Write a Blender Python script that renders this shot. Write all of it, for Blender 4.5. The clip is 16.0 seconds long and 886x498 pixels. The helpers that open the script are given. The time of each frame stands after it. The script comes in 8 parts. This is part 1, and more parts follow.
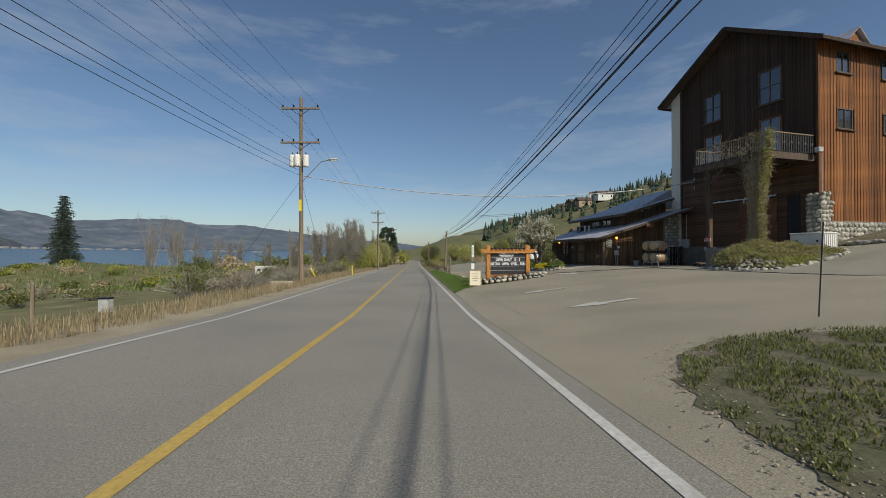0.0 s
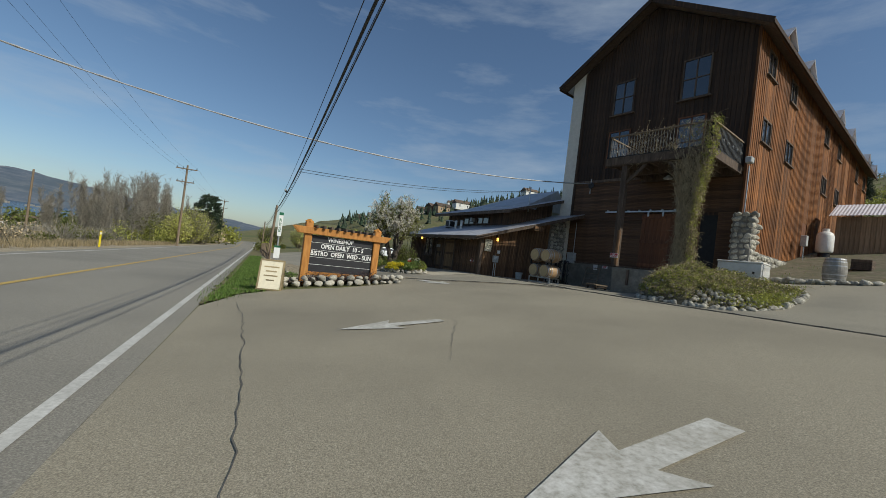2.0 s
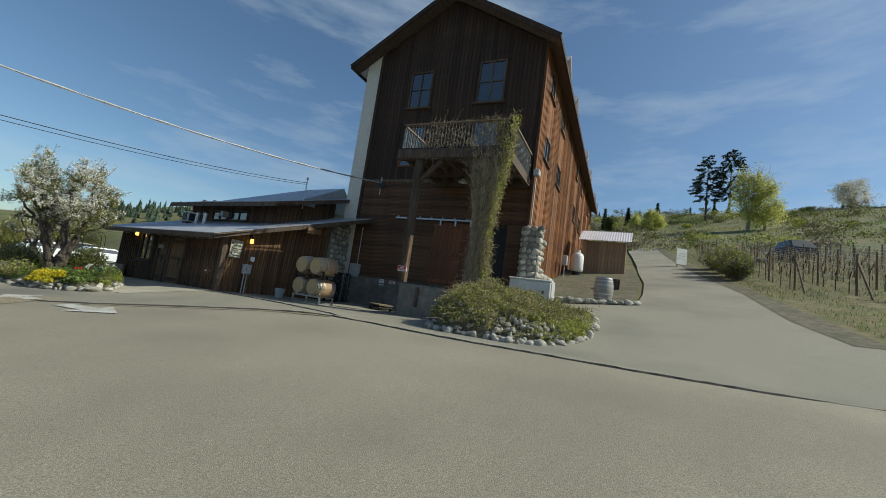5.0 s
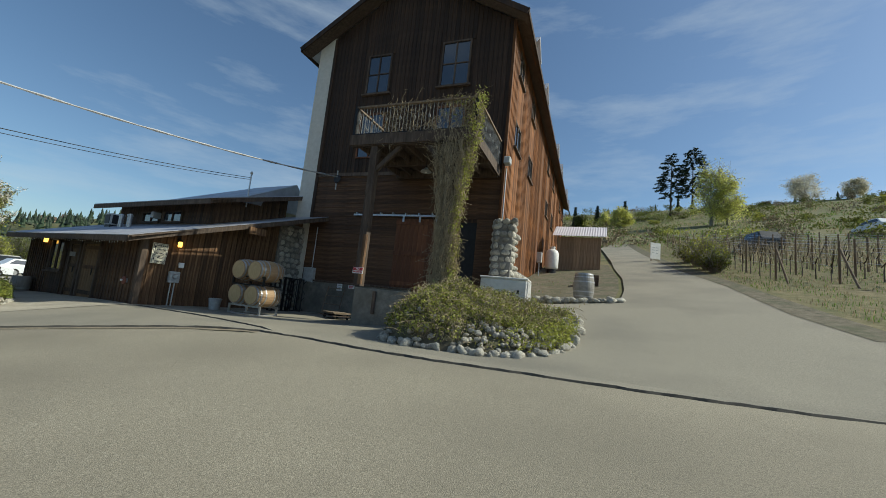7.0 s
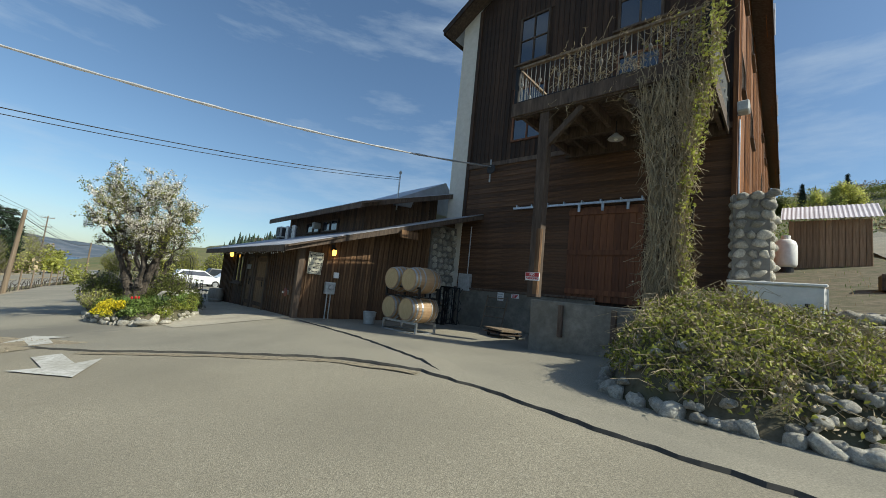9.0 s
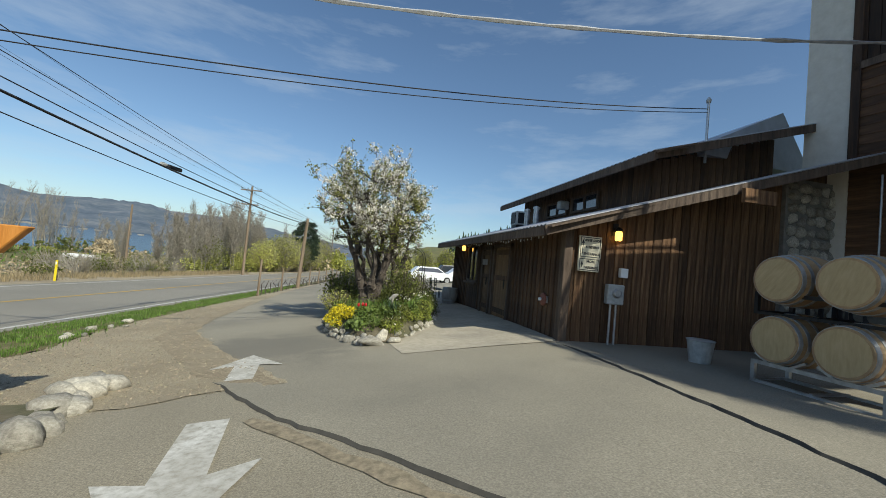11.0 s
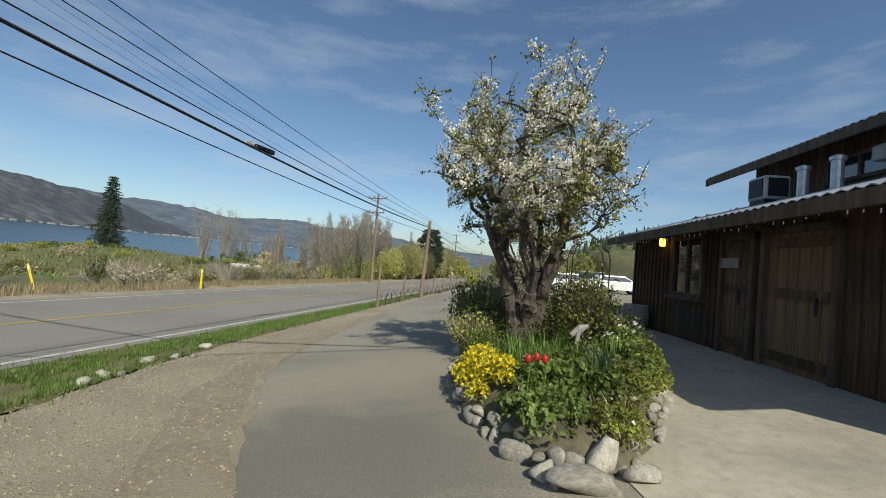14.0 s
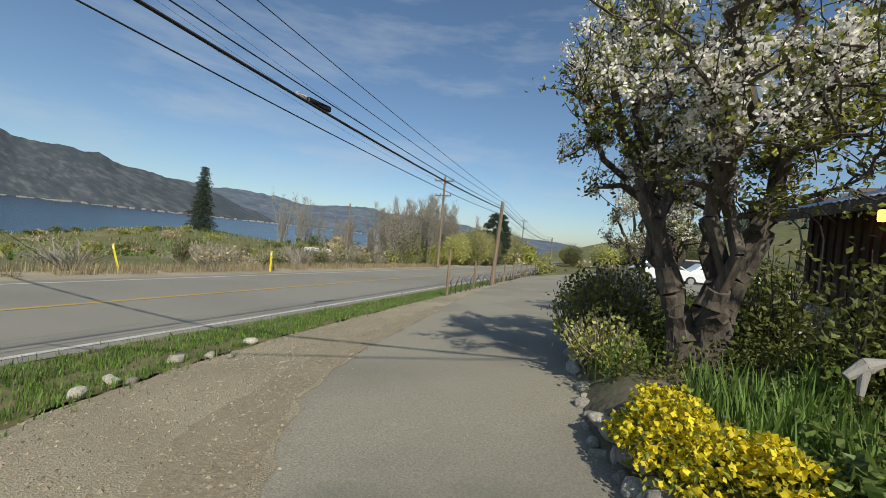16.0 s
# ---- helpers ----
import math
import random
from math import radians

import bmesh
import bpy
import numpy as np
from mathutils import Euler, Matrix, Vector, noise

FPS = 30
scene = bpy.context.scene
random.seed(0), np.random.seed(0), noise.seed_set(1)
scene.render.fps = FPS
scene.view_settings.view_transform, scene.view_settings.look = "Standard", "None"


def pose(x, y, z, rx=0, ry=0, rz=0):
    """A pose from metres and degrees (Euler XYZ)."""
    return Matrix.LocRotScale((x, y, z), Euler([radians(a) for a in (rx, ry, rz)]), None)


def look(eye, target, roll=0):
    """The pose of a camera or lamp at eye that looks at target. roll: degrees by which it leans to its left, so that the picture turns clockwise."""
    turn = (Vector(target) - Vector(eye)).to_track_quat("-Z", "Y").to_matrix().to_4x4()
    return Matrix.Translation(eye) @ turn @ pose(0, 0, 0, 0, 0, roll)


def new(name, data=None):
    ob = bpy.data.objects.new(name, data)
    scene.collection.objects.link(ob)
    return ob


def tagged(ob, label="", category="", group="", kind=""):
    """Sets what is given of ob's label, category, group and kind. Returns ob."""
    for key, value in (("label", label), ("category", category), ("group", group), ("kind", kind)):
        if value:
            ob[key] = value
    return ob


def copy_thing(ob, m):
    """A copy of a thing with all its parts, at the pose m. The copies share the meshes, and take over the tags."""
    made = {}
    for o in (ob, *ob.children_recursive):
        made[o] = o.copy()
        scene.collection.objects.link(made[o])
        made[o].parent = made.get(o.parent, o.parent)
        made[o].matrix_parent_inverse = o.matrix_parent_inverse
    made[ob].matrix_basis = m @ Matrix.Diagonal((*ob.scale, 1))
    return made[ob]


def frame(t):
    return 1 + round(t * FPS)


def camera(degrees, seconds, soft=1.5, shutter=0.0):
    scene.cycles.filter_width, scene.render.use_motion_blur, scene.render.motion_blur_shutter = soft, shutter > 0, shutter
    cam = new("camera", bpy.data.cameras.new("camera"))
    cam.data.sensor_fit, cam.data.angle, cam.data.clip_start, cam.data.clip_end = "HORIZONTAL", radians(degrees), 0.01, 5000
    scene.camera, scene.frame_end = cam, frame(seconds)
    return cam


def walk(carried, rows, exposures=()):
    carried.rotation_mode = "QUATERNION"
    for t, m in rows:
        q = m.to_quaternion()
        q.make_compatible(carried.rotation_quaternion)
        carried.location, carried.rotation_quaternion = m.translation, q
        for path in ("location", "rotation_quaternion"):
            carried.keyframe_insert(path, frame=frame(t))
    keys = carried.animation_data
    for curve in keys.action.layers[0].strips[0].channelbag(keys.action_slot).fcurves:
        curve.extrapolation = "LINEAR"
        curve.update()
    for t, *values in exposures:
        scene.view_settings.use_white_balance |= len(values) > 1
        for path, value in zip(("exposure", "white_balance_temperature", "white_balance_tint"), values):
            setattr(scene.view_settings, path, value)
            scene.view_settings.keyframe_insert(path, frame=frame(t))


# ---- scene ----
FOV = 97.0
cam = camera(FOV, 16.0, soft=0.72)
# seconds, eye x y z, yaw, pitch, roll
PATH_ROWS = [
    (0.0, -0.001, 0.002, 1.349, -0.07, 0.26, 0.14),
    (0.5, 0.333, 3.312, 1.254, -4.06, -0.15, -0.49),
    (1.0, 0.939, 6.019, 1.148, -7.95, -0.86, -0.85),
    (1.5, 1.680, 8.261, 1.039, -14.48, -0.19, -1.63),
    (2.0, 2.448, 10.012, 0.964, -21.03, 1.06, -7.13),
    (2.5, 3.231, 11.363, 0.986, -27.87, 3.25, -8.84),
    (3.0, 3.982, 12.232, 1.018, -33.47, 5.20, -10.05),
    (3.5, 4.712, 12.911, 1.131, -38.96, 5.28, -9.07),
    (4.0, 5.354, 13.360, 1.138, -43.99, 5.92, -8.93),
    (4.5, 5.772, 13.614, 1.179, -47.93, 6.14, -8.22),
    (5.0, 6.195, 13.701, 1.239, -50.47, 6.67, -7.90),
    (7.5, 8.210, 14.998, 1.320, -54.22, 7.57, -5.68),
    (8.0, 8.609, 15.643, 1.360, -49.05, 7.32, -5.50),
    (8.5, 8.949, 16.460, 1.390, -42.03, 6.76, -5.71),
    (9.0, 9.282, 17.432, 1.441, -33.68, 6.06, -5.58),
    (9.5, 9.477, 18.584, 1.430, -24.59, 5.24, -5.92),
    (10.0, 9.633, 19.894, 1.456, -16.05, 3.89, -5.74),
    (12.5, 8.970, 25.078, 1.373, 7.57, 1.39, -5.43),
    (13.0, 8.783, 25.674, 1.336, 9.74, 1.26, -6.21),
    (13.5, 8.531, 26.223, 1.266, 12.38, 0.03, -8.14),
    (14.0, 8.383, 26.720, 1.280, 14.57, 1.72, -4.60),
    (14.5, 8.127, 27.170, 1.246, 16.36, -0.26, -6.74),
    (15.0, 7.919, 27.616, 1.213, 18.81, 0.08, -5.53),
    (15.5, 7.636, 28.111, 1.170, 21.52, -0.69, -6.16),
    (16.0, 7.316, 28.576, 1.122, 23.93, -1.09, -5.10),
]
walk(cam, [(t, pose(x, y, z, 90 + pitch, roll, yaw)) for t, x, y, z, yaw, pitch, roll in PATH_ROWS],
     exposures=[(0.0, -0.36, 6350, 8), (1.5, -0.4, 6200, 6), (3.5, -0.16, 6100, 2), (5.0, -0.08, 6050, 0), (7.5, -0.02, 6120, 1), (9.0, 0.2, 6150, 2), (10.0, 0.14, 6150, 3), (12.5, 0.02, 6220, 4), (16.0, -0.08, 6280, 5)])

# ---- light ----
SUN_AZ = Vector((0.58, -0.815, 0)).normalized()
SUN_EL = radians(39.5)
world = bpy.data.worlds.new("sky")
scene.world = world
world.use_nodes = True
wn, wl = world.node_tree.nodes, world.node_tree.links
sky = wn.new("ShaderNodeTexSky")
sky.sky_type = "NISHITA"
sky.sun_disc = False
sky.sun_elevation = SUN_EL
sky.sun_rotation = math.atan2(SUN_AZ.x, SUN_AZ.y)
sky.air_density, sky.dust_density, sky.ozone_density = 1.0, 0.8, 2.8
# thin high cloud drawn over the sky
geo = wn.new("ShaderNodeTexCoord")
stretch = wn.new("ShaderNodeMapping")
stretch.inputs["Scale"].default_value = (1.1, 1.1, 5.0)
cloud = wn.new("ShaderNodeTexNoise")
cloud.inputs["Scale"].default_value = 2.3
cloud.inputs["Detail"].default_value = 8
cloud.inputs["Roughness"].default_value = 0.6
cramp = wn.new("ShaderNodeValToRGB")
cramp.color_ramp.elements[0].position, cramp.color_ramp.elements[1].position = 0.49, 0.8
cramp.color_ramp.elements[1].color = (0.55, 0.55, 0.55, 1)
mixc = wn.new("ShaderNodeMixRGB")
mixc.inputs[2].default_value = (5.2, 5.6, 6.2, 1)
wl.new(geo.outputs["Generated"], stretch.inputs[0])
wl.new(stretch.outputs[0], cloud.inputs["Vector"])
wl.new(cloud.outputs["Fac"], cramp.inputs[0])
wl.new(cramp.outputs[0], mixc.inputs[0])
wl.new(sky.outputs[0], mixc.inputs[1])
wl.new(mixc.outputs[0], wn["Background"].inputs[0])
wn["Background"].inputs[1].default_value = 0.11

sun = new("sun", bpy.data.lights.new("sun", "SUN"))
sun.data.energy, sun.data.angle, sun.data.color = 5.0, radians(0.53), (1.0, 0.91, 0.76)
SUN_DIR = SUN_AZ * math.cos(SUN_EL) + Vector((0, 0, math.sin(SUN_EL)))
sun.matrix_world = look(SUN_DIR * 200, (0, 0, 0))


# ---- materials ----
def mat(name, colors, rough=0.8, scale=4.0, detail=6, metal=0.0, bump=0.0, bump_scale=30.0, stretch=(1, 1, 1), island=0.0,
        stain=None, stain_scale=0.6, stain_amount=0.5, spec=0.5, pos=(0.3, 0.7), space="Object"):
    """A node material: noise between two or three colours, a second larger stain, random tint by piece, and fine relief."""
    m = bpy.data.materials.new(name)
    m.use_nodes = True
    n, l = m.node_tree.nodes, m.node_tree.links
    b = n["Principled BSDF"]
    b.inputs["Roughness"].default_value = rough
    b.inputs["Metallic"].default_value = metal
    b.inputs["Specular IOR Level"].default_value = spec
    tc = n.new("ShaderNodeTexCoord")
    mp = n.new("ShaderNodeMapping")
    mp.inputs["Scale"].default_value = stretch
    l.new(tc.outputs[space], mp.inputs[0])
    nz = n.new("ShaderNodeTexNoise")
    nz.inputs["Scale"].default_value, nz.inputs["Detail"].default_value, nz.inputs["Roughness"].default_value = scale, detail, 0.65
    l.new(mp.outputs[0], nz.inputs["Vector"])
    rp = n.new("ShaderNodeValToRGB")
    e = rp.color_ramp.elements
    e[0].position, e[1].position = pos
    e[0].color, e[1].color = (*colors[0], 1), (*colors[-1], 1)
    if len(colors) == 3:
        x = e.new(0.5 * sum(pos))
        x.color = (*colors[1], 1)
    l.new(nz.outputs["Fac"], rp.inputs[0])
    out = rp.outputs[0]
    if stain:
        n2 = n.new("ShaderNodeTexNoise")
        n2.inputs["Scale"].default_value, n2.inputs["Detail"].default_value = stain_scale, 5
        l.new(tc.outputs[space], n2.inputs["Vector"])
        r2 = n.new("ShaderNodeValToRGB")
        r2.color_ramp.elements[0].position, r2.color_ramp.elements[1].position = 0.42, 0.7
        r2.color_ramp.elements[1].color = (stain_amount,) * 3 + (1,)
        l.new(n2.outputs["Fac"], r2.inputs[0])
        mx = n.new("ShaderNodeMixRGB")
        l.new(r2.outputs[0], mx.inputs[0])
        l.new(out, mx.inputs[1])
        mx.inputs[2].default_value = (*stain, 1)
        out = mx.outputs[0]
    if island:
        oi = n.new("ShaderNodeObjectInfo")
        gi = n.new("ShaderNodeNewGeometry")
        ad = n.new("ShaderNodeMath")
        ad.operation = "ADD"
        l.new(oi.outputs["Random"], ad.inputs[0])
        l.new(gi.outputs["Random Per Island"], ad.inputs[1])
        fr = n.new("ShaderNodeMath")
        fr.operation = "FRACT"
        l.new(ad.outputs[0], fr.inputs[0])
        mr = n.new("ShaderNodeMapRange")
        mr.inputs["To Min"].default_value, mr.inputs["To Max"].default_value = 1 - island, 1 + island
        l.new(fr.outputs[0], mr.inputs[0])
        mu = n.new("ShaderNodeVectorMath")
        mu.operation = "SCALE"
        l.new(out, mu.inputs[0])
        l.new(mr.outputs[0], mu.inputs["Scale"])
        out = mu.outputs[0]
    l.new(out, b.inputs["Base Color"])
    if bump:
        bn = n.new("ShaderNodeTexNoise")
        bn.inputs["Scale"].default_value, bn.inputs["Detail"].default_value = bump_scale, 4
        l.new(mp.outputs[0], bn.inputs["Vector"])
        bp = n.new("ShaderNodeBump")
        bp.inputs["Strength"].default_value = min(1.0, bump)
        bp.inputs["Distance"].default_value = 0.02
        l.new(bn.outputs["Fac"], bp.inputs["Height"])
        l.new(bp.outputs[0], b.inputs["Normal"])
    return m


def leafy(m, share=0.4):
    """Lets light through thin leaves and petals."""
    n, l = m.node_tree.nodes, m.node_tree.links
    b = n["Principled BSDF"]
    tr = n.new("ShaderNodeBsdfTranslucent")
    l.new(b.inputs["Base Color"].links[0].from_socket, tr.inputs["Color"])
    mx = n.new("ShaderNodeMixShader")
    mx.inputs[0].default_value = share
    l.new(b.outputs[0], mx.inputs[1])
    l.new(tr.outputs[0], mx.inputs[2])
    l.new(mx.outputs[0], n["Material Output"].inputs["Surface"])
    return m


def glow(name, color, strength):
    m = bpy.data.materials.new(name)
    m.use_nodes = True
    b = m.node_tree.nodes["Principled BSDF"]
    b.inputs["Base Color"].default_value = (*color, 1)
    b.inputs["Emission Color"].default_value = (*color, 1)
    b.inputs["Emission Strength"].default_value = strength
    return m


ASPHALT_ROAD = mat("asphalt_road", [(0.13, 0.121, 0.101), (0.235, 0.219, 0.183), (0.38, 0.355, 0.30)], 0.9, 62, 5, bump=0.4, bump_scale=90, stain=(0.16, 0.152, 0.13), stain_scale=0.25, stain_amount=0.55)
ASPHALT_LOT = mat("asphalt_lot", [(0.135, 0.12, 0.087), (0.285, 0.253, 0.186), (0.48, 0.43, 0.325)], 0.92, 75, 7, bump=0.35, bump_scale=140, stain=(0.185, 0.165, 0.123), stain_scale=0.3, stain_amount=0.65)
ASPHALT_UPPER = mat("asphalt_upper", [(0.18, 0.163, 0.125), (0.275, 0.25, 0.192), (0.39, 0.355, 0.28)], 0.92, 60, 5, bump=0.3, bump_scale=70, stain=(0.15, 0.14, 0.115), stain_scale=0.4, stain_amount=0.6)


def swirl_stain(m, cx, cy, rx, ry, color, amount):
    """A dark swirling tyre and water mark of uneven outline on a paved sheet."""
    n, l = m.node_tree.nodes, m.node_tree.links
    b = n["Principled BSDF"]
    old = b.inputs["Base Color"].links[0].from_socket
    tc = n.new("ShaderNodeTexCoord")
    mp = n.new("ShaderNodeMapping")
    mp.inputs["Location"].default_value = (-cx / rx, -cy / ry, 0)
    mp.inputs["Scale"].default_value = (1 / rx, 1 / ry, 0)
    l.new(tc.outputs["Object"], mp.inputs[0])
    nz = n.new("ShaderNodeTexNoise")
    nz.inputs["Scale"].default_value, nz.inputs["Detail"].default_value, nz.inputs["Distortion"].default_value = 1.6, 5, 1.5
    l.new(mp.outputs[0], nz.inputs["Vector"])
    ln = n.new("ShaderNodeVectorMath")
    ln.operation = "LENGTH"
    l.new(mp.outputs[0], ln.inputs[0])
    ad = n.new("ShaderNodeMath")
    ad.operation = "MULTIPLY_ADD"
    l.new(nz.outputs["Fac"], ad.inputs[0])
    ad.inputs[1].default_value = 1.5
    l.new(ln.outputs["Value"], ad.inputs[2])
    mr = n.new("ShaderNodeMapRange")
    mr.inputs["From Min"].default_value, mr.inputs["From Max"].default_value = 1.25, 1.75
    mr.inputs["To Min"].default_value, mr.inputs["To Max"].default_value = amount, 0.0
    l.new(ad.outputs[0], mr.inputs[0])
    mx = n.new("ShaderNodeMixRGB")
    l.new(mr.outputs[0], mx.inputs[0])
    l.new(old, mx.inputs[1])
    mx.inputs[2].default_value = (*color, 1)
    l.new(mx.outputs[0], b.inputs["Base Color"])


swirl_stain(ASPHALT_UPPER, 6.9, 29.5, 1.9, 1.5, (0.115, 0.108, 0.092), 0.55)
CONCRETE = mat("concrete", [(0.36, 0.32, 0.245), (0.44, 0.395, 0.305), (0.50, 0.45, 0.36)], 0.9, 9, 6, bump=0.2, bump_scale=50, stain=(0.22, 0.2, 0.17), stain_scale=0.7)
GRAVEL = mat("gravel", [(0.17, 0.143, 0.096), (0.35, 0.297, 0.203), (0.54, 0.473, 0.345)], 0.95, 70, 7, bump=0.9, bump_scale=80, stain=(0.2, 0.162, 0.108), stain_scale=0.6, stain_amount=0.65)
# stained concrete, darkened so its colour holds the shade below the balcony
DOCK_CONCRETE_SHADE = mat("weathered_shaded_concrete", [(0.15, 0.138, 0.112), (0.225, 0.207, 0.168), (0.31, 0.287, 0.238)], 0.9, 5, 8, bump=0.3, bump_scale=40, stain=(0.12, 0.108, 0.085), stain_scale=0.9, stain_amount=0.7)
EARTH = mat("field_earth", [(0.07, 0.077, 0.022), (0.135, 0.125, 0.044), (0.235, 0.185, 0.095)], 0.95, 0.5, 9, bump=0.5, bump_scale=3, stain=(0.085, 0.105, 0.028), stain_scale=0.07, stain_amount=0.9)
LINE_WHITE = mat("line_white", [(0.38, 0.37, 0.34), (0.62, 0.61, 0.57)], 0.8, 22, 6, stain=(0.3, 0.29, 0.26), stain_scale=2)
LINE_WORN = mat("worn_paint", [(0.3, 0.285, 0.24), (0.5, 0.485, 0.44), (0.64, 0.63, 0.59)], 0.85, 16, 8, stain=(0.28, 0.255, 0.2), stain_scale=2.4, stain_amount=0.6)
LINE_YELLOW = mat("line_yellow", [(0.36, 0.25, 0.06), (0.55, 0.38, 0.1)], 0.8, 22, 6, stain=(0.32, 0.22, 0.06), stain_scale=1.2)
# darker copy of the barn boards, the front's shade put into the colour
CLADDING_SHADE = mat("barn_cladding_shade", [(0.017, 0.011, 0.0078), (0.04, 0.0225, 0.0127), (0.094, 0.047, 0.0215)], 0.85, 3, 8, bump=0.5, bump_scale=22, stretch=(4, 4, 0.25), island=0.35, stain=(0.062, 0.036, 0.023), stain_scale=0.9)
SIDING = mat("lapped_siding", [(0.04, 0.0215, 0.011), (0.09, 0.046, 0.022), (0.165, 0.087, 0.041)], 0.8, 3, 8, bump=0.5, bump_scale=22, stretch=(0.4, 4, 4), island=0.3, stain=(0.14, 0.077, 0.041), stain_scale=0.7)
# same boards for the side wall, with sunlight put into a brighter orange
CLADDING_LIT = mat("side_cladding_lit", [(0.05, 0.02, 0.006), (0.19, 0.071, 0.018), (0.36, 0.148, 0.04)], 0.85, 3, 8, bump=0.5, bump_scale=22, stretch=(4, 4, 0.25), island=0.5, stain=(0.10, 0.046, 0.018), stain_scale=0.9)
TIMBER = mat("old_timber", [(0.05, 0.035, 0.025), (0.10, 0.07, 0.05), (0.16, 0.12, 0.085)], 0.85, 4, 7, bump=0.4, bump_scale=20, stretch=(3, 3, 0.4), island=0.25)
STUCCO = mat("white_stucco", [(0.62, 0.58, 0.50), (0.74, 0.70, 0.62)], 0.9, 5, 6, bump=0.25, bump_scale=60)
ROOF_METAL = mat("roof_metal", [(0.42, 0.43, 0.47), (0.55, 0.56, 0.6)], 0.45, 3, 5, metal=0.5, stain=(0.3, 0.28, 0.27), stain_scale=0.8)
POLE_WOOD = mat("pole_wood", [(0.12, 0.085, 0.055), (0.20, 0.15, 0.10), (0.28, 0.22, 0.16)], 0.9, 3, 7, bump=0.4, bump_scale=16, stretch=(4, 4, 0.2))
WIRE = mat("black_wire", [(0.012, 0.012, 0.013), (0.03, 0.03, 0.032)], 0.6, 8)
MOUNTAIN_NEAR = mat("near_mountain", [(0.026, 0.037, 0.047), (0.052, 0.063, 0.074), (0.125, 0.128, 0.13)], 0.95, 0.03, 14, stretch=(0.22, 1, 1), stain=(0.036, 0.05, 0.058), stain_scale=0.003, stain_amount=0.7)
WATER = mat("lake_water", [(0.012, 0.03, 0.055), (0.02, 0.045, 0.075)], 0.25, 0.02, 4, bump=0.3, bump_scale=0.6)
# far range: distance haze is put into the colour, lighter and bluer
HAZED_MOUNTAIN = mat("mountain", [(0.045, 0.068, 0.098), (0.09, 0.112, 0.145), (0.19, 0.2, 0.215)], 0.95, 0.02, 14, stretch=(0.4, 0.5, 1), stain=(0.065, 0.09, 0.11), stain_scale=0.002, stain_amount=0.7)


# ---- small builders ----
def part(name, bm, material, parent=None, label="", smooth=False):
    """Links a bmesh as one mesh object, under a thing or a part."""
    me = bpy.data.meshes.new(name)
    if smooth:
        for f in bm.faces:
            f.smooth = True
    bm.to_mesh(me)
    bm.free()
    for m in material if isinstance(material, (list, tuple)) else [material]:
        me.materials.append(m)
    ob = new(name, me)
    if parent:
        ob.parent = parent
    if label:
        tagged(ob, label)
    return ob


def thing(name, at=(0, 0, 0), label="", category="", group="", kind="", rz=0.0):
    ob = new(name)
    ob.empty_display_size = 0.2
    ob.matrix_basis = pose(*at, 0, 0, rz)
    return tagged(ob, label, category, group, kind)


def box(bm, x0, y0, z0, x1, y1, z1, m=None, bevel=0.0):
    r = bmesh.ops.create_cube(bm, size=1.0)
    vs = r["verts"]
    bmesh.ops.scale(bm, vec=(x1 - x0, y1 - y0, z1 - z0), verts=vs)
    bmesh.ops.translate(bm, vec=((x0 + x1) / 2, (y0 + y1) / 2, (z0 + z1) / 2), verts=vs)
    if bevel:
        es = list({e for v in vs for e in v.link_edges})
        g = bmesh.ops.bevel(bm, geom=es, offset=bevel, segments=1, affect="EDGES")
        vs = list({v for f in g["faces"] for v in f.verts} | {v for v in vs if v.is_valid})
    if m is not None:
        bmesh.ops.transform(bm, matrix=m, verts=vs)
    return vs


def boxed(x0, y0, z0, x1, y1, z1, m=None, bevel=0.0):
    bm = bmesh.new()
    box(bm, x0, y0, z0, x1, y1, z1, m, bevel)
    return bm


def rod(bm, a, b, r0, r1=None, n=8):
    """A tapered round bar from a to b."""
    a, b = Vector(a), Vector(b)
    d = b - a
    m = Matrix.Translation((a + b) / 2) @ d.to_track_quat("Z", "Y").to_matrix().to_4x4()
    return bmesh.ops.create_cone(bm, cap_ends=True, segments=n, radius1=r0, radius2=r0 if r1 is None else r1, depth=d.length, matrix=m)["verts"]


def rodded(a, b, r0, r1=None, n=8):
    bm = bmesh.new()
    rod(bm, a, b, r0, r1, n)
    return bm


def beam(bm, a, b, w, h, up=(0, 0, 1), bevel=0.0):
    """A squared timber from a to b, w wide and h high."""
    a, b = Vector(a), Vector(b)
    d = b - a
    x = d.normalized()
    y = Vector(up).cross(x).normalized()
    z = x.cross(y)
    m = Matrix((x, y, z)).transposed().to_4x4()
    m.translation = (a + b) / 2
    return box(bm, -d.length / 2, -w / 2, -h / 2, d.length / 2, w / 2, h / 2, m, bevel)


def beamed(a, b, w, h, up=(0, 0, 1), bevel=0.0):
    bm = bmesh.new()
    beam(bm, a, b, w, h, up, bevel)
    return bm


def lathe(profile, n=20):
    """A round body from (radius, height) pairs, from the bottom up."""
    bm = bmesh.new()
    rings = []
    for r, z in profile:
        rings.append([bm.verts.new((r * math.cos(2 * math.pi * k / n), r * math.sin(2 * math.pi * k / n), z)) for k in range(n)])
    for lo, hi in zip(rings, rings[1:]):
        for k in range(n):
            bm.faces.new((lo[k], lo[(k + 1) % n], hi[(k + 1) % n], hi[k]))
    bm.faces.new(rings[0][::-1])
    bm.faces.new(rings[-1])
    return bm


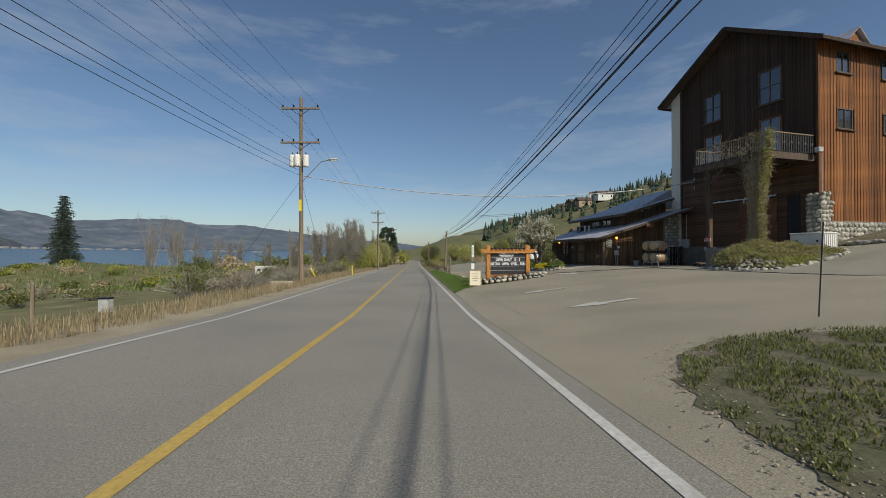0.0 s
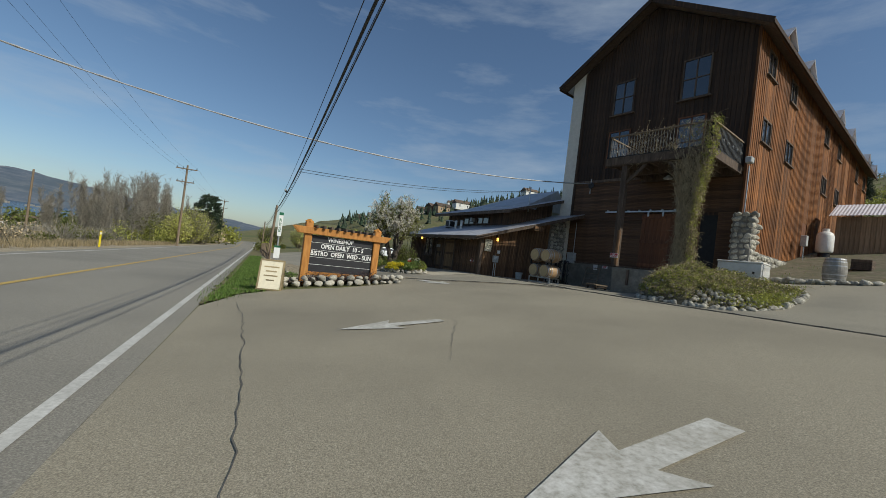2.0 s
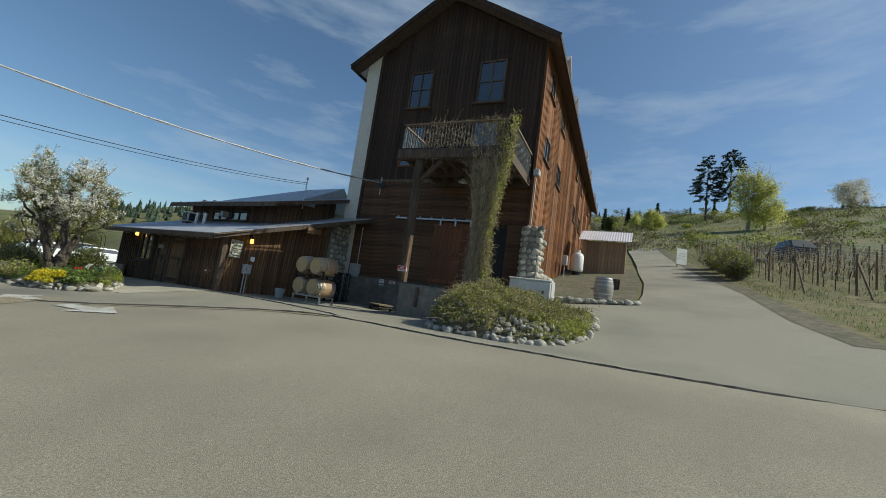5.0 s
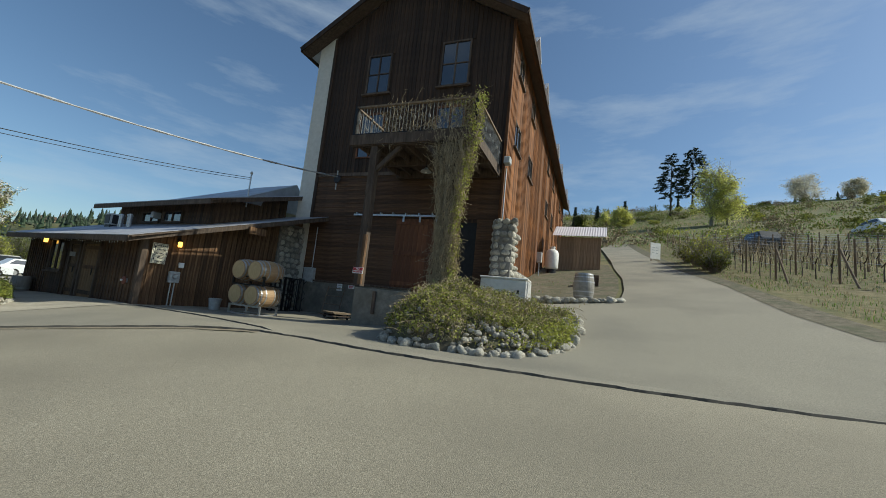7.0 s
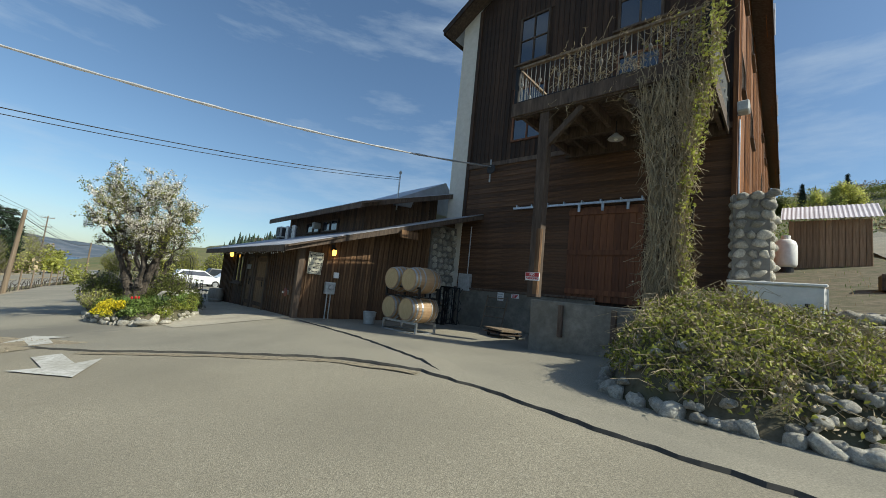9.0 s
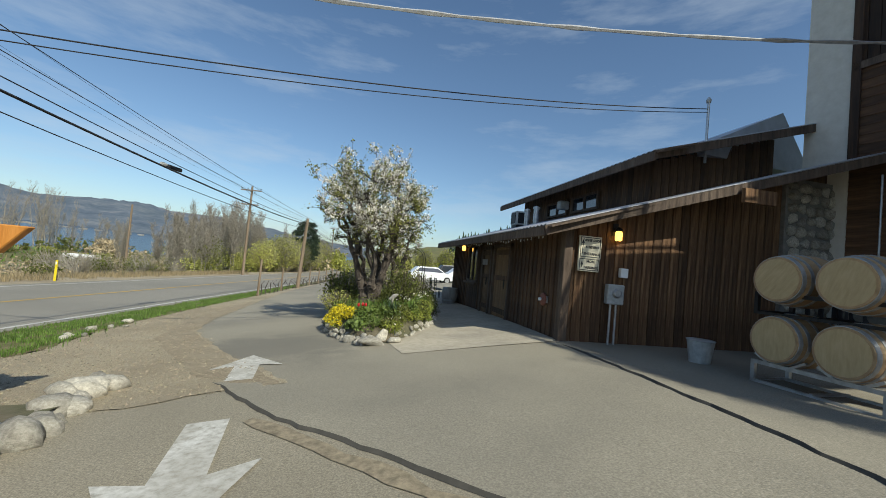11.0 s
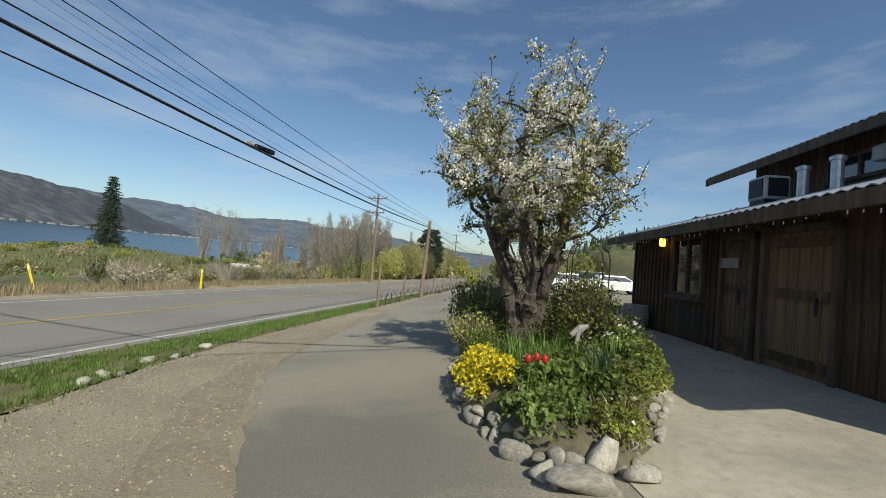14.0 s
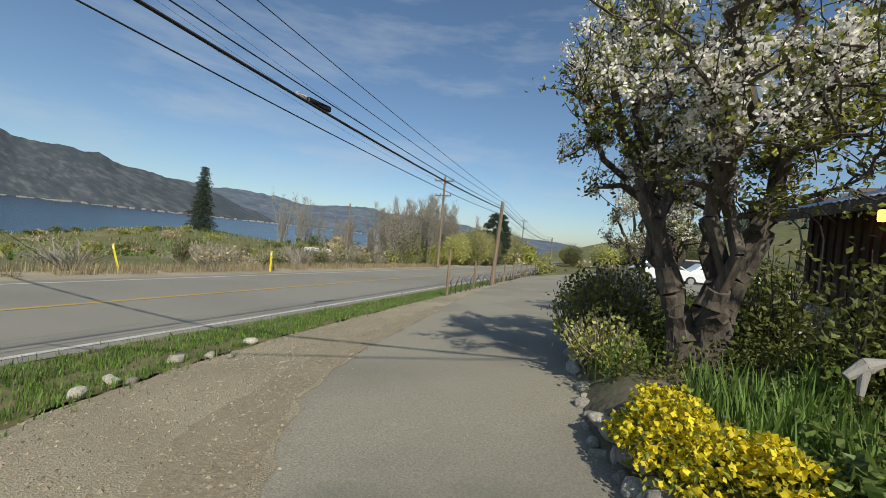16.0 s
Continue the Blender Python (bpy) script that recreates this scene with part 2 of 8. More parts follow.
# ---- the lie of the land ----
def smooth(a, b, x):
    t = min(1.0, max(0.0, (x - a) / (b - a)))
    return t * t * (3 - 2 * t)


def road_right(y):
    return 1.72 - 0.0715 * y


def lot(x, y):
    yy = max(-60.0, min(y, 160.0))
    return 0.107 * x - 0.0152 * yy - 0.616 + 0.028 * max(0, 12 - max(y, -40)) * (1 - 0.6 * smooth(2, 14, x))


def gz(x, y):
    """Height of the ground."""
    xr = road_right(y)
    x_hill = min(x, 165)
    z = lot(min(max(x_hill, xr + 0.4), 11.9), y)
    if x > 14.4:
        u = x_hill - 14.4
        z += (0.19 * u + 0.0006 * u * u) * max(smooth(-17.4, -15.4, 0.2676 * x - 0.9635 * y), smooth(26, 34, x))
    if y > 90 and x > -70:
        z += (15 * smooth(110, 300, y) + 14 * smooth(300, 700, y)) * smooth(-70, 25, x)
    d = xr - 9.2 - x
    if d > 0:
        z -= 0.075 * d * smooth(0, 5, d) if d < 60 else 4.5 + 0.02 * (d - 60)
        if d > 6:
            z += smooth(6, 40, d) * 1.6 * noise.noise((x / 38, y / 45, 0.3)) + 0.3 * noise.noise((x / 9, y / 9, 3.3))
        z += 6.3 * math.exp(-((x + 88) ** 2 + (y - 94) ** 2) / 1000)
        z -= 22 * smooth(120, 420, d)
    return z


# more materials
def plain(name, c, rough=0.7, metal=0.0, vary=0.25, scale=8.0, **kw):
    lo = tuple(max(0, v * (1 - vary)) for v in c)
    hi = tuple(min(1, v * (1 + vary)) for v in c)
    return mat(name, [lo, hi], rough, scale, 6, metal=metal, **kw)


STONE = mat("field_stone", [(0.28, 0.26, 0.215), (0.44, 0.412, 0.345), (0.6, 0.57, 0.49)], 0.88, 7, 8, bump=0.8, bump_scale=22, island=0.35, stain=(0.19, 0.172, 0.138), stain_scale=3.0, stain_amount=0.5)
MORTAR = plain("mortar", (0.2, 0.19, 0.17), 0.95)
SIGN_WOOD = mat("sign_timber", [(0.30, 0.12, 0.02), (0.45, 0.19, 0.035), (0.55, 0.26, 0.06)], 0.6, 3, 7, bump=0.3, bump_scale=20, stretch=(3, 3, 0.5), island=0.15)
SIGN_BLACK = plain("sign_black", (0.022, 0.022, 0.026), 0.5)
LETTER_WHITE = plain("letter_white", (0.8, 0.8, 0.78), 0.5, vary=0.05)
PAINT_WHITE = plain("white_paint", (0.72, 0.71, 0.68), 0.55, vary=0.1, stain=(0.45, 0.42, 0.36), stain_scale=1.5, stain_amount=0.4)
CREAM = plain("cream_board", (0.72, 0.66, 0.50), 0.6, vary=0.08)
GREY_PAINT = plain("grey_paint", (0.42, 0.43, 0.42), 0.5)
BALUSTER = plain("dull_grey_paint", (0.2, 0.195, 0.18), 0.6)
GALV = plain("galvanised_steel", (0.5, 0.51, 0.52), 0.4, metal=0.8)
STEEL_DARK = plain("dark_steel", (0.03, 0.03, 0.032), 0.5, metal=0.6)
IRON_BLACK = plain("black_iron", (0.02, 0.02, 0.02), 0.55, metal=0.4)
OAK = mat("barrel_oak", [(0.30, 0.19, 0.09), (0.42, 0.28, 0.14), (0.5, 0.35, 0.19)], 0.6, 3, 7, bump=0.25, bump_scale=24, stretch=(0.6, 3, 3), island=0.12, stain=(0.24, 0.13, 0.08), stain_scale=1.4)
OAK_GREY = mat("weathered_barrel", [(0.2, 0.19, 0.17), (0.3, 0.28, 0.25), (0.38, 0.36, 0.32)], 0.8, 3, 7, bump=0.3, bump_scale=24, stretch=(3, 3, 0.5), island=0.15)
HOOP = plain("barrel_hoop", (0.42, 0.42, 0.42), 0.45, metal=0.7)
DOOR_RED = mat("red_brown_door", [(0.085, 0.034, 0.015), (0.16, 0.062, 0.026), (0.23, 0.096, 0.04)], 0.75, 3, 7, bump=0.3, bump_scale=20, stretch=(3, 3, 0.3), island=0.25)
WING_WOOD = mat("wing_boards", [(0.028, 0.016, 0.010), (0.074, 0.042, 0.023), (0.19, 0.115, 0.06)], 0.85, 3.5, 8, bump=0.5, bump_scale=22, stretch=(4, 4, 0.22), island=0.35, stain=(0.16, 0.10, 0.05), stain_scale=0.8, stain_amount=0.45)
# lighter, warmer copy of the wing boards: sunlight is put into the colour
WING_SUN = mat("bare_sunlit_boards", [(0.04, 0.021, 0.010), (0.11, 0.057, 0.026), (0.26, 0.155, 0.075)], 0.85, 3.5, 8, bump=0.5, bump_scale=22, stretch=(4, 4, 0.22), island=0.4)
DOOR_WOOD = mat("door_boards", [(0.10, 0.06, 0.028), (0.19, 0.115, 0.055), (0.28, 0.18, 0.09)], 0.8, 3.5, 8, bump=0.5, bump_scale=22, stretch=(4, 4, 0.22), island=0.3)
# pale non-metal roof colour that holds the sun's reflection off the sheets
SHED_ROOF = mat("sunlit_roof_sheet", [(0.6, 0.56, 0.6), (0.72, 0.68, 0.71)], 0.5, 3, 5, stain=(0.5, 0.46, 0.48), stain_scale=0.8)
SHED_WOOD = mat("shed_boards", [(0.17, 0.125, 0.075), (0.29, 0.21, 0.135), (0.38, 0.3, 0.2)], 0.85, 3.5, 8, bump=0.4, bump_scale=22, stretch=(4, 4, 0.22), island=0.25)
BARK = mat("bark", [(0.035, 0.027, 0.022), (0.08, 0.065, 0.052), (0.15, 0.125, 0.10)], 0.95, 6, 8, bump=0.9, bump_scale=16, stretch=(2, 2, 0.5))
BARK_PALE = mat("pale_bark", [(0.16, 0.14, 0.11), (0.27, 0.245, 0.20), (0.36, 0.33, 0.28)], 0.95, 5, 7, bump=0.4, bump_scale=16, island=0.2)
LEAF = leafy(plain("young_leaf", (0.135, 0.15, 0.032), 0.6, vary=0.35, island=0.45, scale=3))
LEAF_LIME = leafy(plain("lime_leaf", (0.32, 0.33, 0.065), 0.6, vary=0.3, island=0.4, scale=3))
WILLOW = leafy(plain("willow_leaf", (0.58, 0.58, 0.17), 0.6, vary=0.25, island=0.35, scale=3), 0.5)
LEAF_DARK = leafy(plain("dark_leaf", (0.035, 0.06, 0.018), 0.6, vary=0.35, island=0.45, scale=3))
BLOSSOM = leafy(plain("blossom", (0.86, 0.82, 0.75), 0.7, vary=0.1, island=0.2, scale=3))
NEEDLE = plain("needles", (0.022, 0.042, 0.018), 0.7, vary=0.35, island=0.5, scale=3)
GRASS = leafy(plain("grass_blade", (0.14, 0.225, 0.042), 0.6, vary=0.35, island=0.5, scale=3))
GRASS_DRY = leafy(plain("dry_grass", (0.36, 0.29, 0.17), 0.8, vary=0.3, island=0.4, scale=3))
GRASS_SOIL = mat("grass_soil", [(0.085, 0.075, 0.026), (0.155, 0.13, 0.052), (0.25, 0.2, 0.11)], 0.95, 3, 9, bump=0.8, bump_scale=20, stain=(0.10, 0.115, 0.03), stain_scale=0.6, stain_amount=0.75)
DIRT = mat("weedy_dirt", [(0.07, 0.06, 0.035), (0.13, 0.11, 0.07), (0.2, 0.17, 0.12)], 0.95, 4, 8, bump=0.8, bump_scale=18, stain=(0.06, 0.075, 0.025), stain_scale=1.2, stain_amount=0.7)
VINE_DRY = plain("dry_vine", (0.34, 0.275, 0.17), 0.9, vary=0.35, island=0.4, scale=4)
PETAL_YELLOW = leafy(plain("yellow_petal", (0.8, 0.66, 0.03), 0.6, vary=0.2, island=0.25, scale=4))
PETAL_RED = leafy(plain("red_petal", (0.6, 0.03, 0.03), 0.5, vary=0.2, scale=4))
PETAL_WHITE = leafy(plain("white_petal", (0.75, 0.74, 0.62), 0.6, vary=0.1, scale=4))
CAR_WHITE = plain("car_white", (0.72, 0.74, 0.76), 0.25, vary=0.03)
CAR_GREY = plain("car_grey", (0.035, 0.037, 0.04), 0.4, vary=0.05)
RUBBER = plain("rubber", (0.02, 0.02, 0.02), 0.8)
NOTICE_RED = plain("notice_red", (0.5, 0.05, 0.05), 0.5)
YELLOW_TAG = plain("yellow_tag", (0.75, 0.6, 0.02), 0.5)
GREEN_PAINT = plain("green_paint", (0.02, 0.14, 0.07), 0.5)
LAMP_AMBER = glow("amber_glass", (1.0, 0.5, 0.08), 3.5)


def glass(name, tint, rough=0.06):
    m = bpy.data.materials.new(name)
    m.use_nodes = True
    b = m.node_tree.nodes["Principled BSDF"]
    b.inputs["Base Color"].default_value = (*tint, 1)
    b.inputs["Roughness"].default_value = rough
    b.inputs["Specular IOR Level"].default_value = 0.9
    b.inputs["IOR"].default_value = 1.7
    return m


GLASS_DARK = glass("window_glass", (0.03, 0.035, 0.045))
CURTAIN = plain("pale_curtain", (0.40, 0.43, 0.5), 0.5, vary=0.1)


# ---- ground ----
def spread(marks):
    out = []
    for a, b, step in marks:
        k = max(1, round((b - a) / step))
        out += [a + (b - a) * i / k for i in range(k)]
    return out + [marks[-1][1]]


def ground_sheet():
    xs = spread([(-2600, -600, 250), (-600, -120, 30), (-120, -20, 4), (-20, 30, 1), (30, 70, 2), (70, 330, 10), (330, 2600, 250)])
    ys = spread([(-1500, -200, 160), (-200, -20, 12), (-20, 60, 1), (60, 160, 4), (160, 600, 25), (600, 3000, 240)])
    vs, fs = [], []
    for y in ys:
        for x in xs:
            near = -20 < x < 40 and -20 < y < 60
            vs.append((x, y, gz(x, y) - (0.05 if near else 0.12)))
    w = len(xs)
    for j in range(len(ys) - 1):
        for i in range(w - 1):
            fs.append((j * w + i, j * w + i + 1, (j + 1) * w + i + 1, (j + 1) * w + i))
    me = bpy.data.meshes.new("ground")
    me.from_pydata(vs, [], fs)
    for p in me.polygons:
        p.use_smooth = True
    me.materials.append(EARTH)
    return tagged(new("ground", me), "rough spring field and orchard ground beside the road", "ground", kind="structure")


def patch(name, outline, lift, material, label, category, step=2.0, height=gz):
    """A sheet laid on the ground within an outline."""
    bm = bmesh.new()
    bm.faces.new([bm.verts.new((x, y, 0)) for x, y in outline])
    lo = [min(p[k] for p in outline) for k in (0, 1)]
    hi = [max(p[k] for p in outline) for k in (0, 1)]
    for k in (0, 1):
        c = math.floor(lo[k] / step) * step + step
        while c < hi[k]:
            co, no = [0, 0, 0], [0, 0, 0]
            co[k], no[k] = c, 1
            bmesh.ops.bisect_plane(bm, geom=bm.verts[:] + bm.edges[:] + bm.faces[:], plane_co=co, plane_no=no)
            c += step
    bmesh.ops.triangulate(bm, faces=bm.faces[:])
    for v in bm.verts:
        v.co.z = height(v.co.x, v.co.y) + lift
    for f in bm.faces:
        f.smooth = True
        if f.normal.z < 0:
            f.normal_flip()
    return tagged(part(name, bm, material), label, category, kind="structure")


def ragged(pts, amp=0.14, seed=0.0):
    """The same outline with an uneven, crumbling edge."""
    out = []
    for a, b in zip(pts, pts[1:] + pts[:1]):
        n = max(1, int(math.dist(a, b) / 0.14)) if math.dist(a, b) < 14 else max(1, int(math.dist(a, b) / 1.5))
        for i in range(n):
            x, y = a[0] + (b[0] - a[0]) * i / n, a[1] + (b[1] - a[1]) * i / n
            out.append((x + amp * noise.noise((x * 1.7, y * 1.7, seed)) + 0.5 * amp * noise.noise((x * 6, y * 6, seed)), y + amp * noise.noise((x * 1.7, y * 1.7, seed + 9)) + 0.4 * amp * noise.noise((x * 6, y * 6, seed + 5))))
    return out


def along(off0, off1, y0, y1, step=4.0):
    """The outline of a strip that follows the road."""
    n = max(1, round((y1 - y0) / step))
    ys = [y0 + (y1 - y0) * i / n for i in range(n + 1)]
    return [(road_right(y) + off0, y) for y in ys] + [(road_right(y) + off1, y) for y in reversed(ys)]


ground_sheet()
patch("road", along(-8.1, 0.35, -60, 160), 0.0, ASPHALT_ROAD, "grey two-lane asphalt road with worn wheel tracks", "road", 4)
SEAM = [(4.5, 30.7), (5.1, 29.65), (7.0, 27.45), (8.15, 26.2), (9.15, 25.42), (10.0, 24.75), (10.8, 24.0), (11.4, 23.4), (12.15, 22.1), (12.4, 20.9), (12.45, 19.6), (12.65, 18.3), (13.1, 16.7), (13.45, 15.2), (13.85, 14.1), (16.2, 8.0), (19.5, 0.0), (22, -6)]
patch("parking_lot", [(road_right(-30) + 0.35, -30), (road_right(0) + 0.35, 0), (road_right(12) + 0.35, 12), (road_right(20) + 0.35, 20.3), (1.2, 22.4), (2.2, 23.4), (4.2, 23.7), (6.6, 25.0), (5.9, 27.4), (4.4, 29.5)] + SEAM + [(23, -30)], 0.004, ASPHALT_LOT, "worn sandy-grey asphalt of the winery parking lot", "parking lot", 2)
patch("driveway", SEAM[::-1] + [(4.45, 31.7), (3.65, 33.9), (3.1, 37.0), (2.2, 41.0), (0.9, 49.0), (-1.5, 70), (3, 84), (22, 84), (21, 58), (13.5, 44.0), (12.4, 43.8), (12.5, 30.7), (19.6, 30.7), (19.6, 23), (20.3, 20.9), (20.6, 19.2), (21.9, 17.5), (25, 18.0), (29.4, 19.0), (35.4, 20.8), (41, 22.3), (50, 25), (64, 29.4), (66, 26), (52, 22), (42, 19), (35, 16.9), (27.6, 14.4), (21.6, 13.0), (19.0, 12.0), (19.6, 9), (22.6, 2), (27, -6)], 0.008, ASPHALT_UPPER, "grey asphalt driveway past the buildings and up the hill", "driveway", 2)
patch("left_verge", along(-10.6, -8.1, -60, 160), 0.0, GRAVEL, "gravel and dry grass verge of the road", "verge", 4)
patch("gravel_verge", ragged([(1.9, 24.5), (2.2, 27.0), (2.9, 29.5), (2.5, 30.9), (2.1, 32.1), (1.65, 34.3), (1.3, 37.4), (0.4, 46.5), (-0.9, 60), (-0.1, 60), (0.95, 49), (2.25, 41), (3.15, 37.0), (3.7, 33.9), (4.5, 31.7), (6.2, 29.3), (8.0, 27.3), (6.6, 26.5)], 0.12, 1.0), 0.014, GRAVEL, "sandy gravel strip beside the driveway", "gravel", 1)
for nm, off, wd, mt, lb in (("edge_line_right", 0.0, 0.13, LINE_WHITE, "worn white edge line on the road"), ("edge_line_left", -7.47, 0.13, LINE_WHITE, "worn white edge line on the road"), ("centre_line", -3.68, 0.16, LINE_YELLOW, "single solid yellow centre line on the road")):
    patch(nm, along(off - wd / 2, off + wd / 2, -60, 158), 0.008, mt, lb, "road marking", 4)



def lake_z(x):
    """Height of the water, which takes up the tilt of the ground plan."""
    return -20.0 + 0.027 * max(0.0, -x - 250)


water = bmesh.new()
for x, y in ((-4300, -2500), (-250, -2500), (-250, 4300), (-4300, 4300)):
    water.verts.new((x, y, lake_z(x)))
water.faces.new(water.verts[:])
tagged(part("lake", water, WATER), "wide blue-grey lake below the hills", "lake", kind="structure")


def far_ridge(name, dist, marks, label, material, depth=900, foot=-26.0, rough=0.5, seed=0.0, base_el=None):
    """A range of hills: heights over a run of compass angles (degrees left of straight ahead, elevation)."""
    bm = bmesh.new()
    a0, a1 = marks[0][0], marks[-1][0]
    n = int(abs(a1 - a0) * 2.5)
    rows = []
    for i in range(n + 1):
        a = a0 + (a1 - a0) * i / n
        for (p, e), (q, f) in zip(marks, marks[1:]):
            if p <= a <= q:
                t = (a - p) / (q - p)
                el = e + (f - e) * (t * t * (3 - 2 * t))
                break
        row = []
        for k in range(9):
            t = k / 8
            d = dist + depth * t
            top = d * math.tan(radians(el))
            h = foot + (top - foot) * (t ** 0.75)
            h += rough * top * 0.25 * t * (1.2 - t) * noise.fractal((a / 3 + seed, k * 0.5, seed), 1.0, 2.0, 4) * 2 + 0.03 * top * t * noise.noise((a * 1.7, seed, k))
            row.append(bm.verts.new((-d * math.sin(radians(a)), d * math.cos(radians(a)), h)))
        rows.append(row)
    for r, s in zip(rows, rows[1:]):
        for k in range(8):
            bm.faces.new((r[k], r[k + 1], s[k + 1], s[k]))
    for f in bm.faces:
        f.normal_update()
        if f.normal.z < 0:
            f.normal_flip()
    return tagged(part(name, bm, material, smooth=True), label, "mountain", kind="structure")


far_ridge("mountain_far", 3000, [(-30, 0.8), (0, 0.5), (10, 1.4), (17.6, 2.2), (21, 2.6), (26, 3.3), (31, 3.3), (35, 3.9), (39, 3.7), (43, 3.4), (47, 4.1), (52.5, 4.3), (58, 4.5), (70, 4.6), (100, 4.0), (140, 3.0)], "hazy blue forested mountains beyond the lake", HAZED_MOUNTAIN, 1100, seed=1.3)
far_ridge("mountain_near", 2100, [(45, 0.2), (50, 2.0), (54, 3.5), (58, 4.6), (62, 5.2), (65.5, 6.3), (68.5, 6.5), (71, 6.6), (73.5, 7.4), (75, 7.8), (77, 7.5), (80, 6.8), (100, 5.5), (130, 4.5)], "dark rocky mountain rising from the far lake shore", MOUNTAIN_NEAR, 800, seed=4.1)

patch("grass_strip", ragged([(road_right(20.3) + 0.36, 20.5), (1.15, 22.5), (2.1, 23.5), (2.3, 26.8), (2.9, 29.4), (2.5, 30.8), (2.1, 32.0), (1.65, 34.2), (1.3, 37.3), (0.4, 46.4), (-0.9, 60), (-7, 150), (road_right(150) + 0.4, 150), (road_right(60) + 0.4, 60), (road_right(40) + 0.4, 40), (road_right(30) + 0.4, 30)], 0.2, 2.0), 0.018, GRASS_SOIL, "green grass strip between road and driveway", "grass", 1)
patch("weedy_island", ragged([(2.5, -2), (2.45, 3.0), (2.75, 4.5), (3.4, 5.6), (4.5, 6.3), (6.0, 6.25), (7.4, 5.6), (8.4, 3.4), (8.2, -2)], 0.3, 3.0), 0.011, DIRT, "weedy dirt island at the edge of the parking lot", "verge", 1)
patch("concrete_apron", [(9.3, 28.7), (9.0, 29.7), (9.0, 30.4), (9.7, 31.9), (10.1, 34.5), (9.9, 38), (9.6, 42.0), (10.6, 42.0), (11.2, 36.5), (12.15, 29.7), (11.95, 29.45), (10.3, 29.0)], 0.016, CONCRETE, "pale concrete walk along the low wing", "walkway", 1)
patch("hill_field", [(19.0, 12.0), (21.6, 12.9), (27.6, 14.3), (35, 16.8), (42, 18.9), (52, 21.9), (66, 25.8), (66, -20), (28, -14), (22.8, 2), (19.7, 9)], 0.012, GRASS_SOIL, "grassy vineyard ground beside the uphill drive", "ground", 2)


def crack(name, pts, w, lift, material, label):
    """A thin irregular dark line in the asphalt."""
    rnd = random.Random(len(pts) * 7 + int(pts[0][0] * 10))
    bm = bmesh.new()
    fine = []
    for a, b in zip(pts, pts[1:]):
        n = max(2, int(math.dist(a, b) / 0.22))
        for i in range(n):
            t = i / n
            fine.append((a[0] + (b[0] - a[0]) * t + rnd.uniform(-0.03, 0.03), a[1] + (b[1] - a[1]) * t + rnd.uniform(-0.03, 0.03)))
    fine.append(pts[-1])
    prev = None
    for i, (x, y) in enumerate(fine):
        q = fine[min(i + 1, len(fine) - 1)]
        p = fine[max(i - 1, 0)]
        dx, dy = q[0] - p[0], q[1] - p[1]
        k = math.hypot(dx, dy) or 1
        h = w * rnd.uniform(0.5, 1.4) / 2
        row = [bm.verts.new((x - dy / k * e, y + dx / k * e, gz(x - dy / k * e, y + dx / k * e) + lift)) for e in (-h, h)]
        if prev:
            bm.faces.new((prev[0], row[0], row[1], prev[1]))
        prev = row
    for f in bm.faces:
        f.normal_update()
        if f.normal.z < 0:
            f.normal_flip()
    return tagged(part(name, bm, material), label, "asphalt seam", kind="structure")


TAR = plain("tar_seam", (0.065, 0.06, 0.05), 0.9)
CRACK = plain("hairline_crack", (0.10, 0.093, 0.08), 0.9)
BROWN_DIRT = mat("trodden_dirt", [(0.16, 0.128, 0.083), (0.245, 0.2, 0.133), (0.35, 0.295, 0.205)], 0.95, 22, 8, bump=0.6, bump_scale=60, stain=(0.29, 0.245, 0.168), stain_scale=1.6, stain_amount=0.8)
SAND = plain("sand_seam", (0.24, 0.2, 0.135), 0.95, vary=0.45, scale=14)


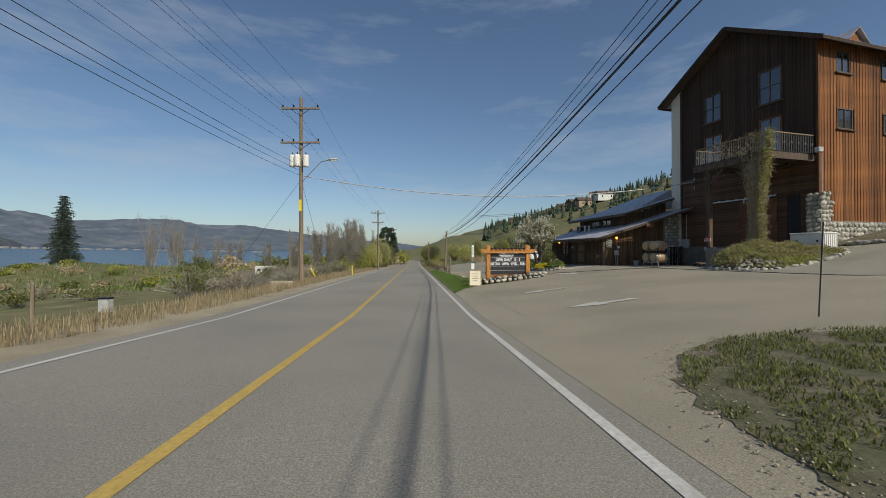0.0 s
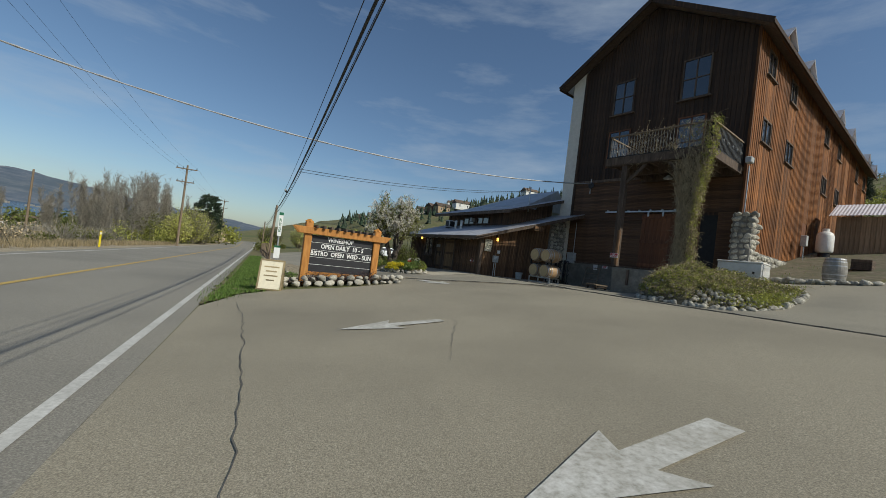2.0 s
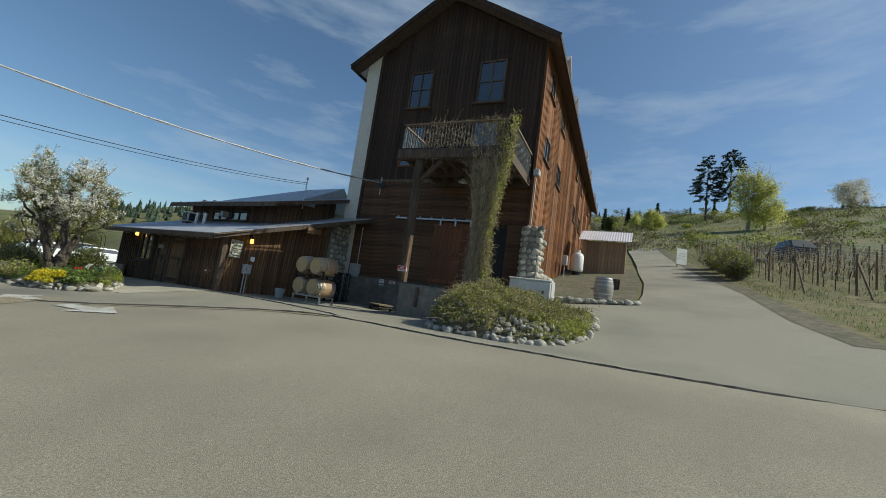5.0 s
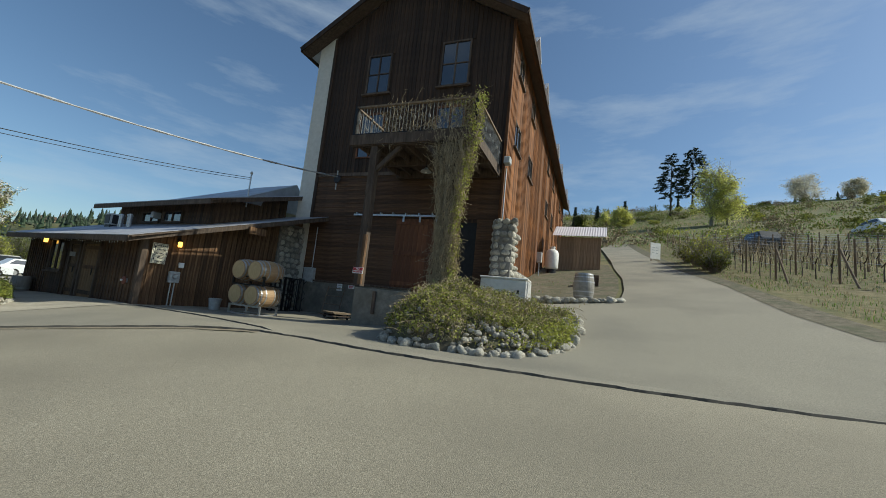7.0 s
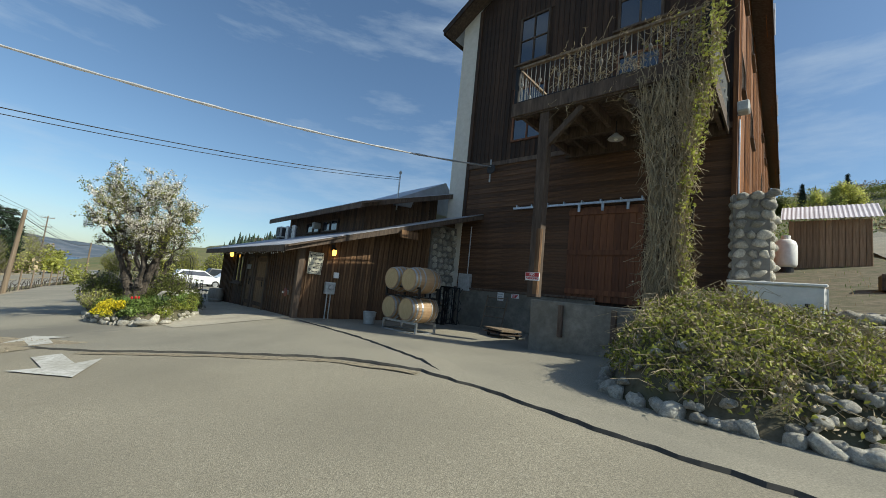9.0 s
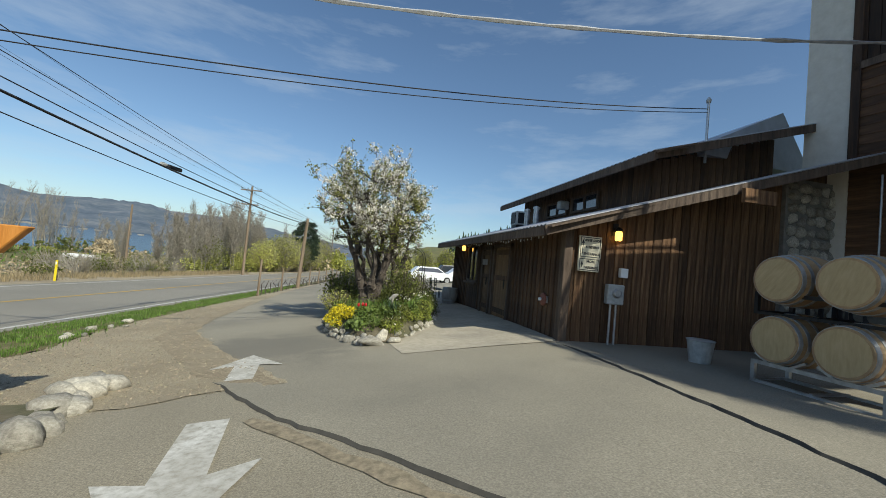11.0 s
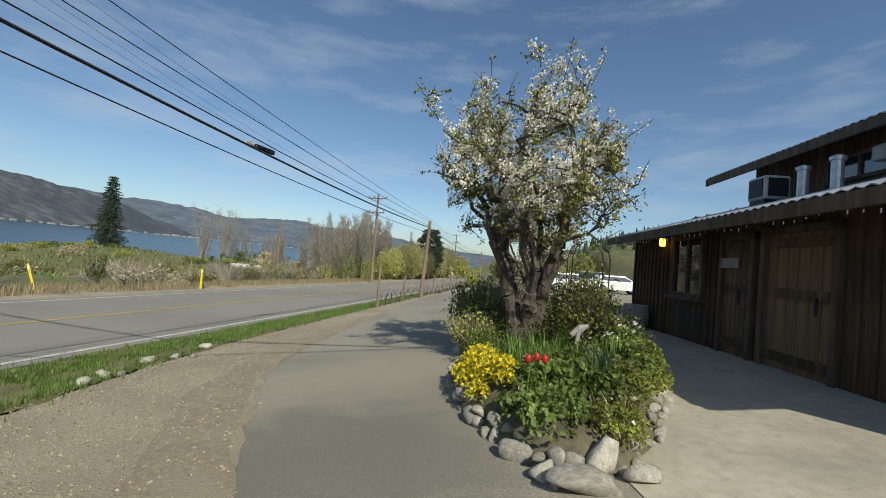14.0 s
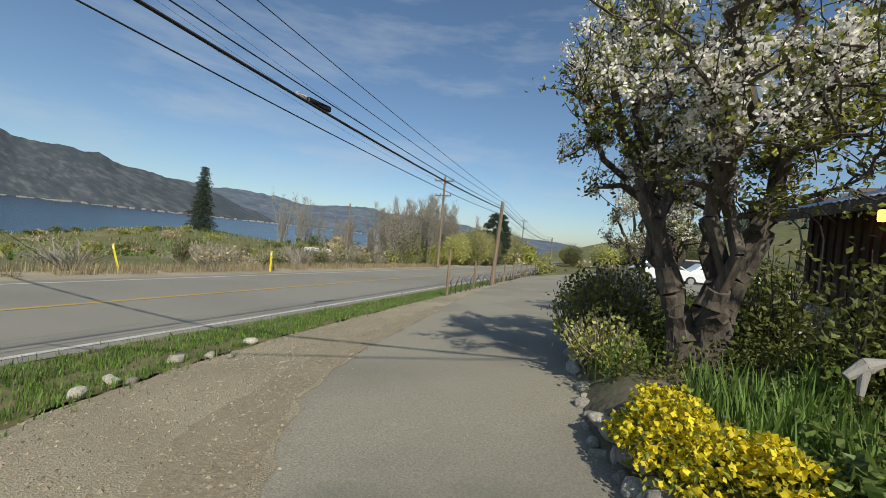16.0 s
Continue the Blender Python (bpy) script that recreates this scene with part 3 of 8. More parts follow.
def lip(name, pts, h, run, label):
    """The broken edge of an upper asphalt layer: a dark upright face and a top that falls back to the surface behind it."""
    rnd = random.Random(len(pts) * 3)
    fine = []
    for a, b in zip(pts, pts[1:]):
        n = max(2, int(math.dist(a, b) / 0.16))
        fine += [(a[0] + (b[0] - a[0]) * i / n + rnd.uniform(-0.022, 0.022), a[1] + (b[1] - a[1]) * i / n + rnd.uniform(-0.022, 0.022)) for i in range(n)]
    fine.append(pts[-1])
    face, top = bmesh.new(), bmesh.new()
    prev = None
    for i, (x, y) in enumerate(fine):
        q, p = fine[min(i + 1, len(fine) - 1)], fine[max(i - 1, 0)]
        dx, dy = q[0] - p[0], q[1] - p[1]
        k = math.hypot(dx, dy) or 1
        nx, ny = dy / k, -dx / k
        if nx < 0:
            nx, ny = -nx, -ny
        hh = h * min(1, 0.2 + 0.25 * i, 0.2 + 0.25 * (len(fine) - 1 - i)) * rnd.uniform(0.85, 1.15)
        z = gz(x, y)
        fl = [(x - nx * 0.022, y - ny * 0.022, z + 0.006), (x, y, z + hh)]
        tl = [(x, y, z + hh), (x + nx * 0.1, y + ny * 0.1, z + hh * 0.9), (x + nx * run, y + ny * run, gz(x + nx * run, y + ny * run) + 0.01)]
        now = [face.verts.new(v) for v in fl], [top.verts.new(v) for v in tl]
        if prev:
            face.faces.new((prev[0][0], now[0][0], now[0][1], prev[0][1]))
            for j in (0, 1):
                top.faces.new((prev[1][j], now[1][j], now[1][j + 1], prev[1][j + 1]))
        prev = now
    for bm in (face, top):
        bmesh.ops.recalc_face_normals(bm, faces=bm.faces[:])
        for f in bm.faces:
            f.normal_update()
            if f.normal.z < 0:
                f.normal_flip()
    ob = tagged(part(name, top, ASPHALT_UPPER, smooth=True), label, "asphalt edge", kind="structure")
    part("broken_edge", face, TAR, ob)
    return ob


lip("driveway_edge", SEAM[2:-2], 0.036, 0.55, "low broken step along the driveway's asphalt")
lip("apron_edge", [(12.3, 21.6), (12.6, 22.8), (12.62, 23.9), (12.58, 25.5), (12.42, 26.9), (12.1, 29.3)], 0.036, 0.45, "low broken step along the loading apron")
crack("sandy_seam", [(p[0] - 0.12, p[1] - 0.13) for p in SEAM[3:9]], 0.15, 0.013, SAND, "sand gathered along the asphalt seam")
patch("dirt_band", ragged([(7.95, 27.25), (7.1, 28.15), (6.2, 29.2), (5.35, 30.35), (4.5, 31.6), (3.7, 33.8), (3.15, 36.9), (2.4, 40.2), (2.1, 40.2), (2.6, 36.9), (3.15, 33.7), (3.9, 31.3), (4.75, 30.0), (5.65, 28.9), (6.6, 27.8), (7.5, 27.0)], 0.16, 4.0), 0.017, BROWN_DIRT, "brown trodden dirt along the edge of the gravel", "dirt", 0.5)
crack("lot_crack", [(2.3, 11.0), (2.25, 13.0), (2.13, 14.45), (2.03, 15.55), (1.77, 18.1), (1.35, 20.7)], 0.011, 0.016, CRACK, "long wandering crack in the asphalt")
crack("lot_crack", [(4.5, 14.6), (5.0, 15.8), (5.35, 16.5), (5.6, 17.05), (5.4, 17.9)], 0.008, 0.016, CRACK, "curved crack in the asphalt")


def arrow(tip, tail, width, label):
    """A painted arrow laid on the lot."""
    a, b = Vector((*tail, 0)), Vector((*tip, 0))
    d = (b - a).normalized()
    s = Vector((-d.y, d.x, 0))
    ln = (b - a).length
    pts = [a + s * width * 0.17, a + d * ln * 0.52 + s * width * 0.17, a + d * ln * 0.46 + s * width * 0.5, b, a + d * ln * 0.46 - s * width * 0.5, a + d * ln * 0.52 - s * width * 0.17, a - s * width * 0.17]
    return patch("painted_arrow", [(p.x, p.y) for p in pts], 0.02, LINE_WORN, label, "road marking", 0.5)


arrow((8.33, 24.1), (7.7, 26.05), 1.0, "white painted arrow on the asphalt")
arrow((6.93, 28.85), (7.35, 27.4), 0.95, "white painted arrow beside the gravel")
arrow((3.75, 11.85), (6.0, 12.2), 0.85, "worn white painted arrow on the lot")
arrow((3.33, 16.85), (5.35, 17.2), 0.8, "worn white painted arrow on the lot")


UPHILL = [(19.0, 12.0), (21.6, 13.0), (27.6, 14.4), (35, 16.9), (42, 19), (52, 22), (66, 26)]
patch("drive_verge", [(x, y + 0.25) for x, y in UPHILL] + [(x + 0.1, y - 0.45 - 0.25 * (k % 2)) for k, (x, y) in reversed(list(enumerate(UPHILL)))], 0.016, DIRT, "dirt verge along the uphill drive", "verge", 1)
patch("garden_bed", [(20.7, 21.0), (20.8, 19.4), (22.0, 17.7), (25, 18.2), (29.4, 19.2), (35.4, 21.0), (38, 21.8), (38, 26.4), (34.5, 25.4), (21.2, 21.7)], 0.014, DIRT, "weedy dirt bed along the barn side", "planting bed", 1)


# ---- the barn ----
D = Vector((0.2676, -0.9635, 0)).normalized()
N = Vector((-0.9635, -0.2676, 0)).normalized()


def fb(s, o, z):
    """A point by the barn's front: s along it, o out of it."""
    return D * s + N * (-25.9 + o) + Vector((0, 0, z))


BOARD_MESHES = {}


def board(name, w, h, t, material, parent, x, y, z, rz=0.0):
    """One plank as an object of its own; planks of one size share their mesh."""
    key = (name, round(w, 3), round(h, 2), t, material.name)
    if key not in BOARD_MESHES:
        me = bpy.data.meshes.new(name)
        bm = boxed(-w / 2, -t / 2, 0, w / 2, t / 2, h, None, min(0.006, t * 0.3))
        bm.to_mesh(me)
        bm.free()
        me.materials.append(material)
        BOARD_MESHES[key] = me
    ob = new(name, BOARD_MESHES[key])
    ob.parent = parent
    ob.matrix_basis = pose(x, y, z, 0, 0, rz)
    return ob


def board_wall(parent, x0, x1, low, top, width, gap, t, material, holes=(), axis="x", at=0.0, out=-1, seed=1, name="board"):
    """Vertical planks along a wall, cut round the holes (x0, z0, x1, z1)."""
    rnd = random.Random(seed)
    n = max(1, round((x1 - x0) / (width + gap)))
    step = (x1 - x0) / n
    for i in range(n):
        c = x0 + step * (i + 0.5)
        w = step - gap
        runs = [(low(c), min(top(c - w / 2), top(c + w / 2)))]
        for hx0, hz0, hx1, hz1 in holes:
            if c + w / 2 > hx0 and c - w / 2 < hx1:
                runs = [r for a, b in runs for r in ((a, min(b, hz0)), (max(a, hz1), b)) if r[1] - r[0] > 0.05]
        push = out * (t / 2 + rnd.uniform(0, 0.008))
        for a, b in runs:
            if axis == "x":
                board(name, w, round(b - a, 1), t, material, parent, c, at + push, a)
            else:
                board(name, w, round(b - a, 1), t, material, parent, at + push, c, a, 90)


def window(parent, x, z, w, h, y=0.0, axis="x", panes=(2, 2), frame_mat=None, glass_mat=None, curtain=True, sill=True, name="window", out=-1):
    """A framed window in a wall: frame, sill, bars and one pane for each light. x, z: lower left corner."""
    fm = frame_mat or TIMBER
    ob = new(name)
    ob.parent = parent
    ob.matrix_basis = pose(x, y, z) if axis == "x" else pose(y, x, z, 0, 0, 90)
    sg = out if axis == "x" else -out
    f = 0.07
    bm = bmesh.new()
    for b in ((0, 0, w, f), (0, h - f, w, h), (0, f, f, h - f), (w - f, f, w, h - f)):
        box(bm, b[0], sg * 0.02 - 0.04, b[1], b[2], sg * 0.02 + 0.04, b[3])
    part("window_frame", bm, fm, ob)
    nx, nz = panes
    bm = bmesh.new()
    for i in range(1, nx):
        box(bm, w * i / nx - 0.025, sg * 0.015 - 0.03, f, w * i / nx + 0.025, sg * 0.015 + 0.03, h - f)
    for j in range(1, nz):
        box(bm, f, sg * 0.012 - 0.028, h * j / nz - 0.02, w - f, sg * 0.012 + 0.028, h * j / nz + 0.02)
    if nx * nz > 1:
        part("glazing_bar", bm, fm, ob)
    else:
        bm.free()
    for i in range(nx):
        for j in range(nz):
            part("pane", boxed(w * i / nx + 0.03, -0.006, h * j / nz + 0.03, w * (i + 1) / nx - 0.03, 0.006, h * (j + 1) / nz - 0.03), glass_mat or GLASS_DARK, ob)
    if sill:
        part("window_sill", boxed(-0.12, sg * 0.08 - 0.07, -0.07, w + 0.12, sg * 0.08 + 0.07, -0.005), fm, ob)
    return ob


RIDGE_X, RIDGE_Z, PITCH = 0.0, 16.25, 0.62


DORMERS = (2.2, 6.1, 14.3, 18.5, 25.7, 29.6)


def barn_top(x):
    return RIDGE_Z - PITCH * abs(x - RIDGE_X) - 0.12


def barn():
    b = thing("barn", fb(-20.2, 0, 0), "tall dark brown timber-clad barn with dormers and a balcony", "barn", rz=math.degrees(math.atan2(D.y, D.x)))
    xl, xr, depth = -4.05, 4.85, 31.0
    base = 0.4
    front_holes = [(-2.0, 10.4, -0.75, 12.35), (1.72, 10.4, 3.06, 12.5), (-2.05, 7.3, -0.75, 9.45), (1.75, 6.9, 3.05, 9.5), (0.55, 1.5, 2.75, 4.6), (3.3, 1.5, 4.0, 4.45)]
    # walls behind the planks
    bm = bmesh.new()
    prof = [(xl, base), (xr, base), (xr, barn_top(xr)), (RIDGE_X, barn_top(RIDGE_X)), (xl, barn_top(xl))]
    for y0, y1 in ((0.06, 0.3), (depth - 0.3, depth)):
        va = [bm.verts.new((x, y0, z)) for x, z in prof]
        vb = [bm.verts.new((x, y1, z)) for x, z in prof]
        bm.faces.new(va)
        bm.faces.new(vb[::-1])
        for i in range(5):
            bm.faces.new((va[i], vb[i], vb[(i + 1) % 5], va[(i + 1) % 5]))
    box(bm, xl, 0.3, base, xl + 0.24, depth - 0.3, barn_top(xl))
    box(bm, xr - 0.24, 0.3, base, xr, depth - 0.3, barn_top(xr))
    bmesh.ops.recalc_face_normals(bm, faces=bm.faces[:])
    part("wall", bm, CLADDING_SHADE, b)
    bm = bmesh.new()
    va = [bm.verts.new((x, 0.0, z)) for x, z in ((-4.9, base), (xl, base), (xl, barn_top(xl)), (-4.9, barn_top(-4.9)))]
    vb = [bm.verts.new((v.co.x, depth, v.co.z)) for v in va]
    bm.faces.new(va)
    bm.faces.new(vb[::-1])
    for i in range(4):
        bm.faces.new((va[i], vb[i], vb[(i + 1) % 4], va[(i + 1) % 4]))
    bmesh.ops.recalc_face_normals(bm, faces=bm.faces[:])
    part("stucco_wall", bm, STUCCO, b, "pale stucco end wall")
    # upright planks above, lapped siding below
    board_wall(b, xl, xr, lambda x: 6.6, barn_top, 0.19, 0.012, 0.03, CLADDING_SHADE, front_holes, at=0.06, seed=3)
    part("foundation", boxed(xl, -0.1, 0.1, 1.5, 0.0, 1.58, None, 0.012), DOCK_CONCRETE_SHADE, b, "dull concrete foundation wall")
    part("foundation_ledge", boxed(xl, -0.15, 1.585, 1.5, 0.0, 1.66, None, 0.008), TIMBER, b)
    z = 1.6
    rnd = random.Random(5)
    while z < 6.5:
        cuts = [(xl, xr)]
        for hx0, hz0, hx1, hz1 in front_holes[4:]:
            if z + 0.2 > hz0 and z < hz1:
                cuts = [r for a, c in cuts for r in ((a, min(c, hx0)), (max(a, hx1), c)) if r[1] - r[0] > 0.1]
        for a, c in cuts:
            ob = board("siding_board", c - a, 0.215, 0.03, SIDING, b, (a + c) / 2, 0.035 - rnd.uniform(0, 0.006), z)
            ob.rotation_euler.x = radians(-4)
        z += 0.2
    part("belt_board", boxed(xl, -0.03, 6.47, xr, 0.05, 6.63), TIMBER, b)
    # side wall
    side_holes = []
    for y in DORMERS:
        side_holes.append((y - 0.75, 11.4, y + 0.4, 12.65))
    for y in (1.5, 5.45, 14.0, 18.2, 25.2, 28.9):
        side_holes.append((y, 8.2, y + 1.3, 9.4))
    side_holes += [(10.4, 3.6, 11.4, 5.7), (21.0, 5.2, 22.0, 7.3)]
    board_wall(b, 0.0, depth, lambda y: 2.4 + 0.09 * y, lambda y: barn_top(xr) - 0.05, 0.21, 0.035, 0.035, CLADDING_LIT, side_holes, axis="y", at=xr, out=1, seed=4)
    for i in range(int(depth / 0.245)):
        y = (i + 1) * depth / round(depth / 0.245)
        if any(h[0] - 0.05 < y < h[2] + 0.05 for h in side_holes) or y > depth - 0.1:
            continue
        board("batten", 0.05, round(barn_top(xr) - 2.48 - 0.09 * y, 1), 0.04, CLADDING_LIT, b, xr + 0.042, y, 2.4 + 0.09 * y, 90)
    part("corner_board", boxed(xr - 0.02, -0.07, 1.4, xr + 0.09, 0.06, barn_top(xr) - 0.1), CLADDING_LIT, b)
    part("corner_board", boxed(xl - 0.02, -0.03, 4.4, xl + 0.14, 0.05, barn_top(xl) - 0.1), CLADDING_SHADE, b)
    # roof, two slabs with boards along the edges
    for sgn, x_end in ((-1, -5.55), (1, 5.5)):
        bm = bmesh.new()
        q = []
        for y in (-0.65, depth + 0.4):
            for x, dz in ((RIDGE_X, 0), (x_end, 0), (x_end, 0.09), (RIDGE_X, 0.09)):
                q.append(bm.verts.new((x, y, RIDGE_Z - PITCH * abs(x - RIDGE_X) + dz)))
        for f in ((0, 1, 2, 3), (7, 6, 5, 4), (0, 4, 5, 1), (1, 5, 6, 2), (2, 6, 7, 3), (3, 7, 4, 0)):
            bm.faces.new([q[i] for i in f])
        bmesh.ops.recalc_face_normals(bm, faces=bm.faces[:])
        rf = part("roof", bm, ROOF_METAL, b, "grey metal roof slope")
        part("soffit", beamed((RIDGE_X, -0.3, RIDGE_Z - 0.06), (x_end, -0.3, RIDGE_Z - PITCH * abs(x_end - RIDGE_X) - 0.06), 0.68, 0.05), TIMBER, rf)
        part("barge_board", beamed((RIDGE_X, -0.67, RIDGE_Z - 0.04), (x_end, -0.67, RIDGE_Z - PITCH * abs(x_end - RIDGE_X) - 0.04), 0.05, 0.24), CLADDING_SHADE, rf)
        ez = RIDGE_Z - PITCH * abs(x_end - RIDGE_X)
        part("fascia", boxed(x_end - 0.03, -0.65, ez - 0.14, x_end + 0.03, depth + 0.4, ez + 0.06), CLADDING_SHADE, rf)
        if sgn > 0:
            part("eave_soffit", beamed((xr, depth / 2, barn_top(xr) + 0.02), (x_end, depth / 2, ez - 0.05), depth, 0.04), TIMBER, rf)
            for y in DORMERS:
                dm = new("dormer")
                dm.parent = rf
                bm = bmesh.new()
                x0, x1 = 3.9, x_end + 0.05
                h = 0.85
                pts = [(x1, y - 0.85, ez + 0.06), (x1, y, ez + h), (x1, y + 0.85, ez + 0.06)]
                back = [(x1 - 0.2, y - 0.85, ez + 0.1), (x0 + 0.15, y, ez + h), (x1 - 0.2, y + 0.85, ez + 0.1)]
                vf = [bm.verts.new(p) for p in pts]
                vb2 = [bm.verts.new(p) for p in back]
                bm.faces.new((vf[0], vf[1], vb2[1], vb2[0]))
                bm.faces.new((vf[1], vf[2], vb2[2], vb2[1]))
                r = bmesh.ops.extrude_face_region(bm, geom=bm.faces[:])
                bmesh.ops.translate(bm, vec=(0.02, 0, 0.07), verts=[v for v in r["geom"] if isinstance(v, bmesh.types.BMVert)])
                bmesh.ops.recalc_face_normals(bm, faces=bm.faces[:])
                part("dormer_roof", bm, ROOF_METAL, dm)
                bm = bmesh.new()
                va = [bm.verts.new((x, yy, zz)) for x in (x1 - 0.25, x1 - 0.2) for yy, zz in ((y - 0.75, ez + 0.02), (y + 0.75, ez + 0.02), (y, ez + h - 0.08))]
                bm.faces.new(va[:3])
                bm.faces.new(va[3:][::-1])
                for i in range(3):
                    bm.faces.new((va[i], va[3 + i], va[3 + (i + 1) % 3], va[(i + 1) % 3]))
                bmesh.ops.recalc_face_normals(bm, faces=bm.faces[:])
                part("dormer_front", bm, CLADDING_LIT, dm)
    # windows
    for x0, z0, x1, z1 in front_holes[:2]:
        window(b, x0, z0, x1 - x0, z1 - z0, 0.04, panes=(2, 2), frame_mat=TIMBER)
        for k in (0, 1):
            part("curtain", boxed(x0 + 0.11 + k * 0.6, 0.1, z0 + 0.1, x0 + 0.52 + k * 0.6, 0.12, z0 + 0.85), CURTAIN, b)
    for x0, z0, x1, z1 in front_holes[2:4]:
        dr = window(b, x0, z0, x1 - x0, z1 - z0, 0.04, panes=(2, 2), frame_mat=DOOR_RED, sill=False, name="french_door")
        for k in (0, 1):
            part("curtain", boxed(0.12 + k * (x1 - x0) / 2, 0.06, 0.2, (x1 - x0) * (0.42 + 0.5 * k), 0.08, z1 - z0 - 0.15), CURTAIN, dr, "pale reflecting curtain")
    for y0, z0, y1, z1 in side_holes[:12]:
        window(b, y0, z0, y1 - y0, z1 - z0, xr + 0.0, axis="y", panes=(2, 1), frame_mat=TIMBER, out=1)
    for y0, z0, y1, z1 in side_holes[12:]:
        part("side_door", boxed(xr - 0.02, y0, z0, xr + 0.02, y1, z1), DOOR_RED, b)
    # sliding door on its track
    sd = new("sliding_door")
    sd.parent = b
    for i in range(11):
        board("plank", 0.2, 3.0, 0.04, DOOR_RED, sd, 0.6 + 0.207 * i, 0.0, 1.55)
    for zz in (1.75, 3.0, 4.3):
        part("ledger", boxed(0.5, -0.06, zz, 2.75, -0.02, zz + 0.16), DOOR_RED, sd)
    tk = part("door_track", boxed(-1.62, -0.13, 4.63, 2.78, -0.07, 4.7), GALV, b, "pale steel sliding track")
    for i in range(8):
        part("track_bracket", boxed(-1.5 + 0.6 * i, -0.14, 4.7, -1.46 + 0.6 * i, 0.04, 4.77), GALV, tk)
    # black sheet painted in for the doorway's unlit inside; the wall is closed
    part("doorway", boxed(3.3, 0.05, 1.5, 4.0, 0.1, 4.45), IRON_BLACK, b, "black panel for the unlit doorway")
    for i in range(3):
        part("hanger", boxed(0.8 + 0.75 * i, -0.12, 4.4, 0.88 + 0.75 * i, -0.08, 4.65), GALV, tk)
    # balcony on two posts
    bal = new("balcony")
    bal.parent = b
    bx0, bx1, by, bz = 0.3, 4.7, -3.5, 6.6
    for i in range(17):
        board("deck_board", bx1 - bx0, 0.04, 0.19, TIMBER, bal, (bx0 + bx1) / 2, -0.1 - 0.2 * i, bz)
    for yy in (by, by + 1.9, -0.12):
        part("joist_beam", boxed(bx0, yy - 0.08, bz - 0.34, bx1, yy + 0.08, bz), TIMBER, bal)
    for i in range(8):
        x = bx0 + 0.1 + i * (bx1 - bx0 - 0.2) / 7
        part("joist", boxed(x - 0.045, by + 0.08, bz - 0.24, x + 0.045, -0.2, bz - 0.004), TIMBER, bal)
    part("fascia_board", boxed(bx0 - 0.06, by - 0.12, bz - 0.3, bx1 + 0.06, by - 0.08, bz + 0.06), TIMBER, bal)
    part("fascia_board", boxed(bx1 + 0.02, by - 0.08, bz - 0.3, bx1 + 0.06, 0.0, bz + 0.06), TIMBER, bal)
    rail = new("railing")
    rail.parent = bal
    rz0, rz1 = bz + 0.12, bz + 1.12
    for a, c in (((bx0, by, 0), (bx1, by, 0)), ((bx1, by, 0), (bx1, -0.05, 0)), ((bx0, by, 0), (bx0, -0.05, 0))):
        a, c = Vector(a), Vector(c)
        up = Vector((0, 0, 1))
        part("top_rail", beamed(a + up * rz1, c + up * rz1, 0.1, 0.06), POLE_WOOD, rail)
        part("bottom_rail", beamed(a + up * rz0, c + up * rz0, 0.05, 0.05), IRON_BLACK, rail)
        n = int((c - a).length / 0.13)
        for i in range(1, n):
            bm = bmesh.new()
            p = a + (c - a) * i / n
            rod(bm, p + up * rz0, p + up * rz1, 0.011, n=5)
            if i % 4 == 1:
                m = Matrix.Translation(p + up * (rz0 + 0.5)) @ Matrix.Diagonal((1, 1, 1.7, 1))
                bmesh.ops.create_uvsphere(bm, u_segments=6, v_segments=4, radius=0.045, matrix=m)
            part("baluster", bm, BALUSTER, rail)
    for x in (bx0, bx1):
        for yy in (by, -0.1):
            part("rail_post", boxed(x - 0.05, yy - 0.05, bz, x + 0.05, yy + 0.05, rz1 + 0.05), IRON_BLACK, rail)
    for x in (1.2, 4.08):
        pst = part("post", boxed(x - 0.13, by - 0.05, 1.5, x + 0.13, by + 0.21, bz - 0.34, None, 0.012), TIMBER, bal)
        part("brace", beamed((x, by + 0.08, bz - 1.25), (x + (0.95 if x < 2 else -0.95), by + 0.08, bz - 0.36), 0.12, 0.14), TIMBER, pst)
        if x < 2:
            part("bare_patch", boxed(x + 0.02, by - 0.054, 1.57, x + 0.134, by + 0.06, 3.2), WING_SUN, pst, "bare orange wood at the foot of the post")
    # lamps and pipes
    lm = new("barn_lamp")
    lm.parent = b
    part("stem", rodded((2.5, -2.0, 6.35), (2.5, -2.0, 6.0), 0.015), IRON_BLACK, lm)
    part("shade", lathe([(0.20, 0), (0.19, 0.03), (0.1, 0.1), (0.05, 0.16)], 16), GREY_PAINT, lm, "pale enamel shade").location = (2.5, -2.0, 5.85)
    part("bulb", lathe([(0.02, -0.06), (0.05, -0.03), (0.04, 0.03)], 10), LETTER_WHITE, lm).location = (2.5, -2.0, 5.87)
    fl = part("flood_lamp", boxed(4.95, -0.45, 6.7, 5.2, -0.1, 6.98, None, 0.03), GREY_PAINT, b)
    part("bracket", rodded((5.07, -0.2, 6.85), (4.86, 0.03, 6.7), 0.02), GREY_PAINT, fl)
    part("downpipe", rodded((4.96, 0.12, 2.2), (4.96, 0.12, 6.7), 0.03), GALV, b)
    hd = part("service_head", rodded((-2.8, -0.1, 5.8), (-2.8, -0.1, 6.7), 0.03), GREY_PAINT, b)
    part("loop", lathe([(0.16, 0), (0.19, 0.02), (0.16, 0.04)], 14), WIRE, hd).matrix_basis = pose(-2.75, -0.12, 6.3, 90, 0, 0)
    return b


barn()


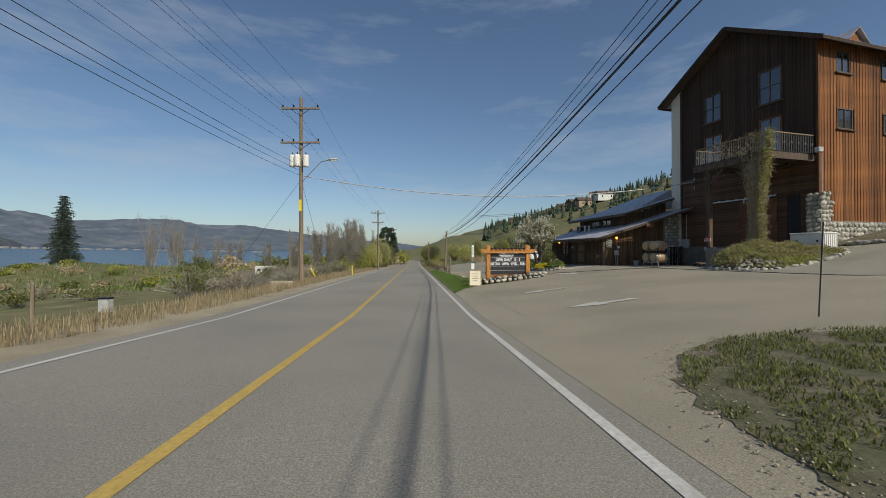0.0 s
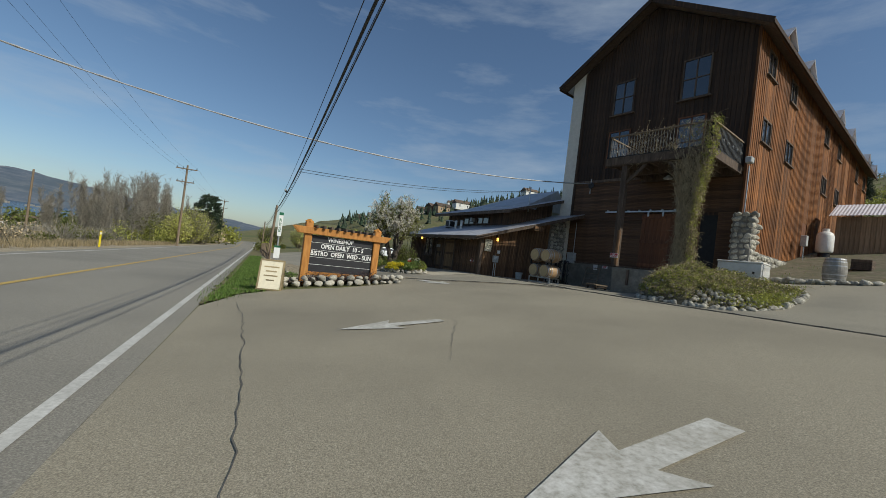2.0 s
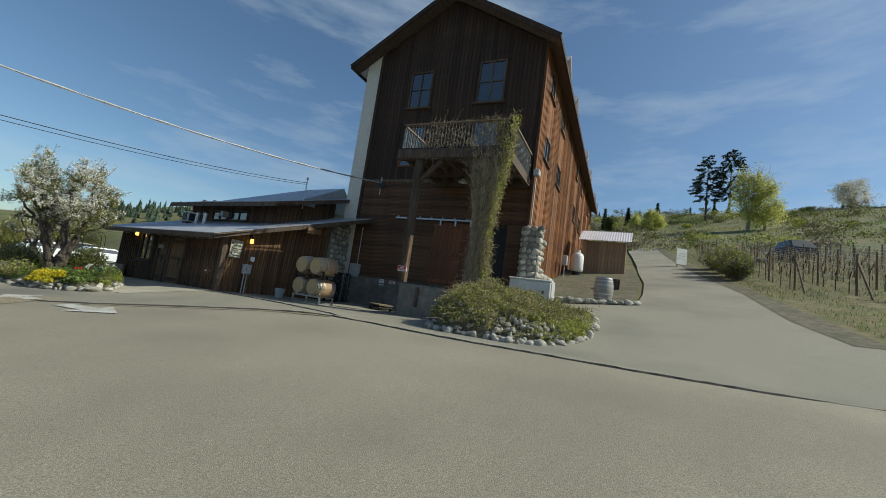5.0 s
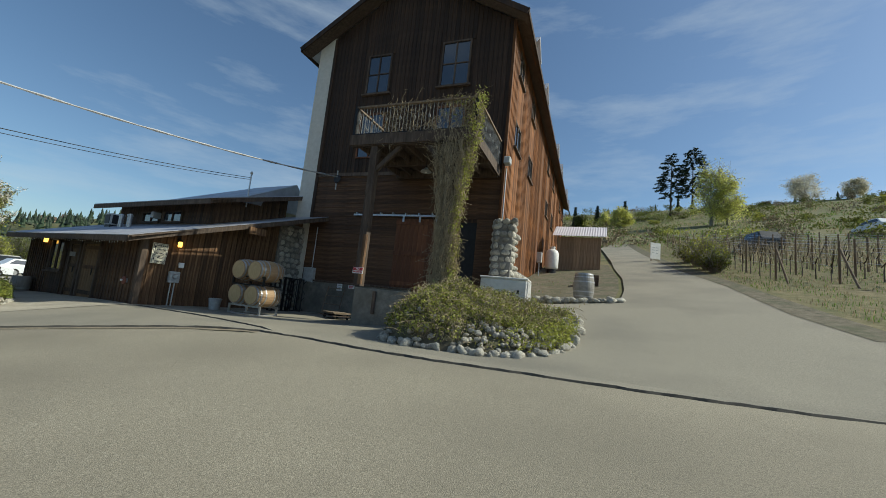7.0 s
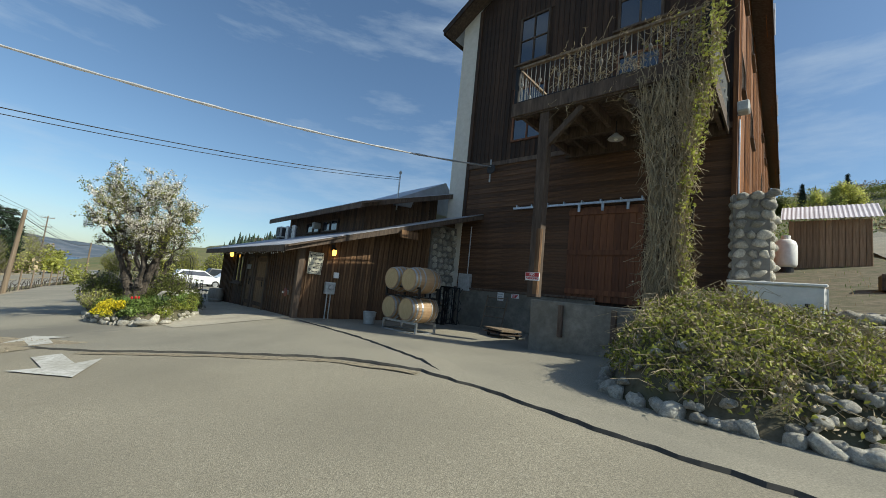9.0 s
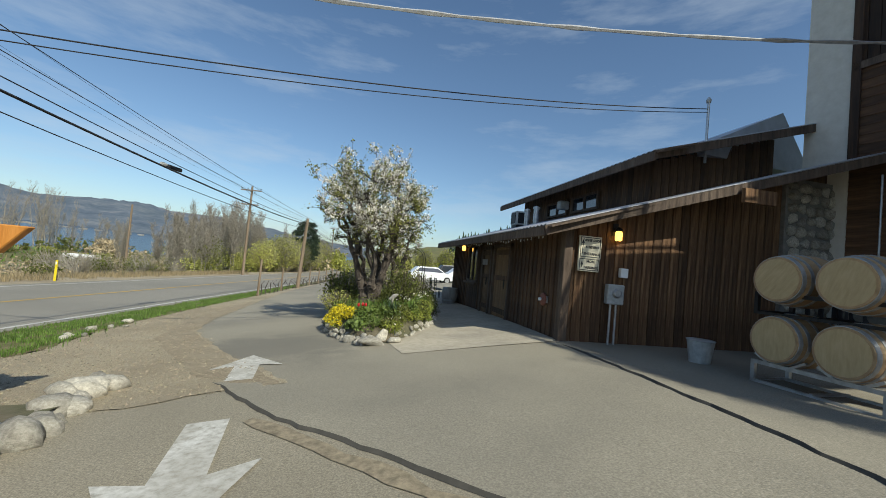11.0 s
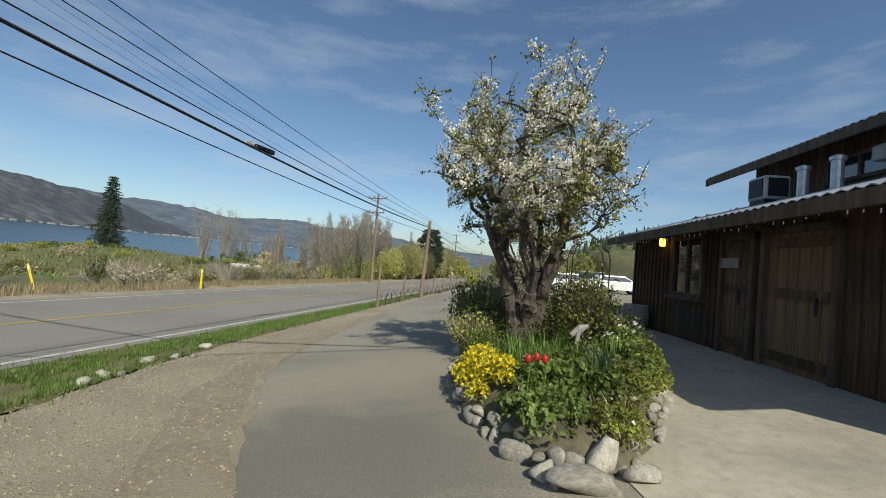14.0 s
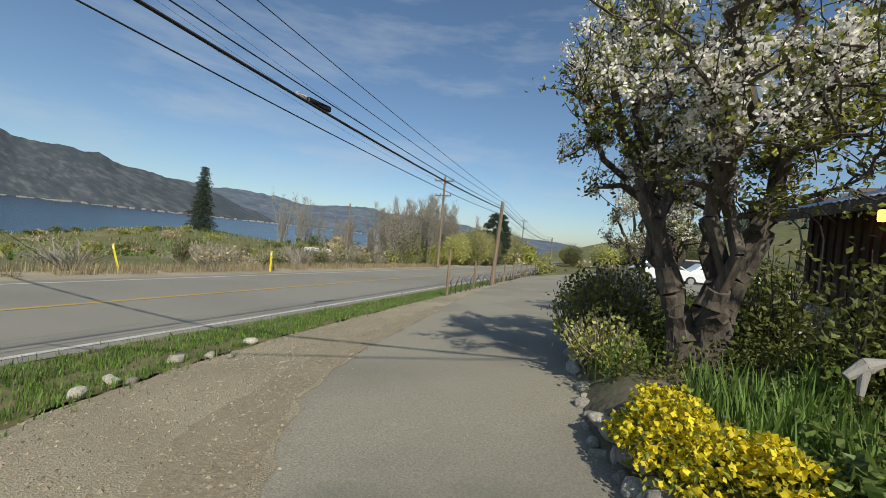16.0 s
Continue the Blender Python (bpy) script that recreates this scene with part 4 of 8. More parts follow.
# ---- the low wing ----
def corrugated(x0, x1, y0, y1, zf, pitch=0.16, amp=0.014, t=0.012, skew=0.0):
    """A ribbed metal sheet, ribs running up the slope (along x). skew: how far its first edge slants."""
    bm = bmesh.new()
    n = int((y1 - y0) / pitch * 4)
    rows = []
    for i in range(n + 1):
        y = y0 + (y1 - y0) * i / n
        dz = amp * math.sin(2 * math.pi * (y - y0) / pitch)
        at = lambda x: y + skew * (x - x0) * (1 - i / n)
        rows.append([bm.verts.new((x, at(x), zf(x) + dz)) for x in (x0, x1)] + [bm.verts.new((x, at(x), zf(x) + dz - t)) for x in (x1, x0)])
    for a, c in zip(rows, rows[1:]):
        for k in range(4):
            bm.faces.new((a[k], a[(k + 1) % 4], c[(k + 1) % 4], c[k]))
    bm.faces.new(rows[0])
    bm.faces.new(rows[-1][::-1])
    bmesh.ops.recalc_face_normals(bm, faces=bm.faces[:])
    return bm


def wing():
    w = thing("low_wing", (12.19, 29.66, 0), "low dark timber wing with ribbed metal roofs and a clerestory", "building", rz=8.6)
    low = lambda x: 2.32 + 0.315 * (x + 0.65)
    high = lambda x: 4.25 + 0.30 * (x - 2.0)
    ln, wd = 9.3, 6.6
    holes = [(2.75, -0.4, 4.1, 2.15), (4.25, -0.4, 5.15, 2.12), (5.7, 0.95, 6.9, 2.2)]
    base = lambda y: -0.35
    bm = bmesh.new()
    box(bm, 0.05, 0.05, -0.5, 0.2, ln, low(0) - 0.12)
    va = [(0.2, 0.05), (wd, 0.05), (wd, 0.2), (0.2, 0.2)]
    lo = [bm.verts.new((x, y, -0.5)) for x, y in va]
    hi = [bm.verts.new((x, y, low(x) - 0.12)) for x, y in va]
    bm.faces.new(lo[::-1])
    bm.faces.new(hi)
    for i in range(4):
        bm.faces.new((lo[i], lo[(i + 1) % 4], hi[(i + 1) % 4], hi[i]))
    box(bm, 0.2, ln - 0.15, -0.5, wd, ln, 2.5)
    box(bm, 2.75, 1.25, 2.6, 2.9, ln - 0.6, high(2.75) - 0.1)
    box(bm, 2.9, 1.25, 2.6, wd, 1.4, high(2.9) - 0.1)
    box(bm, 2.9, ln - 0.75, 2.6, wd, ln - 0.6, high(2.9) - 0.1)
    bmesh.ops.recalc_face_normals(bm, faces=bm.faces[:])
    part("wall", bm, WING_WOOD, w)
    board_wall(w, 0.0, ln, base, lambda y: low(0) - 0.15, 0.2, 0.012, 0.03, WING_WOOD, holes, axis="y", at=0.05, out=-1, seed=11)
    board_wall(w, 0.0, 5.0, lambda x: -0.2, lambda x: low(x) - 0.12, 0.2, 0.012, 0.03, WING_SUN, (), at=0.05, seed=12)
    cl = [(3.3, 3.45, 4.8, 3.98), (5.05, 3.45, 6.5, 3.98)]
    board_wall(w, 1.25, ln - 0.6, lambda y: 3.25, lambda y: high(2.75) - 0.12, 0.2, 0.012, 0.03, WING_WOOD, cl, axis="y", at=2.75, out=-1, seed=13)
    board_wall(w, 2.75, 6.2, lambda x: low(x) - 0.05, lambda x: high(x) - 0.1, 0.2, 0.012, 0.03, WING_WOOD, (), at=1.25, seed=14)
    # battens on the entrance side
    for i in range(int(ln / 0.212)):
        y = 0.212 * (i + 1)
        if not any(h[0] - 0.06 < y < h[2] + 0.06 for h in holes):
            board("batten", 0.04, round(low(0) + 0.14, 1), 0.034, WING_WOOD, w, 0.005, y, -0.3, 90)
    part("corner_post", boxed(-0.07, -0.06, -0.2, 0.1, 0.12, low(0) - 0.12, None, 0.01), TIMBER, w)
    # roofs
    lr = part("lower_roof", corrugated(-0.65, wd, -0.4, ln + 0.35, low, skew=-0.13), ROOF_METAL, w, "ribbed grey metal roof")
    part("gutter_board", boxed(-0.67, -0.36, low(-0.65) - 0.2, -0.62, ln + 0.3, low(-0.65) - 0.03), TIMBER, lr)
    part("rake_board", beamed((-0.65, -0.38, low(-0.65) - 0.11), (wd, -1.32, low(wd) - 0.11), 0.05, 0.17), TIMBER, lr)
    part("soffit", beamed((-0.6, -0.2, low(-0.6) - 0.06), (wd, -0.65, low(wd) - 0.06), 0.7, 0.03), TIMBER, lr)
    part("soffit", beamed((-0.6, ln / 2, low(-0.6) - 0.06), (0, ln / 2, low(0) - 0.06), ln, 0.03), TIMBER, lr)
    for i in range(10):
        y = 0.1 + i * 0.98
        part("rafter_tail", beamed((-0.6, y, low(-0.6) - 0.13), (0.0, y, low(0) - 0.13), 0.07, 0.1), TIMBER, lr)
    ur = part("upper_roof", corrugated(2.0, wd + 0.1, 0.3, ln + 0.35, high), ROOF_METAL, w, "ribbed grey metal roof")
    part("rake_board", beamed((2.0, 0.33, high(2.0) - 0.11), (wd + 0.1, 0.33, high(wd + 0.1) - 0.11), 0.05, 0.18), TIMBER, ur)
    part("gutter_board", boxed(1.98, 0.3, high(2.0) - 0.22, 2.03, ln + 0.35, high(2.0) - 0.03), TIMBER, ur)
    part("soffit", beamed((2.03, ln / 2, high(2.03) - 0.06), (2.75, ln / 2, high(2.75) - 0.06), ln, 0.03), TIMBER, ur)
    # the higher roof behind, hipped at its far end
    bm = bmesh.new()
    for p in ((3.9, 1.0, high(3.9) + 0.05), (3.9, 1.0, high(3.9) - 0.2), (6.9, 1.6, 6.35), (6.9, 4.6, 6.35), (4.0, 8.2, high(4.0) + 0.05), (4.0, 8.2, high(4.0) - 0.2), (8.8, 2.2, 5.0), (8.8, 7.4, 5.0)):
        bm.verts.new(p)
    bmesh.ops.convex_hull(bm, input=bm.verts[:])
    part("rear_roof", bm, ROOF_METAL, w, "blue-grey metal roof rising behind the clerestory")
    # clerestory lights, vents and cooler
    for y0, z0, y1, z1 in cl:
        window(w, y0, z0, y1 - y0, z1 - z0, 2.72, axis="y", panes=(2, 1), out=-1, sill=False)
    for y in (5.4, 4.7):
        v = part("vent_pipe", lathe([(0.085, 0), (0.085, 0.5), (0.11, 0.5), (0.11, 0.56), (0.02, 0.6)], 14), GALV, w, "bright galvanised vent pipe")
        v.location = (1.45, y, low(1.45) - 0.03)
    ac = part("air_cooler", boxed(1.5, 6.45, low(1.5) + 0.12, 2.0, 7.0, low(1.5) + 0.62, None, 0.03), GREY_PAINT, w, "grey rooftop air cooler")
    part("grille", boxed(1.56, 6.43, low(1.5) + 0.18, 1.94, 6.452, low(1.5) + 0.56), STEEL_DARK, ac)
    part("grille", boxed(1.48, 6.52, low(1.5) + 0.18, 1.502, 6.93, low(1.5) + 0.56), STEEL_DARK, ac)
    part("stand", boxed(1.52, 6.5, low(1.5) + 0.0, 1.98, 6.95, low(1.5) + 0.12), STEEL_DARK, ac)
    part("wall_hood", boxed(2.4, 5.0, 3.62, 2.74, 5.25, 3.9, None, 0.03), GREY_PAINT, w, "small grey vent hood on the clerestory")
    # doors
    for (y0, z0, y1, z1), nm in zip(holes[:2], ("storm_door", "entrance_door")):
        d = new(nm)
        d.parent = w
        n = 6
        for i in range(n):
            board("plank", (y1 - y0 - 0.2) / n - 0.008, 2.24, 0.04, DOOR_WOOD, d, 0.03, y0 + 0.1 + (y1 - y0 - 0.2) * (i + 0.5) / n, 0.0 - 0.08, 90)
        for zz in (0.25, 1.15, 1.85):
            part("ledge", boxed(-0.03, y0 + 0.14, zz, 0.01, y1 - 0.14, zz + 0.13), WING_WOOD, d)
        for a in (y0, y1 - 0.1):
            part("jamb", boxed(-0.05, a, -0.1, 0.06, a + 0.1, z1), TIMBER, d)
        part("lintel", boxed(-0.05, y0, z1 - 0.1, 0.06, y1, z1), TIMBER, d)
        part("handle", lathe([(0.015, 0), (0.02, 0.12), (0.015, 0.24)], 8), IRON_BLACK, d).location = (-0.06, y0 + 0.28, 0.95)
        if nm == "entrance_door":
            part("door_plate", boxed(-0.05, y0 + 0.35, 1.55, -0.032, y0 + 0.85, 1.72), OAK_GREY, d, "small wooden door plate")
    for y0, z0, y1, z1 in holes[2:]:
        wn_ = window(w, y0, z0, y1 - y0, z1 - z0, 0.02, axis="y", panes=(2, 1), out=-1)
        for k in (0, 1):
            part("lace_curtain", boxed(0.1 + k * (y1 - y0) * 0.5, -0.05, 0.1, (y1 - y0) * (0.5 * k + 0.42), -0.03, z1 - z0 - 0.1), CURTAIN, wn_)
    # string of small lamps under the eave
    bm = bmesh.new()
    rnd = random.Random(8)
    for i in range(54):
        y = -0.2 + i * 0.17
        p = Vector((-0.6, y, low(-0.65) - 0.2 + 0.03 * math.sin(i)))
        rod(bm, p, p - Vector((0, 0, rnd.uniform(0.025, 0.06))), 0.008, n=4)
    part("lamp_string", bm, LETTER_WHITE, w, "string of small unlit white lamps")["kind"] = "stuff"
    # stone part against the barn
    st = part("stone_core", boxed(5.0, -0.06, 0.0, 6.8, 0.2, 4.0), MORTAR, w)
    stone_face(st, 5.0, 6.8, 0.1, 3.9, -0.06, 0.26, 21)
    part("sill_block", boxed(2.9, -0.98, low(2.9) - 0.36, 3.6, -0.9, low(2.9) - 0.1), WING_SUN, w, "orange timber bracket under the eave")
    return w


ROCKS = []


def rock_meshes():
    for k in range(12):
        bm = bmesh.new()
        bmesh.ops.create_icosphere(bm, subdivisions=2, radius=1.0)
        for v in bm.verts:
            n1 = noise.noise(v.co * 0.9 + Vector((k * 7.1, 0, 0)))
            n2 = noise.noise(v.co * 2.1 + Vector((0, k * 3.3, 0)))
            v.co *= 1 + 0.32 * n1 + 0.12 * n2
        cut = random.Random(k)
        for _ in range(7):
            d = Vector((cut.gauss(0, 1), cut.gauss(0, 1), cut.gauss(0, 0.8))).normalized()
            lim = cut.uniform(0.45, 0.8) if k > 5 else cut.uniform(0.6, 0.86)
            for v in bm.verts:
                over = v.co.dot(d) - lim
                if over > 0:
                    v.co -= d * over * 0.95
        for v in bm.verts:
            v.co.z *= 0.76
        for f in bm.faces:
            f.smooth = True
        me = bpy.data.meshes.new("stone")
        bm.to_mesh(me)
        bm.free()
        me.materials.append(STONE)
        ROCKS.append(me)


rock_meshes()


def stone(parent, x, y, z, sx, sy, sz, rnd, name="stone"):
    ob = new(name, ROCKS[rnd.randrange(len(ROCKS))])
    ob.parent = parent
    ob.matrix_basis = Matrix.LocRotScale((x, y, z), Euler((rnd.uniform(-0.3, 0.3), rnd.uniform(-0.3, 0.3), rnd.uniform(0, 6.3))), (sx, sy, sz))
    return ob


def stone_face(parent, x0, x1, z0, z1, y, size, seed, axis="x"):
    """Rounded field stones set in the face of a wall."""
    rnd = random.Random(seed)
    z = z0 + size / 2
    while z < z1 - size * 0.3:
        x = x0 + size * rnd.uniform(0.3, 0.6)
        while x < x1 - size * 0.15:
            w = size * rnd.uniform(0.75, 1.3)
            ob = new("stone", ROCKS[rnd.randrange(len(ROCKS))])
            ob.parent = parent
            if axis == "x":
                ob.matrix_basis = Matrix.LocRotScale((x + w * 0.3, y, z + rnd.uniform(-0.03, 0.03)), Euler((0, rnd.uniform(-0.4, 0.4), 0)), (w * 0.56, 0.1, size * rnd.uniform(0.55, 0.72)))
            else:
                ob.matrix_basis = Matrix.LocRotScale((y, x + w * 0.3, z + rnd.uniform(-0.03, 0.03)), Euler((rnd.uniform(-0.4, 0.4), 0, 0)), (0.1, w * 0.56, size * rnd.uniform(0.55, 0.72)))
            x += w * 1.02
        z += size * 0.92


wing()


def letters(text, size, material, parent, m, name="lettering", align="CENTER", depth=0.004):
    cu = bpy.data.curves.new(name, "FONT")
    cu.body, cu.size, cu.align_x, cu.align_y, cu.extrude = text, size, align, "CENTER", depth
    cu.resolution_u = 2
    cu.offset = size * 0.022
    tmp = bpy.data.objects.new("tmp", cu)
    me = bpy.data.meshes.new_from_object(tmp)
    bpy.data.objects.remove(tmp)
    me.materials.clear()
    me.materials.append(material)
    ob = new(name, me)
    ob.parent = parent
    ob.matrix_basis = m
    return ob


def wall_sign(at, rz, lines, w, h, label, size):
    """A white notice with a black border and black words."""
    s = thing("wall_sign", at, label, "sign", rz=rz)
    part("panel", boxed(-w / 2, -0.02, -h / 2, w / 2, 0.02, h / 2, None, 0.004), CREAM, s)
    bm = bmesh.new()
    e = 0.02
    for q in ((-w / 2 + e, -h / 2 + e, w / 2 - e, -h / 2 + e + 0.012), (-w / 2 + e, h / 2 - e - 0.012, w / 2 - e, h / 2 - e), (-w / 2 + e, -h / 2 + e, -w / 2 + e + 0.012, h / 2 - e), (w / 2 - e - 0.012, -h / 2 + e, w / 2 - e, h / 2 - e)):
        box(bm, q[0], -0.024, q[1], q[2], -0.018, q[3])
    part("border", bm, SIGN_BLACK, s)
    for i, t in enumerate(lines):
        letters(t, size, SIGN_BLACK, s, pose(0.035, -0.022, h / 2 - h * (i + 0.62) / (len(lines) + 0.25), 90, 0, 0))
    bm = beamed((-w / 2 + 0.07, -0.024, -h / 2 + 0.08), (-w / 2 + 0.07, -0.024, h / 2 - 0.14), 0.012, 0.006, up=(0, 1, 0))
    a = [bm.verts.new(p) for p in ((-w / 2 + 0.04, -0.025, h / 2 - 0.14), (-w / 2 + 0.1, -0.025, h / 2 - 0.14), (-w / 2 + 0.07, -0.025, h / 2 - 0.06))]
    bm.faces.new(a)
    part("arrow", bm, SIGN_BLACK, s)
    return s


wall_sign((12.64, 29.67, 2.02), 8.6, ["WINE SHOP", "& BISTRO", "ENTRANCE"], 0.46, 0.42, "cream board sign naming the wine shop and bistro entrance", 0.066)
wall_sign((12.63, 29.67, 1.69), 8.6, ["MORE", "PARKING"], 0.44, 0.26, "cream board sign pointing to more parking", 0.066)


def lantern(at, rz, label):
    s = thing("wall_lantern", at, label, "lamp", "wall lanterns", rz=rz)
    part("lamp_glass", lathe([(0.055, 0), (0.065, 0.03), (0.065, 0.15), (0.05, 0.18)], 10), LAMP_AMBER, s, "glowing amber glass")
    part("cap", lathe([(0.085, 0.18), (0.06, 0.23), (0.02, 0.26)], 10), IRON_BLACK, s)
    part("arm", rodded((0, 0, 0.2), (0, 0.11, 0.24), 0.015), IRON_BLACK, s)
    part("backplate", boxed(-0.05, 0.10, 0.1, 0.05, 0.125, 0.34), IRON_BLACK, s)
    return s


lantern((13.19, 29.68, 2.2), 8.6, "amber glowing lantern on the shaded wall")
lantern((10.97, 36.75, 2.02), -81.4, "amber glowing lantern beside the shop window")

bell = thing("fire_bell", (12.05, 30.32, 0.92), "red round alarm bell on the plank wall", "alarm bell", rz=-81.4)
part("gong", lathe([(0.135, 0), (0.13, 0.02), (0.09, 0.05), (0.02, 0.06)], 20), plain("bell_red", (0.17, 0.06, 0.04), 0.6), bell).matrix_basis = pose(0, -0.02, 0, 90, 0, 0)
part("hub", lathe([(0.035, 0), (0.035, 0.05), (0.02, 0.06)], 10), LETTER_WHITE, bell).matrix_basis = pose(0, -0.07, 0, 90, 0, 0)
part("back_box", boxed(-0.07, -0.02, -0.07, 0.07, 0.05, 0.07), GREY_PAINT, bell)

meter = thing("power_meter", (13.17, 29.65, 0.0), "grey electric meter box on two conduits", "electric meter")
part("box", boxed(-0.16, -0.08, 0.98, 0.16, 0.08, 1.36, None, 0.02), GREY_PAINT, meter)
part("dial", lathe([(0.08, 0), (0.08, 0.05), (0.06, 0.07)], 14), GALV, meter).matrix_basis = pose(0, -0.08, 1.2, 90, 0, 0)
for x in (-0.05, 0.06):
    part("conduit", rodded((x, 0.02, 0.15), (x, 0.02, 1.0), 0.022), GALV, meter)
part("junction_box", boxed(0.1, 0.0, 1.5, 0.25, 0.1, 1.68, None, 0.01), LETTER_WHITE, meter)


# ---- casks and yard gear ----
OAK_HEAD = mat("barrel_head", [(0.42, 0.31, 0.15), (0.55, 0.42, 0.23)], 0.65, 4, 6, stretch=(1, 5, 1))


def cask(oak, label, group):
    """A lying wine cask, its axis along x."""
    c = thing("wine_barrel", (0, 0, 0), label, "barrel", group)
    prof = []
    L_, r0, r1 = 0.95, 0.285, 0.352
    for i in range(13):
        t = i / 12
        prof.append((r0 + (r1 - r0) * math.sin(math.pi * t) ** 0.8, L_ * t))
    bm = lathe(prof, 28)
    m = pose(-L_ / 2, 0, 0, 0, 90, 0)
    bmesh.ops.transform(bm, matrix=m, verts=bm.verts[:])
    part("body", bm, oak, c, smooth=False)
    for t, wd in ((0.015, 0.05), (0.13, 0.045), (0.3, 0.045), (0.66, 0.045), (0.83, 0.045), (0.935, 0.05)):
        ra = r0 + (r1 - r0) * math.sin(math.pi * t) ** 0.8 + 0.006
        rb = r0 + (r1 - r0) * math.sin(math.pi * (t + wd)) ** 0.8 + 0.006
        bm = lathe([(ra, L_ * t), (rb, L_ * (t + wd))], 28)
        bmesh.ops.transform(bm, matrix=m, verts=bm.verts[:])
        part("hoop", bm, HOOP, c)
    bm = lathe([(0.262, -0.004), (0.262, 0.012)], 24)
    bmesh.ops.transform(bm, matrix=pose(-L_ / 2, 0, 0, 0, 90, 0), verts=bm.verts[:])
    part("head", bm, OAK_HEAD, c, "pale oak barrel head")
    return c


rack_rz = 12.0
rx, ry = 14.6, 26.95
rzz = gz(rx, ry)
one = cask(OAK, "oak wine barrel lying in a steel rack", "barrels in the rack")
R0 = pose(rx, ry, rzz, 0, 0, rack_rz)
spots = [(0.0, -0.36, 0.62), (0.0, 0.36, 0.62), (0.0, -0.36, 1.40), (0.0, 0.36, 1.40)]
one.matrix_basis = R0 @ pose(*spots[0])
for k, sp in enumerate(spots[1:]):
    copy_thing(one, R0 @ pose(*sp, 20 * k, 0, 0))


def barrel_rack(m, z0, material, label):
    r = thing("barrel_rack", (0, 0, 0), label, "barrel rack", "barrel racks")
    r.matrix_basis = m
    for y in (-0.68, 0.68):
        for x in (-0.33, 0.33):
            part("upright", boxed(x - 0.025, y - 0.025, z0, x + 0.025, y + 0.025, z0 + 0.3), material, r)
    for x in (-0.33, 0.33):
        part("cross_bar", boxed(x - 0.025, -0.7, z0 + 0.25, x + 0.025, 0.7, z0 + 0.3), material, r)
        part("foot_bar", boxed(x - 0.025, -0.7, z0, x + 0.025, 0.7, z0 + 0.04), material, r)
        for y in (-0.36, 0.36):
            for sg in (-1, 1):
                part("cradle", beamed((x, y + sg * 0.1, z0 + 0.27), (x, y + sg * 0.3, z0 + 0.39), 0.04, 0.03), material, r)
    for y in (-0.68, 0.0, 0.68):
        part("side_bar", boxed(-0.33, y - 0.02, z0 + 0.02, 0.33, y + 0.02, z0 + 0.05), material, r)
    return r


barrel_rack(R0, 0.0, GALV, "pale steel rack under two wine barrels")
barrel_rack(R0, 0.92, IRON_BLACK, "dark steel rack between the barrel rows")
for k, (x, y) in enumerate(((16.9, 29.55), (17.55, 29.75), (18.1, 29.95))):
    barrel_rack(pose(x, y, gz(x, y) + 0.7, 90, 0, 8.6 + 20 * k), 0.0, IRON_BLACK, "empty black steel barrel rack stood on end")

tub = thing("planter_tub", (14.15, 28.6, gz(14.15, 28.6)), "pale plastic tub beside the barrels", "tub")
part("tub_body", lathe([(0.15, 0), (0.2, 0.36), (0.215, 0.37), (0.2, 0.38)], 18), GREY_PAINT, tub)

p = fb(-20.5, 2.3, 0)
cart = thing("flat_cart", (p[0], p[1], gz(p[0], p[1])), "low timber-decked hand cart on four castors", "cart", rz=-103)
part("bed", boxed(-0.5, -0.32, 0.2, 0.5, 0.32, 0.25), POLE_WOOD, cart)
part("lower_shelf", boxed(-0.62, -0.34, 0.11, 0.5, 0.34, 0.14), TIMBER, cart)
for x in (-0.4, 0.4):
    for y in (-0.25, 0.25):
        part("wheel", lathe([(0.08, -0.02), (0.09, 0), (0.08, 0.02)], 12), RUBBER, cart).matrix_basis = pose(x, y, 0.09, 90, 0, 0)
        part("strut", rodded((x, y, 0.1), (x, y, 0.21), 0.018, n=6), IRON_BLACK, cart)
p = fb(-22.1, 0.45, 0)
lad = thing("ladder_frame", (p[0], p[1], gz(p[0], p[1])), "weathered tubular frame leaning by the foundation wall", "frame", rz=math.degrees(math.atan2(D.y, D.x)))
for x in (-0.42, 0.42):
    part("upright", rodded((x, -0.1, 0.0), (x, 0.22, 1.2), 0.024), POLE_WOOD, lad)
for k in range(4):
    z = 0.12 + 0.34 * k
    part("rung", rodded((-0.42, -0.1 + 0.267 * z, z), (0.42, -0.1 + 0.267 * z, z), 0.018), POLE_WOOD, lad)
p = fb(-23.75, 0.12, 1.85)
eb = thing("service_panel", p, "dull grey electrical panel on the barn wall", "electrical box", rz=math.degrees(math.atan2(D.y, D.x)))
part("cabinet", boxed(-0.27, -0.09, -0.33, 0.27, 0.1, 0.33, None, 0.015), GREY_PAINT, eb)
part("cover", boxed(-0.24, -0.105, -0.3, 0.24, -0.09, 0.3, None, 0.006), GREY_PAINT, eb)
part("conduit", rodded((0.1, 0.0, 0.33), (0.1, 0.0, 2.2), 0.02), GALV, eb)


# ---- loading dock, pillar and planted mound ----
BARN_RZ = math.degrees(math.atan2(D.y, D.x))
dock = thing("loading_dock", fb(-20.2, 0, 0), "grey concrete loading dock below the balcony", "loading dock", rz=BARN_RZ)
part("dock_wall", boxed(1.5, -4.1, 0.1, 4.9, -3.85, 1.45, None, 0.015), DOCK_CONCRETE_SHADE, dock)
part("side_wall", boxed(1.5, -3.85, 0.1, 1.7, -0.05, 1.45), DOCK_CONCRETE_SHADE, dock)
